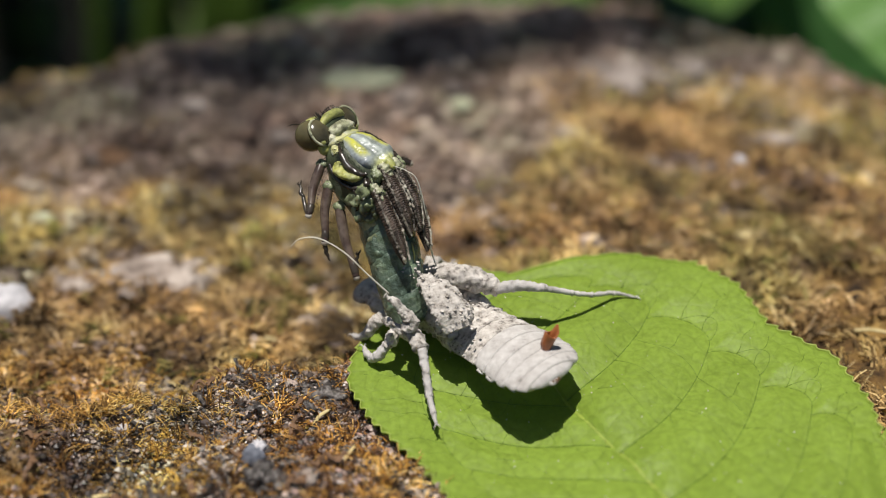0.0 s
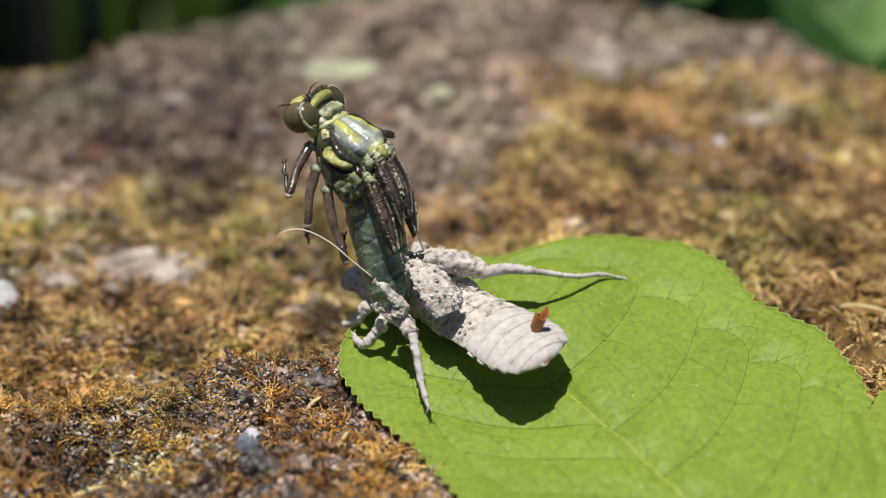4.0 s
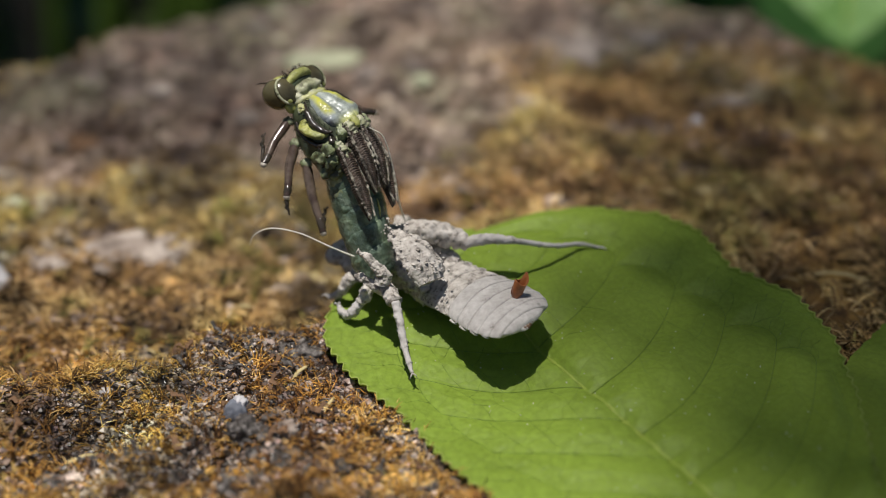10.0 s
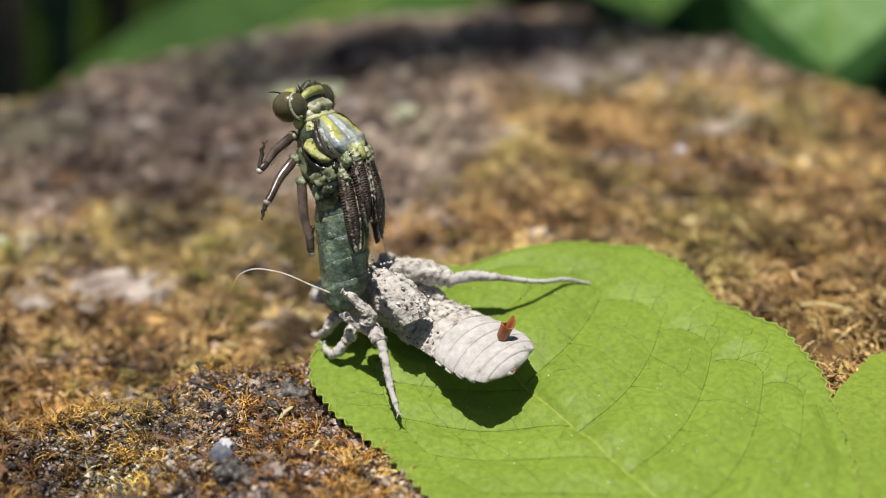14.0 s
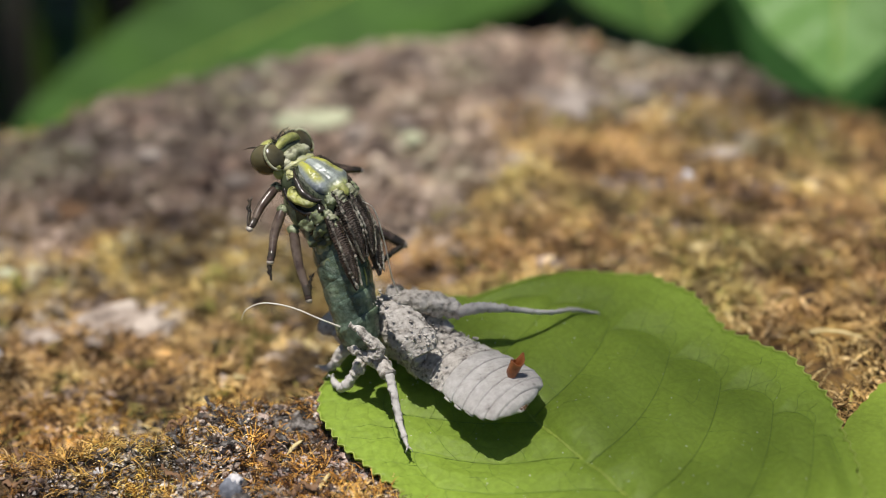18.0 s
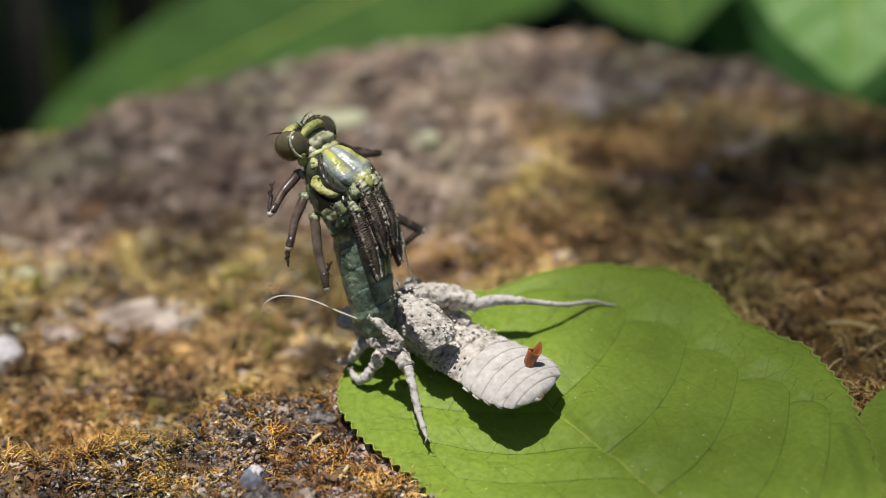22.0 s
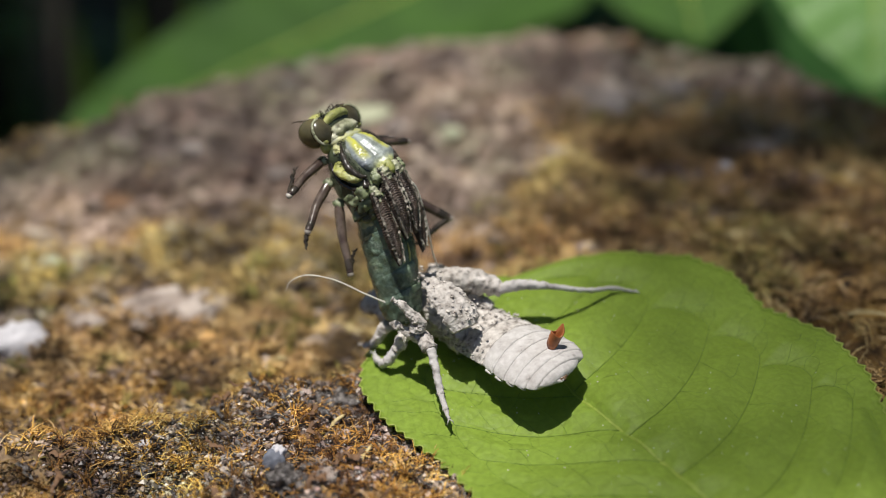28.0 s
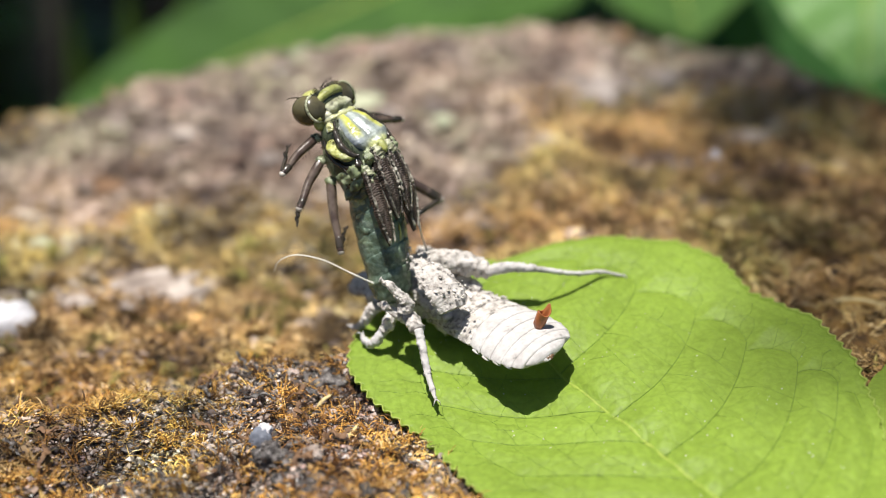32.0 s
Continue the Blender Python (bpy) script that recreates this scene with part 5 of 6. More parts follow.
    for sx in (-1, 1):
        tilt = Matrix.Translation((sx * 2.42, 0.35, 19.2)) @ Matrix.Rotation(radians(sx * 14), 4, "Y")
        eye = mesh_object("eye", *ball((1.5, 1.85, 1.72), tilt, 36), M_EYE, fly, "large dull olive eye")
        lobe = Matrix.Translation((sx * 2.3, -0.85, 18.98)) @ Matrix.Rotation(radians(sx * 14), 4, "Y")
        mesh_object("eye_back", *ball((1.44, 0.88, 1.58), lobe, 28), M_LOBE, eye, "glossy black lobe behind the eye")
        rim = [lobe @ Vector((1.40 * math.cos(a), -0.22, 1.53 * math.sin(a))) for a in np.linspace(radians(70), radians(250), 9)]
        if sx > 0:
            rim = [lobe @ Vector((-1.40 * math.cos(a), -0.22, 1.53 * math.sin(a))) for a in np.linspace(radians(70), radians(250), 9)]
        mesh_object("eye_rim", *tube(rim, [0.05] + [0.15] * 7 + [0.05], 8, 4), M_BEIGE, eye, "pale crescent rim")
        mesh_object("cheek_spot", *ball((0.42, 0.3, 0.4), Matrix.Translation((sx * 2.75, -1.15, 17.95)), 12), M_YELLOW, eye)
        mesh_object("feeler", *tube([(sx * 1.5, 1.3, 20.7), (sx * 2.8, 1.4, 21.2), (sx * 3.9, 1.2, 21.3)], [0.10, 0.07, 0.02], 6, 5), M_BLACK, fly)
    rnd = random.Random(4)
    for i in range(26):
        x = -2.0 + 4.0 * i / 25
        z = 20.25 - 0.12 * x * x
        p = Vector((x, -1.1 + rnd.uniform(-0.3, 0.5), z))
        d = Vector((rnd.uniform(-0.25, 0.25) + 0.1 * x, rnd.uniform(-0.3, 0.5), 1)).normalized() * rnd.uniform(0.7, 1.25)
        mesh_object("bristle", *tube([p, p + d * 0.6, p + d], [0.07, 0.05, 0.015], 5, 2), M_BLACK, fly)
    for i in range(34):
        side = rnd.choice((-1, 1))
        p = Vector(on_thorax(rnd.uniform(12.5, 17), -90 + side * rnd.uniform(95, 135) if side < 0 else -90 + rnd.uniform(60, 100), 0.2))
        d = Vector((side * 0.8, rnd.uniform(-0.6, 0.2), rnd.uniform(-0.2, 0.6))).normalized() * rnd.uniform(0.4, 0.8)
        mesh_object("bristle", *tube([p, p + d * 0.6, p + d], [0.04, 0.03, 0.01], 5, 1), M_BLACK, fly)
    fuzz = []
    for i in range(150):
        z = rnd.uniform(13.0, 17.2)
        d = rnd.choice((-1, 1)) * (interp(z, SHIELD_EDGE) + rnd.uniform(-2, 22))
        p = Vector(on_thorax(z, -90 + d, 0.1))
        o = (Vector((p.x, p.y + 1.6, 0)).normalized() + Vector((rnd.uniform(-0.4, 0.4), rnd.uniform(-0.4, 0.4), rnd.uniform(-0.2, 0.5)))).normalized() * rnd.uniform(0.35, 0.8)
        fuzz.append(tube([p, p + o * 0.6, p + o], [0.035, 0.028, 0.008], 4, 1))
    mesh_object("shoulder_fuzz", *joined(fuzz), M_BLACK, fly, "short dark hair along the shoulders")
    # folded wings: pleated dark pads with pale front edges
    for sx in (-1, 1):
        for k in range(2):
            a = np.array((sx * (1.0 + 1.55 * k), -5.55 + 1.0 * k, 12.3 - 1.5 * k))
            b = np.array((sx * (1.1 + 1.5 * k), -5.55 + 1.1 * k, 8.2 - 1.6 * k))
            e = np.array((sx * (0.9 + 1.4 * k), -4.7 + 1.0 * k, 4.6 - 2.2 * k))
            line = smooth_line([(*a, 0.7), (*(a * 0.6 + b * 0.4), 0.98), (*b, 1.02), (*(b * 0.5 + e * 0.5), 0.88), (*e, 0.35)], 40)
            line[:, 0] = line[:, 0] * (1.0 if sx < 0 else 0.78) + [bend(q[2]) for q in line]
            rings = []
            for i, q in enumerate(line):
                r = 0.98 * q[3] * (1 + (0.045 if i % 5 < 3 else -0.075) * (0.6 + 0.8 * noise.noise(Vector((q[2] * 1.7, sx + k, 9.0))))) * (1 + 0.1 * noise.noise(Vector((q[2] * 0.9, sx * 3.0, k * 5.0))))
                rings.append([np.array([q[0] + r * math.cos(t) * 0.95, q[1] + r * 0.72 * math.sin(t), q[2] + 0.12 * math.cos(t)]) for t in np.linspace(0, 2 * math.pi, 17)[:-1]])
            wing = mesh_object("wing", *rings_mesh(rings), M_WING, fly, "crumpled dark folded wing")
            # pale crinkled edges on both sides, and the pleats between them
            for e, q0, wd in ((1, 0.70, 0.13), (-1, 0.64, 0.11)):
                edge = [(q[0] + e * sx * q0 * q[3] / 0.86, q[1] - 0.40 - 0.12 * (e < 0), q[2]) for q in line[::10]]
                mesh_object("wing_edge", *tube(edge, [wd] * (len(edge) - 1) + [0.06], 14, 8, 0.16, 0.32), M_WINGEDGE, wing, "pale crinkled wing edge")
            folds = []
            rn = random.Random(100 + 10 * k + sx)
            for i in range(18, len(line) - 8, 4):
                q = line[i]
                h = 0.46 * q[3] / 0.86
                tilt = rn.uniform(-0.16, 0.16)
                folds.append(tube([(q[0] - h, q[1] - 0.50 * q[3], q[2] - tilt), (q[0] - h * 0.3, q[1] - 0.74 * q[3], q[2] + 0.06), (q[0] + h * 0.3, q[1] - 0.74 * q[3], q[2] - 0.06), (q[0] + h, q[1] - 0.50 * q[3], q[2] + tilt)], [0.05, 0.066, 0.062, 0.045], 7, 3, 0.03, 0.3))
            mesh_object("pleats", *joined(folds), M_PLEAT, wing, "close brown cross pleats of the wing")
            mesh_object("wing_base", *tube([line[0][:3] + (0, -0.15, 0.5), line[18][:3] + (0, -0.3, 0), line[44][:3] + (0, -0.25, 0)], [0.45, 0.62, 0.25], 18, 12, 0.32, 0.4, 0.7), M_BEIGE, wing, "pale knotted wing base")
    legs = {}
    legs["L1"] = fly_leg(fly, (-2.6, 0.6, 16.2), (-8.4, 1.6, 14.0), (-5.4, 2.6, 16.3), 0.44)
    legs["L2"] = fly_leg(fly, (-3.1, 0.9, 13.8), (-8.2, 2.1, 10.2), (-8.9, 2.6, 8.9), 0.46)
    legs["L3"] = fly_leg(fly, (-3.3, 0.9, 11.4), (-6.6, 1.2, 4.0), (-3.9, 2.0, 5.6), 0.47)
    legs["R1"] = fly_leg(fly, (2.6, 0.4, 16.0), (8.9, -0.6, 13.6), (6.6, 0.8, 15.6), 0.46)
    legs["R2"] = fly_leg(fly, (3.1, 0.7, 13.4), (6.9, 0.6, 9.6), (6.0, 1.4, 11.6), 0.46)
    legs["R3"] = fly_leg(fly, (3.3, 0.4, 10.8), (8.6, -1.2, 3.6), (3.4, 0.0, 3.0), 0.60)
    return fly, legs


dragonfly, fly_legs = build_dragonfly()


def bud_on_skin():
    ob = thing("bud_scale", at(9.0, -40.0, 9.9, 6, 2, 20) @ Matrix.Scale(0.95, 4), "small glossy red-brown bud scale stuck on the skin", "bud scale")
    # a rolled scale: open along one side, its top edge drawn out to a point
    n, m = 22, 26
    verts = []
    for i in range(n + 1):
        h = i / n
        for j in range(m + 1):
            a = radians(-175 + 350 * j / m)
            r = (0.15 + 0.50 * math.sin(min(1.0, h * 2.6) * 1.5708)) * (1 + 0.12 * h) * (1 + 0.08 * math.sin(3 * a + 4 * h))
            z = -0.3 + h * (2.3 + 0.75 * math.exp(-((a - 0.5) / 0.6) ** 2) + 0.3 * math.cos(2 * a))
            verts.append((r * math.cos(a) + 0.45 * h * h, 0.8 * r * math.sin(a), z + rough_offset((r * a, h * 2, 1.0), 0.5, 0.05)))
    scale = mesh_object("scale", verts, [(i * (m + 1) + j, i * (m + 1) + j + 1, (i + 1) * (m + 1) + j + 1, (i + 1) * (m + 1) + j) for i in range(n) for j in range(m)], M_BUD, ob)
    sol = scale.modifiers.new("thickness", "SOLIDIFY")
    sol.thickness, sol.offset = 0.12 * MM, 0
    mesh_object("pale_foot", *ball((0.42, 0.36, 0.3), Matrix.Translation((0.0, -0.35, -0.1)), 14, 0.2, 1.0, 0.4), M_BUDFOOT, ob, "pale glossy foot")
    mesh_object("core", *tube([(0, 0, -0.2), (0.1, 0, 0.6), (0.3, 0, 1.3)], [0.5, 0.5, 0.2], 12, 4, 0.08, 0.4), M_BUD, ob)
    return ob


bud = bud_on_skin()


# ---- loose things on the boulder ----
def top(x, y):
    return boulder_z(x, y)


def stone(name, x, y, r, mat, label, rz=0.0, seed=1.0, lump=0.28, sink=0.35, category="stone", n=20):
    mesh = ball(r, None, n, lump, seed, max(r) * (0.5 if n > 30 else 0.9))
    ob = mesh_object(name, *mesh, mat)
    ob.matrix_world = at(x, y, top(x, y) + r[2] * (1 - 2 * sink) , 0, 0, rz)
    return tagged(ob, label, category)


def build_stones():
    p = thing("pebble", at(-20.3, -48.6, top(-20.3, -48.6) + 0.9, 0, 0, 10), "small blue-grey pebble with a white crust", "pebble")
    mesh_object("core", *ball((1.3, 1.15, 1.35), None, 24, 0.22, 2.0, 1.2), M_STONE, p)
    mesh_object("crust", *ball((0.85, 0.75, 0.6), Matrix.Translation((0.6, 0.5, 0.85)), 24, 0.5, 5.0, 0.4), M_WHITE, p, "chalky white crust")
    stone("lump", -18.9, -52.6, (1.7, 1.4, 1.5), M_CRUST, "black crumbling lump of crust among moss", 20, 3.3, 0.6, 0.35, "stone", 40)
    stone("lump", -8.5, -31.0, (3.2, 2.0, 1.2), M_CRUST, "black crumbling lump of crust beside the leaf", 10, 6.3, 0.6, 0.4, "stone", 40)
    stone("lump", -15.0, -35.0, (3.2, 2.0, 1.1), M_CRUST, "flat black patch of crust among moss", -12, 8.3, 0.6, 0.62, "stone", 36)
    stone("white_pebble", 36.2, 22.6, (1.4, 1.2, 1.2), M_WHITE, "small bright white pebble in golden moss", 0, 1.7, 0.15, 0.2, "pebble")
    stone("pale_stone", 43.0, 36.0, (3.2, 1.6, 1.0), M_PALE, "flat whitish stone lying in golden moss", 8, 2.2, 0.2, 0.25)
    stone("pale_stone", 22.5, 58.0, (6.5, 5.5, 2.2), M_FARSTONE, "broad pale grey stone on the rock", -30, 4.2, 0.5, 0.45, "stone", 32)
    stone("pale_stone", 33.0, 60.0, (3.4, 2.4, 1.2), M_FARSTONE, "pale grey stone on the rock", 10, 5.2, 0.22)
    stone("pale_stone", -38.0, -3.0, (8.6, 4.4, 2.0), M_PALE, "long pale stone half sunk in brown moss", 24, 6.2, 0.5, 0.52, "stone", 40)
    stone("pale_stone", -48.2, -5.5, (3.0, 2.0, 1.2), M_PALE, "pale stone half sunk in brown moss", 4, 7.9, 0.25)
    stone("white_pebble", -56.0, -12.0, (3.8, 3.0, 2.6), M_WHITE, "bright white stone at the moss edge", 0, 8.2, 0.4, 0.3, "pebble", 28)
    stone("white_pebble", -1.7, 44.0, (1.7, 1.5, 1.2), M_LICHEN, "pale yellowish pebble on the grey rock", 0, 9.2, 0.15, 0.2, "pebble")
    stone("lichen_patch", -17.0, 51.5, (6.5, 4.0, 1.0), M_LICHEN, "pale greenish lichen patch on the rock", 12, 3.9, 0.3, 0.3, "lichen")
    stone("tan_chip", 35.6, 6.0, (3.0, 1.4, 0.7), M_STRAW, "flat tan chip of bark on moss", 6, 2.9, 0.2, 0.2, "bark chip")
    stone("red_chip", 57.0, 28.0, (1.8, 1.2, 0.8), M_RED, "small dull red chip in moss", 0, 1.9, 0.2, 0.2, "chip")
    stone("red_chip", -33.0, -28.0, (0.9, 0.45, 0.4), M_DEAD, "small dull red chip in moss", 0, 4.9, 0.2, 0.2, "chip")
    stone("orange_chip", -51.0, 30.0, (3.2, 2.4, 0.9), M_DEAD, "rusty orange patch of bark on the rock", 0, 5.5, 0.3, 0.3, "bark chip")
    stone("pink_stone", -41.0, 42.0, (2.6, 2.2, 1.0), M_PALE, "pinkish grey stone on the rock", 0, 6.6, 0.2, 0.3)
    stone("grey_stone", -28.5, -32.0, (2.2, 1.3, 0.9), M_PALE, "small grey stone in dark moss", -10, 7.4, 0.5, 0.5, "stone", 28)
    stone("white_pebble", -34.6, -43.0, (0.75, 0.6, 0.5), M_WHITE, "tiny white pebble in dark moss", 0, 9.9, 0.2, 0.25, "pebble")
    rnd = random.Random(12)
    for i in range(30):
        x, y = rnd.uniform(-62, 62), rnd.uniform(-8, 82)
        if y > crest(x) - 8:
            continue
        r = rnd.uniform(0.8, 2.0)
        mt = rnd.choice((M_FARSTONE, M_FARSTONE, M_FARSTONE, M_FARSTONE, M_LICHEN, M_DEAD))
        ob = stone("stone", x, y, (r * rnd.uniform(1, 1.7), r, r * 0.5), mt, "small weathered stone lying on the rock", rnd.uniform(0, 180), rnd.uniform(0, 30), 0.3, 0.3, "stone", 14)
        ob["group"] = "small stones on the rock"
    # straws and chips
    for x, y, ln, rz, r, lab in ((-23.5, -17.5, 3.6, 12, 0.55, "short pale dry straw on moss"), (-14.0, -8.0, 7.0, -52, 0.6, "yellowish dry stem on moss"), (-12.2, -6.5, 5.0, -28, 0.45, "yellowish dry stem on moss"),
                                 (48.5, -19.5, 6.5, -20, 0.3, "thin bent dry stem beside the leaf"), (-36.0, -53.0, 4.0, 40, 0.4, "short pale dry straw on moss"), (-14.0, -40.0, 3.2, 60, 0.25, "short brown dry straw on moss"),
                                 (-27.5, -38.0, 3.0, -60, 0.35, "short dark twig on moss"), (-21.0, -40.5, 2.6, -70, 0.35, "short dark twig on moss"), (-10.5, -47.5, 4.2, 75, 0.22, "curled golden moss stalk")):
        a = radians(rz)
        pts = [(-ln / 2, 0, 0.2), (-ln / 6, 0.2, 0.7), (ln / 6, -0.1, 0.9), (ln / 2, 0.1, 0.5)]
        ob = mesh_object("straw", *tube(pts, [r * 0.8, r, r * 0.9, r * 0.5], 10, 5, 0.08, 0.8, 0.6), M_CRUST if "dark" in lab else M_STRAW)
        ob.matrix_world = at(x, y, top(x, y) + 0.3, 0, 0, rz)
        tagged(ob, lab, "straw")
    for x, y, rz, s in ((-33.0, -53.0, 25, 0.55), (-25.5, -54.5, -35, 0.6), (-15.2, -55.0, 60, 0.5), (-12.0, -50.0, 10, 0.45)):
        pts = [(-3.2 * s, 0, 0.2), (-1.2 * s, 0.4, 1.1), (1.0 * s, -0.2, 0.8), (3.0 * s, 0.3, 1.3)]
        ob = mesh_object("bark_flake", *tube(pts, [0.2 * s, 0.6 * s, 0.7 * s, 0.25 * s], 14, 8, 0.35, 0.6, 0.3), M_DEAD)
        ob.matrix_world = at(x, y, top(x, y) + 0.4, 8, 0, rz)
        tagged(ob, "curled rust-brown flake of bark on moss", "bark flake", "bark flakes")


build_stones()


def build_crust_lumps():
    rnd = random.Random(61)
    for i in range(150):
        x, y = rnd.gauss(-15, 11), rnd.uniform(-64, -31)
        if near_leaf(x, y):
            continue
        r = rnd.uniform(0.3, 1.1)
        grey = rnd.random() < 0.12
        ob = stone("crust_lump", x, y, (r * rnd.uniform(0.9, 1.6), r, r * rnd.uniform(0.5, 0.9)), M_PALE if grey else M_CRUST,
                   "small grey lump of crust among moss" if grey else "small black crumbling lump of crust among moss", rnd.uniform(0, 180), rnd.uniform(0, 40), 0.7, rnd.uniform(0.35, 0.55), "crust", 26)
        ob["group"] = "crust lumps"
    for i in range(64):
        x, y = rnd.uniform(-46, 4), rnd.uniform(-62, -34)
        if near_leaf(x, y):
            continue
        s = rnd.uniform(0.22, 0.62)
        pts = [(-3.2 * s, 0, 0.1), (-1.2 * s, rnd.uniform(-0.6, 0.6), 0.9), (1.0 * s, rnd.uniform(-0.6, 0.6), 0.7), (3.0 * s, 0.3, 1.2)]
        ob = mesh_object("bark_flake", *tube(pts, [0.2 * s, 0.5 * s, 0.55 * s, 0.2 * s], 14, 8, 0.35, 0.5, 0.35), rnd.choice((M_DEAD, M_CRUST, M_DEAD)))
        ob.matrix_world = at(x, y, top(x, y) + 0.3, rnd.uniform(-15, 15), rnd.uniform(-12, 12), rnd.uniform(0, 180))
        tagged(ob, "rough brown flake of bark on moss", "bark flake", "bark flakes")


def under_leaf(x, y):
    dx, dy = x - LEAF_TIP[0], y - LEAF_TIP[1]
    s, w = dx * 0.53 - dy * 0.85, dx * 0.85 + dy * 0.53
    if s < -1 or s > LEAF_LEN:
        return False
    return -interp(s, LEAF_L) + 0.6 < w < interp(s, LEAF_R) - 2


def near_leaf(x, y):
    return any(under_leaf(x + 2.6 * math.cos(a), y + 2.6 * math.sin(a)) for a in (0, 0.8, 1.6, 2.4, 3.2, 4.0, 4.8, 5.6))


build_crust_lumps()


def on_pale_stone(x, y):
    """The bare stones in the dip that moss leaves free."""
    return ((x + 38) / 5.5) ** 2 + ((y + 3) / 3.0) ** 2 < 1 or ((x + 57) / 5) ** 2 + ((y + 12) / 4) ** 2 < 1


def moss_density(x, y):
    return fbm(x, y, 17, 3, 2.2) - 0.95 * math.exp(-((x + 11) / 20) ** 2 - ((y + 46) / 17) ** 2) - 1.1 * math.exp(-((x + 8) / 34) ** 2 - ((y - 54) / 28) ** 2)


def build_moss(name, count, box, length, width, mat, label, seed, lo, hi, lean):
    """Loose strands, each a bent three-sided blade that lies among the others."""
    rnd = np.random.RandomState(seed)
    verts, faces = [], []
    made = 0
    tries = 0
    while made < count and tries < count * 6:
        tries += 1
        x, y = rnd.uniform(box[0], box[1]), rnd.uniform(box[2], box[3])
        soft = min(x - box[0], box[1] - x, y - box[2], box[3] - y)
        if soft < rnd.uniform(0, 14) + 8 * fbm(x, y, 11, 2, 5.5):
            continue
        if y > crest(x) + 4 or under_leaf(x, y) or on_pale_stone(x, y):
            continue
        d = moss_density(x, y)
        if not lo < d + rnd.uniform(-0.15, 0.15) < hi:
            continue
        made += 1
        a = rnd.uniform(0, 2 * math.pi)
        up = rnd.uniform(*lean)
        ln = length * rnd.uniform(0.45, 1.3)
        w = width * rnd.uniform(0.6, 1.4)
        z0 = top(x, y) - 0.15
        bend = rnd.uniform(-0.45, 0.45)
        o = len(verts)
        px, py, pz = x, y, z0
        for k in range(4):
            ww = w * (0.7, 1.0, 0.75, 0.06)[k]
            aa = a + bend * k / 3
            sx, sy = -math.sin(aa) * ww, math.cos(aa) * ww
            verts += [(px + sx, py + sy, pz), (px - sx, py - sy, pz), (px, py, pz + ww * 1.1)]
            e = up * (1.0, 0.7, 0.1)[min(k, 2)]
            px += math.cos(aa) * math.cos(e) * ln / 3
            py += math.sin(aa) * math.cos(e) * ln / 3
            pz += math.sin(e) * ln / 3
        for k in range(3):
            b = o + 3 * k
            for i in range(3):
                j = (i + 1) % 3
                faces.append((b + i, b + j, b + 3 + j, b + 3 + i))
    ob = mesh_object(name, verts, faces, mat, None, "", False)
    return tagged(ob, label, "moss", kind="stuff")


def build_crumbs(name, count, box, size, mat, label, seed, lo, hi):
    rnd = np.random.RandomState(seed)
    shape = [(0, 0, 1), (0.94, 0, 0.35), (0.29, 0.89, 0.35), (-0.76, 0.55, 0.35), (-0.76, -0.55, 0.35), (0.29, -0.89, 0.35),
             (0.76, 0.55, -0.4), (-0.29, 0.89, -0.4), (-0.94, 0, -0.4), (-0.29, -0.89, -0.4), (0.76, -0.55, -0.4), (0, 0, -0.8)]
    tri = [(0, 1, 2), (0, 2, 3), (0, 3, 4), (0, 4, 5), (0, 5, 1), (1, 6, 2), (2, 7, 3), (3, 8, 4), (4, 9, 5), (5, 10, 1), (6, 7, 2), (7, 8, 3), (8, 9, 4), (9, 10, 5), (10, 6, 1), (11, 7, 6), (11, 8, 7), (11, 9, 8), (11, 10, 9), (11, 6, 10)]
    verts, faces = [], []
    made = tries = 0
    while made < count and tries < count * 6:
        tries += 1
        x, y = rnd.uniform(box[0], box[1]), rnd.uniform(box[2], box[3])
        soft = min(x - box[0], box[1] - x, y - box[2], box[3] - y)
        if soft < rnd.uniform(0, 14) + 8 * fbm(x, y, 11, 2, 5.5):
            continue
        if y > crest(x) + 4 or under_leaf(x, y) or on_pale_stone(x, y):
            continue
        d = moss_density(x, y)
        if not lo < d + rnd.uniform(-0.25, 0.25) < hi:
            continue
        made += 1
        r = size * rnd.uniform(0.35, 1.0) ** 1.5 * (1 if rnd.rand() < 0.93 else 1.4)
        q = np.array(shape) * (r * rnd.uniform(0.7, 1.5), r * rnd.uniform(0.7, 1.3), r * rnd.uniform(0.4, 0.9)) * rnd.uniform(0.65, 1.3, (12, 1))
        a = rnd.uniform(0, 6.28)
        ca, sa = math.cos(a), math.sin(a)
        z = top(x, y) + r * 0.15
        o = len(verts)
        verts += [(x + ca * p[0] - sa * p[1], y + sa * p[0] + ca * p[1], z + p[2]) for p in q]
        faces += [(i + o, j + o, k + o) for i, j, k in tri]
    ob = mesh_object(name, verts, faces, mat, None, "", False)
    return tagged(ob, label, "grit", kind="stuff")


def build_tufts(name, count, box, height, mat, label, seed, lo, hi, strands=13, thick=0.085):
    """Cushions of moss: shoots that rise and bend outwards from one foot, each with short leaflets up its sides."""
    rnd = np.random.RandomState(seed)
    verts, faces = [], []
    made = tries = 0
    while made < count and tries < count * 12:
        tries += 1
        x, y = rnd.uniform(box[0], box[1]), rnd.uniform(box[2], box[3])
        if under_leaf(x, y) or under_leaf(x + 1.4, y + 0.8) or on_pale_stone(x, y) or not lo < moss_density(x, y) + rnd.uniform(-0.2, 0.2) < hi:
            continue
        made += 1
        size = height * rnd.uniform(0.5, 1.25)
        z0 = top(x, y) - 0.25
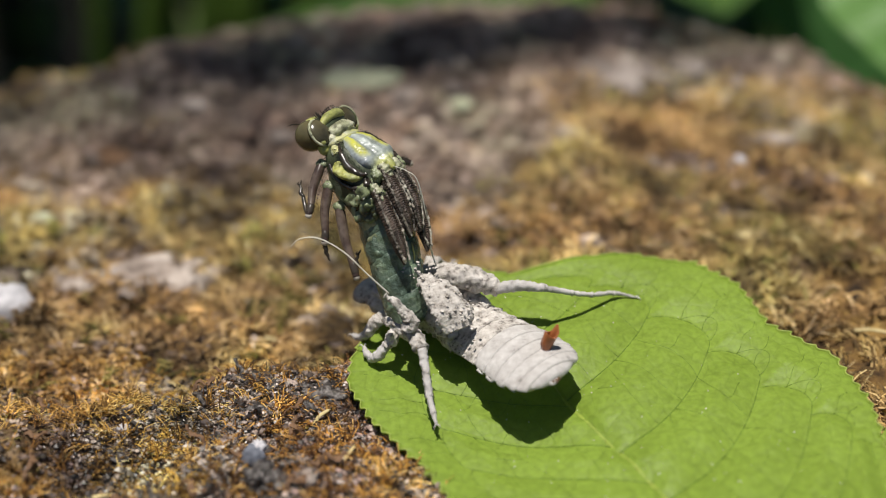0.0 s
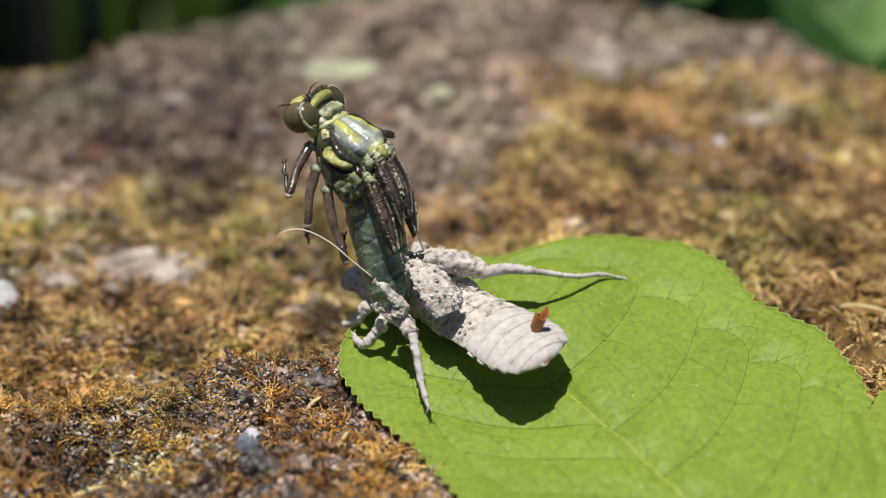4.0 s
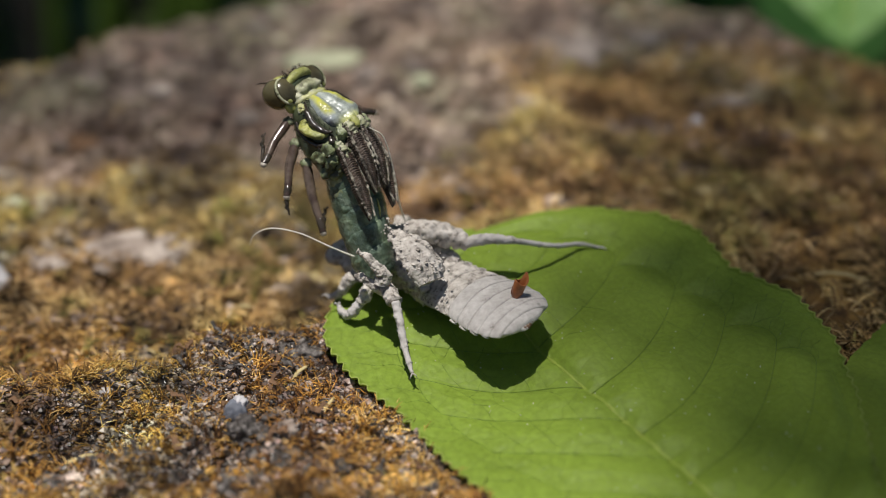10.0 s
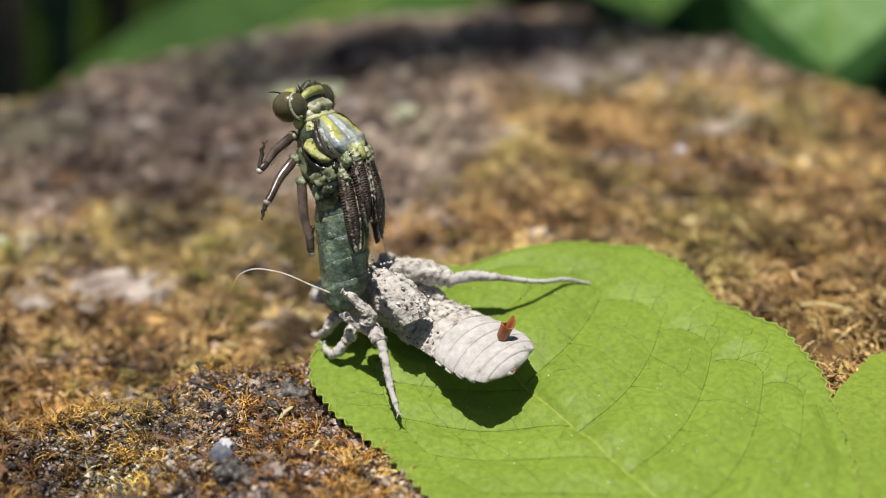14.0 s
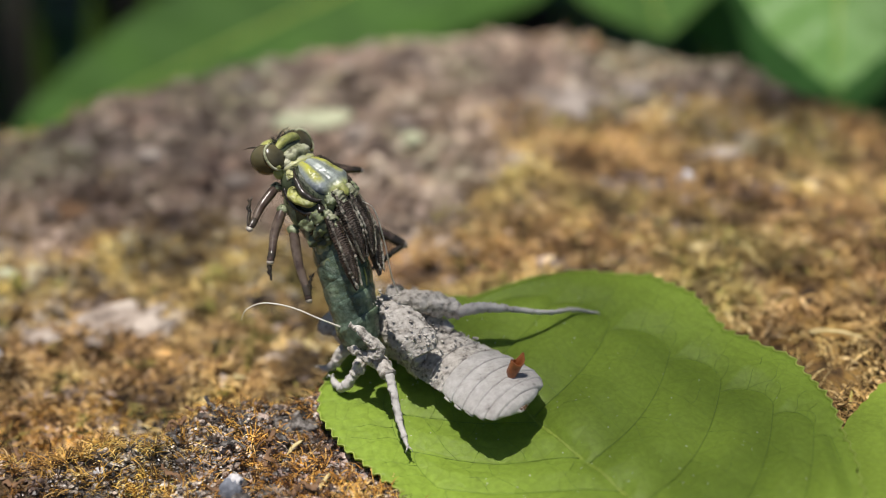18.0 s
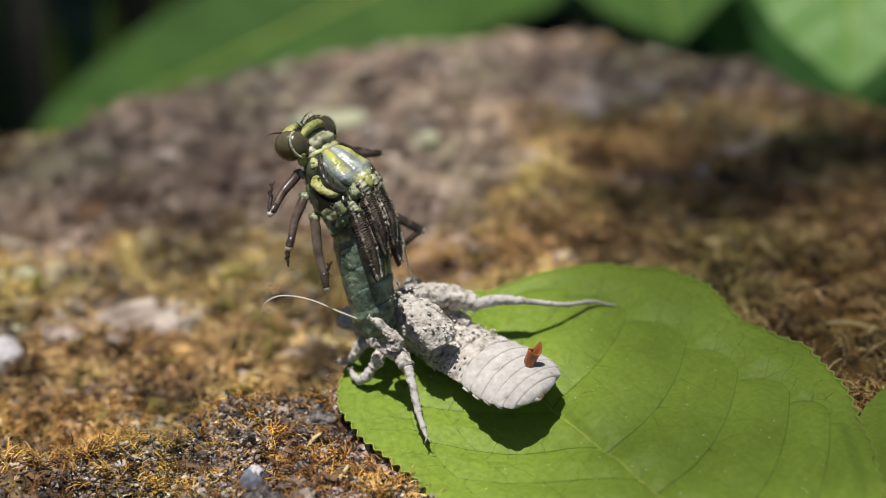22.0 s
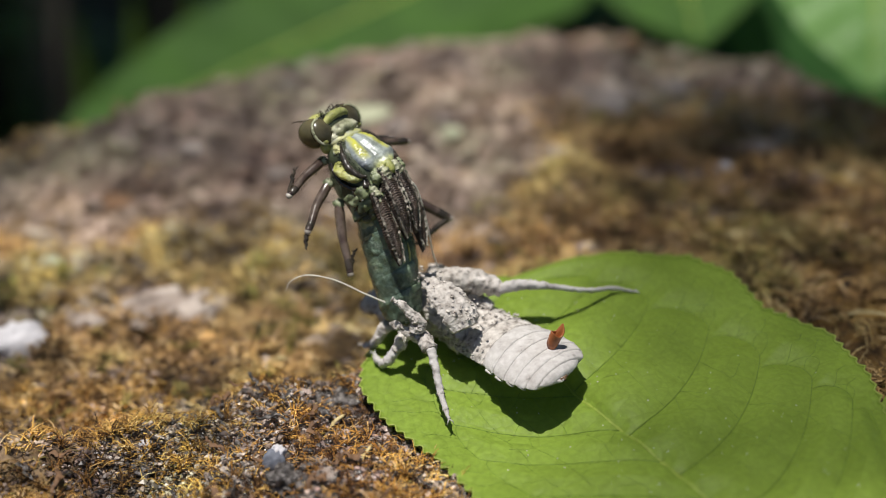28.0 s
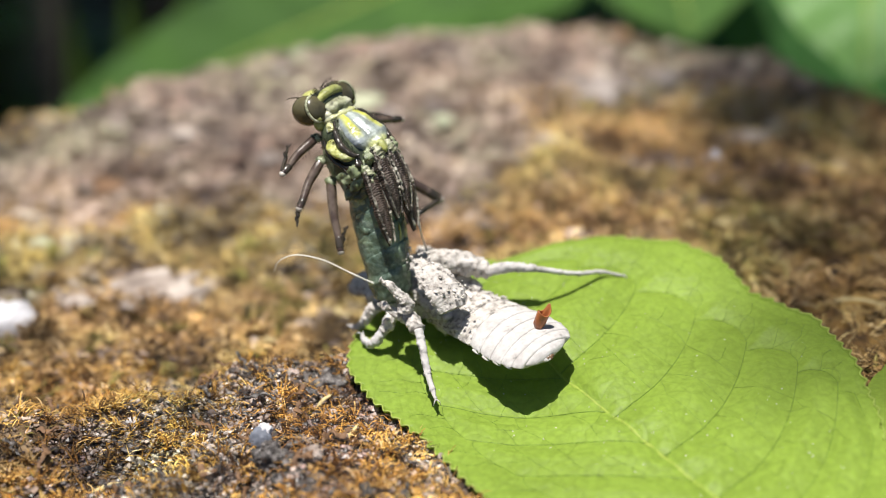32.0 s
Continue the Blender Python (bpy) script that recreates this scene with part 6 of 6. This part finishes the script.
        wind = rnd.uniform(0, 6.28)
        for q in range(strands):
            a = wind + rnd.normal(0, 1.1)
            reach = size * rnd.uniform(0.5, 1.3)
            rise = size * rnd.uniform(0.35, 0.95)
            fx, fy = x + rnd.normal(0, 0.35) * size * 0.5, y + rnd.normal(0, 0.35) * size * 0.5
            w = thick * rnd.uniform(0.7, 1.4)
            line = []
            for k in range(5):
                u = k / 4
                line.append((fx + math.cos(a + 0.5 * u) * reach * u, fy + math.sin(a + 0.5 * u) * reach * u, z0 + rise * math.sin(u * 2.1)))
            o = len(verts)
            for k, (px, py, pz) in enumerate(line):
                ww = w * (0.8, 1.0, 0.95, 0.7, 0.05)[k]
                sx, sy = -math.sin(a) * ww, math.cos(a) * ww
                verts += [(px + sx, py + sy, pz), (px - sx, py - sy, pz), (px, py, pz + ww * 1.2)]
            for k in range(4):
                b = o + 3 * k
                faces += [(b + i, b + (i + 1) % 3, b + 3 + (i + 1) % 3, b + 3 + i) for i in range(3)]
            for k in range(1, 4):
                px, py, pz = line[k]
                for side in (-1, 1):
                    e = a + side * rnd.uniform(0.5, 1.0)
                    ln = 3.6 * w * rnd.uniform(0.7, 1.3)
                    b = len(verts)
                    verts += [(px - math.sin(e) * w * 0.5, py + math.cos(e) * w * 0.5, pz + w * 0.4), (px + math.sin(e) * w * 0.5, py - math.cos(e) * w * 0.5, pz + w * 0.4),
                              (px, py, pz + w * 1.2), (px + math.cos(e) * ln, py + math.sin(e) * ln, pz + ln * 0.45)]
                    faces += [(b, b + 1, b + 3), (b + 1, b + 2, b + 3), (b + 2, b, b + 3)]
    ob = mesh_object(name, verts, faces, mat, None, "", False)
    return tagged(ob, label, "moss", kind="stuff")


NEAR = (-72, 14, -88, -8)
build_crumbs("left_crumbs", 5000, (-80, -26, -88, -8), 0.40, M_GRIT, "brown grit between moss strands", 25, -3, 3)
build_crumbs("near_crumbs", 24000, (-46, 14, -74, -16), 0.40, M_CRUMB, "dark crumbs of lichen crust and grit", 5, -3, 3)
build_crumbs("fine_crust", 26000, (-36, 10, -68, -22), 0.24, M_GLINT, "fine glossy grains of black crust", 55, -3, 0.1)
build_moss("near_moss", 9000, NEAR, 1.9, 0.055, M_MOSS, "golden brown strands of dry moss", 6, -0.25, 3, (0.1, 1.0))
build_moss("rusty_moss", 9000, (-44, 16, -76, -16), 1.9, 0.06, M_DARKMOSS, "dark rust-brown strands of moss among crust", 16, -3, 0.1, (0.1, 1.3))
build_moss("near_olive_moss", 4000, NEAR, 1.6, 0.055, M_MOSSGREEN, "olive strands of dry moss", 7, -0.6, 3, (0.1, 1.0))
build_tufts("golden_tufts", 330, (-58, 14, -70, -22), 1.9, M_MOSS, "golden brown cushions of moss on the rock", 41, -0.30, 3)
build_tufts("rusty_tufts", 280, (-46, 16, -70, -22), 1.7, M_DARKMOSS, "rust-brown cushions of moss among black crust", 42, -1.6, 0.15)
build_tufts("olive_tufts", 90, (-75, 12, -30, 10), 2.4, M_MOSSGREEN, "yellow-olive cushions of moss in the dip", 43, -0.5, 3, 12, 0.16)
build_tufts("dip_tufts", 300, (-85, 12, -32, 24), 2.3, M_FARMOSS, "golden cushions of moss in the dip", 44, -0.3, 3, 11, 0.17)
build_tufts("side_tufts", 520, (8, 80, -45, 40), 2.8, M_FARMOSS, "golden cushions of moss beyond the leaf", 45, -0.6, 3, 12, 0.13)
build_moss("left_moss", 14000, (-95, 22, -34, 24), 2.8, 0.17, M_FARMOSS, "golden brown carpet of dry moss", 8, -0.25, 3, (0.1, 1.0))
build_crumbs("left_grit", 4500, (-90, 22, -34, 40), 0.9, M_GRIT, "weathered grit on the rock", 9, -3, 0.3)
build_moss("right_moss", 20000, (4, 110, -48, 60), 3.2, 0.18, M_FARMOSS, "golden orange carpet of dry moss", 10, -0.45, 3, (0.2, 1.2))
build_moss("right_olive_moss", 5000, (-4, 110, -50, 60), 3.0, 0.18, M_MOSSGREEN, "olive strands of dry moss", 11, -0.3, 3, (0.2, 1.2))
build_crumbs("rock_grit", 7000, (-95, 70, 0, 110), 1.1, M_GRIT, "weathered grit on bare rock", 13, -3, 3)
build_moss("crest_moss", 2600, (-95, 95, 30, 112), 3.0, 0.24, M_FARMOSS, "dry moss along the crest of the rock", 14, 0.15, 3, (0.2, 1.2))


# ---- plants behind the boulder ----
def oval(length, width, blunt=0.35):
    return [(length * q, width * math.sin(math.pi * q ** (0.55 + blunt)) ** 0.75 + 0.2) for q in np.linspace(0, 1, 11)]


def plant_leaf(name, tip, direction, up, length, width, mat, label, curl=0.0, seed=0, stalk=20.0, fold=0.12):
    """A whole leaf on its stalk: tip, the way from tip to stalk, and its upper side, in world millimetres."""
    u = Vector(direction).normalized()
    n = Vector(up)
    n = (n - u * n.dot(u)).normalized()
    v = n.cross(u)
    m = Matrix.Translation(Vector(tip) * MM) @ Matrix((u, v, n)).transposed().to_4x4()
    ob = thing(name, m, label, "leaf")
    prof = oval(length, width)

    def lift(s, w):
        return curl * (s / length) * (1 - s / length) * length + fold * abs(w)

    blade = mesh_object("blade", *leaf_mesh(length, prof, prof, lift, 60, 14, length / 30, length / 110, 8, seed, 0.1), mat, ob)
    pts = [(s, 0, lift(s, 0) - 0.3) for s in np.linspace(2, length, 8)] + [(length + stalk * 0.5, 0, lift(length, 0) - stalk * 0.1), (length + stalk, 0, -stalk * 0.35)]
    mesh_object("midrib", *tube(pts, [0.2 + 0.12 * i for i in range(len(pts))], 8, 4), M_VEIN, ob)
    return ob


# leaf that shares the ground with the big leaf
plant_leaf("leaf", (59.0, -29.0, 3.5), (-0.08, -1, -0.05), (-0.1, -0.1, 1), 70, 17, M_LEAF, "fresh green leaf lying next to the larger leaf", 0.05, 1)
hanging_leaf = plant_leaf("leaf", (73.0, 92.0, -12.0), (0.12, 0.72, 0.68), (-0.15, -0.5, 0.85), 95, 24, M_HANGLEAF, "bright sunlit leaf hanging beyond the rock", 0.1, 2)
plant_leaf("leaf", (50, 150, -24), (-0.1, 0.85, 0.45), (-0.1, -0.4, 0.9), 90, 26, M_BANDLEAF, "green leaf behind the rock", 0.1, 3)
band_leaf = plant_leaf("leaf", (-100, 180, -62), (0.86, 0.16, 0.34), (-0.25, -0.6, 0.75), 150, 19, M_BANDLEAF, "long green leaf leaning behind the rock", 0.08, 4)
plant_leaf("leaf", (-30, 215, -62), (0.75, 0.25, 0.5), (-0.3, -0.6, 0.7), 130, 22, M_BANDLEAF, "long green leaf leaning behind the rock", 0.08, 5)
plant_leaf("leaf", (100, 190, -60), (-0.2, 0.5, 0.8), (-0.1, -0.7, 0.7), 110, 36, M_DARKLEAF, "leaf behind the rock, its shade put into a dark colour", 0.1, 6)


def build_undergrowth():
    rnd = random.Random(21)
    for i in range(44):
        x, y = rnd.uniform(-420, 420), rnd.uniform(330, 900)
        h = rnd.uniform(200, 430)
        herb = thing("herb", at(x, y, -449, 0, 0, rnd.uniform(0, 360)), "shaded green herb in the undergrowth", "herb", "undergrowth herbs")
        lean = rnd.uniform(-40, 40)
        mesh_object("stem", *tube([(0, 0, 0), (lean * 0.3, 0, h * 0.5), (lean, 5, h)], [3.2, 2.6, 1.2], 8, 4), M_STEM, herb)
        for k in range(rnd.randint(4, 7)):
            z = h * (0.35 + 0.65 * k / 7)
            a = k * 2.4 + rnd.uniform(-0.4, 0.4)
            ln, wd = rnd.uniform(70, 130), rnd.uniform(18, 34)
            prof = oval(ln, wd)
            mesh = leaf_mesh(ln, prof, prof, lambda s, w, ln=ln: -0.35 * s * s / ln + 0.15 * abs(w), 14, 4, 9, 1.0, 6, k, 0.4)
            m = Matrix.Translation((lean * z / h, 0, z)) @ Matrix.Rotation(a, 4, "Z") @ Matrix.Rotation(radians(rnd.uniform(-35, 20)), 4, "Y") @ Matrix.Translation((4, 0, 0))
            # two in three blades take the dark copy with shade in its colour
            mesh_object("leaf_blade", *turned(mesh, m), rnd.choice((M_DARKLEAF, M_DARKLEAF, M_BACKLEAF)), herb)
    for i, (x, y, r) in enumerate(((-150, 620, 16), (-104, 560, 9), (-300, 800, 30), (60, 900, 26), (240, 760, 22), (-30, 1050, 30))):
        t = thing("sapling", at(x, y, -449), "thin dark sapling standing in the shade", "sapling", "saplings")
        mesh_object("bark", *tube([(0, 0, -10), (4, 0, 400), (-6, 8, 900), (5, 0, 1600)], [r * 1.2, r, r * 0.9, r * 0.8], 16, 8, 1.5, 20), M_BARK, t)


build_undergrowth()


def build_stalks():
    """Thin stems with a few sunlit leaves close behind the rock."""
    rnd = random.Random(77)
    for i, (x, y, r) in enumerate(((-170, 360, 3.2), (-150, 420, 2.2), (-128, 350, 4.2), (-112, 440, 2.4), (-92, 400, 3.0), (-200, 430, 4.0), (-70, 460, 2.4))):
        t = thing("stalk", at(x, y, -449), "thin dark plant stem behind the rock", "plant stem", "thin stems")
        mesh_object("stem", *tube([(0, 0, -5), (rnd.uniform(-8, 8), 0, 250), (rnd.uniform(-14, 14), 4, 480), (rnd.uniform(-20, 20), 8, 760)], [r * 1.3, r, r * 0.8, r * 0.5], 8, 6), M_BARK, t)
        for k in range(3):
            z, ln, wd = rnd.uniform(370, 560), rnd.uniform(26, 48), rnd.uniform(8, 15)
            prof = oval(ln, wd)
            mesh = leaf_mesh(ln, prof, prof, lambda s, w, ln=ln: -0.3 * s * s / ln + 0.12 * abs(w), 14, 4, 6, 0.6, 6, k, 0.3)
            m = Matrix.Translation((0, 0, z)) @ Matrix.Rotation(rnd.uniform(0, 6.28), 4, "Z") @ Matrix.Rotation(radians(rnd.uniform(-30, 30)), 4, "Y")
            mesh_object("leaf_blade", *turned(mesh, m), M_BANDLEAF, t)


build_stalks()


def build_grass():
    """Sunlit blades of grass standing close behind the rock."""
    rnd = random.Random(14)
    for x, y, h, w in ((-95, 240, 404, 3.6), (-88, 232, 412, 5.0), (-84, 246, 398, 3.0), (-72, 236, 410, 4.2), (-66, 228, 414, 5.5), (-60, 240, 405, 4.0), (-55, 232, 411, 5.2),
                       (-49, 246, 406, 4.4), (-42, 236, 413, 5.0), (-34, 244, 408, 4.6), (-27, 232, 414, 5.4), (-19, 240, 410, 4.8), (-12, 236, 414, 4.2)):
        lean, sway = rnd.uniform(-9, 9), rnd.uniform(-5, 5)
        g = thing("grass_blade", at(x, y, -449), "sunlit blade of grass behind the rock", "grass blade", "grass blades")
        rings = []
        for k in range(15):
            u = k / 14
            c = np.array((lean * u * u, sway * u, h * u))
            ww = w * (0.75 + 0.5 * u) * (1 - max(0.0, (u - 0.86) / 0.14) ** 2 * 0.96)
            rings.append([c + (-ww, 0.9, 0), c + (0, -0.5, 0), c + (ww, 0.9, 0), c + (0, 0.1, 0)])
        mesh_object("blade", *rings_mesh(rings), M_BLADE, g)


build_grass()


# ---- unseen crowns and twigs, added for the shade they cast ----
def leaf_quads(rnd, count, centre, spread, size):
    """Loose leaves of a crown: each a small bent diamond."""
    verts, faces = [], []
    for i in range(count):
        c = np.array(centre) + rnd.uniform(-1.7, 1.7, 3) * spread
        u = rnd.normal(0, 1, 3)
        u[2] *= 0.4
        u /= np.linalg.norm(u)
        v = np.cross(u, rnd.normal(0, 0.5, 3) + (0, 0, 1))
        v /= np.linalg.norm(v)
        n = np.cross(u, v)
        s = size * rnd.uniform(0.6, 1.3)
        o = len(verts)
        verts += [c - u * s, c + v * s * 0.42 - u * s * 0.2 + n * s * 0.08, c + v * s * 0.3 + u * s * 0.45, c + u * s - n * s * 0.1, c - v * s * 0.3 + u * s * 0.45, c - v * s * 0.42 - u * s * 0.2 + n * s * 0.08]
        faces += [(o, o + 1, o + 2, o + 3), (o, o + 3, o + 4, o + 5)]
    return verts, faces


def build_shade_trees():
    # Trees added to shade the undergrowth; their crowns stay out of view.
    rnd = np.random.RandomState(31)
    for i, (x, y) in enumerate(((-800, 760), (-50, 720), (700, 760), (-450, 1650), (350, 1700))):
        t = thing("tree", at(x, y + 250, -449), "leafy tree added to shade the undergrowth, its crown out of view", "tree", "shade trees")
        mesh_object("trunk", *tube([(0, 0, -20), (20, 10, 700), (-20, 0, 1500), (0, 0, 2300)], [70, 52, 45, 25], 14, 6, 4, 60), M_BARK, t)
        for k in range(5):
            a = k * 1.26 + i
            mesh_object("limb", *tube([(0, 0, 1300 + 120 * k), (180 * math.cos(a), 180 * math.sin(a), 1550 + 110 * k), (420 * math.cos(a), 420 * math.sin(a), 1700 + 100 * k)], [24, 16, 6], 8, 5), M_BARK, t)
        mesh_object("crown", *leaf_quads(rnd, 1500, (0, -95, 1900), (330, 300, 200), 85), M_BACKLEAF, t)


build_shade_trees()


def shade_branch(x, y, spread, seed):
    """An unseen twig, added high over the rock to cast shade; its leaves' shade falls about the world place (x, y) when
    it hangs at rest.
    """
    o = Vector((x, y, 5.0)) + SUN_DIR * 2200
    rnd = random.Random(seed)
    b = thing("shade_twig", Matrix.Translation(o * MM), "unseen leafy twig added high over the rock to cast shade", "twig", "overhanging twigs")
    mesh_object("twig", *tube([(0, 0, 0), (50, 2, 8), (140, 10, 25), (330, 60, 70), (620, 420, 180), (860, 1150, 300), (900, 1500, 320)], [1.0, 1.2, 1.6, 3, 8, 14, 18], 8, 6), M_STEM, b)
    for k, (dx, dy, ln, wd, a) in enumerate(spread):
        prof = oval(ln, wd)
        mesh = leaf_mesh(ln, prof, prof, lambda s, w, ln=ln: -0.10 * s * s / ln + 0.1 * abs(w), 26, 7, 5, 0.8, 7, k, 0.3)
        m = Matrix.Translation((dx, dy, rnd.uniform(-8, 8))) @ Matrix.Rotation(radians(a), 4, "Z") @ Matrix.Rotation(radians(rnd.uniform(-12, 12)), 4, "X") @ Matrix.Translation((-ln / 2, 0, 0))
        mesh_object("leaf_blade", *turned(mesh, m), M_BACKLEAF, b)
    return b


leaf_shade = shade_branch(0, 0, [(0.62 * a + 0.78 * c, -0.78 * a + 0.62 * c, 14, 3.5, -50 + 3 * a - 4 * c) for a in (-25, -15, -5, 5, 15, 25) for c in (-11, 0, 11)], 3)
rock_shade = shade_branch(0, 0, [(0, 0, 58, 15, 20), (30, 14, 46, 12, -15), (-30, -10, 46, 11, 40)], 5)
# a loose twig of small leaves: thin shade
thin_shade = shade_branch(0, 0, [(-42 + 16 * i + 6 * (j % 2), -60 + 16 * j, 20, 5.5, 35 * i + 50 * j) for i in range(6) for j in range(9)], 7)


# one more added twig, out of view, to keep the rock's left back darker
side_shade = shade_branch(-62, 62, [(-40 + 17 * i + 6 * (j % 2), -34 + 17 * j, 20, 4.4, 40 * i + 65 * j) for i in range(5) for j in range(5)], 9)


def build_tall_tree():
    """An unseen tree, added to bear the twigs that cast shade on the rock."""
    t = thing("tree", at(560, 1610, -449), "unseen tall leafy tree added to bear the shade twigs", "tree")
    mesh_object("trunk", *tube([(0, 0, -20), (10, 10, 900), (-10, 0, 2000), (0, 0, 3100)], [95, 80, 70, 60], 16, 6, 5, 60), M_BARK, t)
    rnd = np.random.RandomState(8)
    mesh_object("crown", *leaf_quads(rnd, 1500, (60, 60, 2900), (400, 340, 200), 80), M_BACKLEAF, t)


build_tall_tree()


# ---- movement ----
LEAF_SHADE = [(0, 96, -30, 0), (8.6, 110, -40, 4), (9.3, 76, -46, 2), (10.0, 34, -46, 0), (11.0, 36, -48, 3), (12.0, 36, -48, 0), (12.7, 66, -44, 4), (14.0, 130, -40, 6),
              (17.0, 110, -44, 3), (18.0, 21, -36, 0), (18.6, 20, -36, 2), (19.4, 18, -37, -2), (20.0, 18, -38, 0), (20.7, 40, -44, 3), (22.0, 120, -50, 5), (32.0, 130, -50, 6)]
THIN_SHADE = [(0, 230, 40, 0), (8.4, 210, 10, 0), (9.5, 100, 6, 0), (10.0, 72, 2, 2), (11.0, 86, 4, 0), (12.0, 108, 6, 0), (12.8, 150, 10, 2), (14.0, 220, 20, 0), (16.5, 200, 20, 0), (18.4, 112, 40, 0), (19.2, 92, 34, 0), (20.0, 86, 26, 3), (21.0, 72, 14, 0),
              (22.2, 60, 6, -3), (22.7, 44, 10, 0), (23.1, 44, 10, 2), (23.8, 60, 8, 4), (25.5, 52, 6, 3), (27.5, 58, 6, 0), (29.0, 67, 10, 3), (30.3, 72, 14, 0), (31.2, 76, 20, 3), (32.0, 80, 20, 0)]
SIDE_SHADE = [(0, -62, 62, 0), (12, -64, 60, 2), (23.2, -62, 62, 0), (24.2, -70, 118, 3), (25.5, -70, 116, 0), (27.5, -62, 78, 2), (30.5, -62, 74, 0), (31.2, -64, 96, 2), (32.0, -68, 122, 0)]
ROCK_SHADE = [(0, -6, 66, 0), (1.2, -10, 72, 4), (2.5, -4, 80, 6), (4.0, 60, 110, 6), (6.0, 130, 50, 6), (8.4, 116, 0, 5), (9.2, 96, -8, 3), (11.0, 104, -8, 0), (13.0, 100, -8, 0), (13.6, 60, 70, 0), (14.2, 6, 74, -4), (15.5, 0, 72, -4),
              (16.6, 60, 110, 0), (18.5, 92, 52, 0), (20.0, 84, 36, 0), (21.5, 80, 34, 2), (23.0, 66, 44, 0), (24.0, 64, 46, 0), (25.5, 60, 48, 2), (28.0, 70, 50, 0), (30.0, 68, 56, 3), (32.0, 80, 64, 4)]


def swing(leg, rest, rows):
    """Rows for a leg: it turns at the hip from its built direction to each given one."""
    r = Vector(rest).normalized()
    out = []
    for t, d in rows:
        q = r.rotation_difference(Vector(d).normalized())
        out.append((t, Matrix.Translation(leg.location) @ q.to_matrix().to_4x4()))
    return out


def motions():
    walk(dragonfly, BODY_ROWS)
    # shade in the wind: where the middle of each twig's shadow falls
    base = (Vector((0, 0, 5.0)) + SUN_DIR * 2200) * MM
    for twig, rows in ((leaf_shade, LEAF_SHADE), (rock_shade, ROCK_SHADE), (thin_shade, THIN_SHADE), (side_shade, SIDE_SHADE)):
        walk(twig, [(t, Matrix.Translation(base + Vector((x, y, 0)) * MM) @ pose(0, 0, 0, 0, 0, a)) for t, x, y, a in rows])
    home = band_leaf.matrix_world.copy()
    walk(band_leaf, [(t, Matrix.Translation(Vector((0, 0, dz)) * MM) @ home) for t, dz in ((0, -26), (11, -26), (15, -4), (18, 0), (32, 0))])
    walk(skin_abdomen, [(t, Matrix.Translation(WAIST * MM) @ pose(0, 0, 0, 0, a, 0)) for t, a in TAIL_SAG])
    hinge = SKIN_AT @ Matrix.Translation(WAIST * MM)
    root = SKIN_AT.inverted() @ at(-5.4, -33, 9.3)
    walk(air_thread, [(t, root @ pose(0, 0, 0, 0, -a, 0) @ root.inverted()) for t, a in ((0, -5), (5, 0), (7, 8), (9, 14), (11, 14), (19, 14), (28, 12), (32, 12))])
    home = bud.matrix_world.copy()
    walk(bud, [(t, hinge @ pose(0, 0, 0, 0, a, 0) @ hinge.inverted() @ home) for t, a in TAIL_SAG])
    walk(fly_legs["L1"], swing(fly_legs["L1"], (-5.8, 1.0, -2.2), [(0, (-4.2, 1.4, -4.2)), (4.5, (-5.0, 1.4, -3.2)), (9, (-5.3, 1.2, -3.0)), (13, (-5.4, 1.2, -2.4)), (18, (-5.6, 1.0, -2.6)), (28, (-5.8, 1.0, -1.6)), (32, (-5.8, 1.0, -1.8))]))
    walk(fly_legs["L2"], swing(fly_legs["L2"], (-5.1, 1.2, -3.6), [(0, (-3.0, 1.6, -5.0)), (4.5, (-3.6, 1.4, -4.4)), (9, (-3.6, 1.4, -4.8)), (13, (-5.2, 1.2, -3.4)), (18, (-4.4, 1.2, -4.4)), (28, (-5.0, 1.2, -3.6)), (32, (-5.0, 1.2, -3.6))]))
    walk(fly_legs["L3"], swing(fly_legs["L3"], (-3.3, 0.3, -7.4), [(0, (-2.2, 0.8, -7.4)), (4.5, (-1.8, 0.8, -7.6)), (9, (-2.4, 0.8, -7.2)), (13, (-1.2, 0.6, -7.8)), (18, (-2.6, 0.4, -7.4)), (28, (-3.0, 0.3, -7.4)), (32, (-3.0, 0.3, -7.4))]))
    walk(fly_legs["R1"], swing(fly_legs["R1"], (5.3, -1.0, -2.8), [(0, (3.6, -1.4, -4.2)), (9, (4.6, -1.2, -3.6)), (14, (4.0, 0.6, -4.4)), (18, (5.3, -1.0, -3.2)), (28, (5.3, -1.0, -2.8)), (32, (5.3, -1.0, -2.8))]))
    walk(fly_legs["R3"], swing(fly_legs["R3"], (4.7, -1.2, -7.6), [(0, (0.6, 2.4, -8.0)), (9, (0.6, 2.4, -8.0)), (14, (1.0, 1.6, -8.0)), (17.5, (4.4, -1.0, -7.2)), (28, (4.7, -1.2, -7.4)), (32, (4.5, -1.0, -7.4))]))


motions()
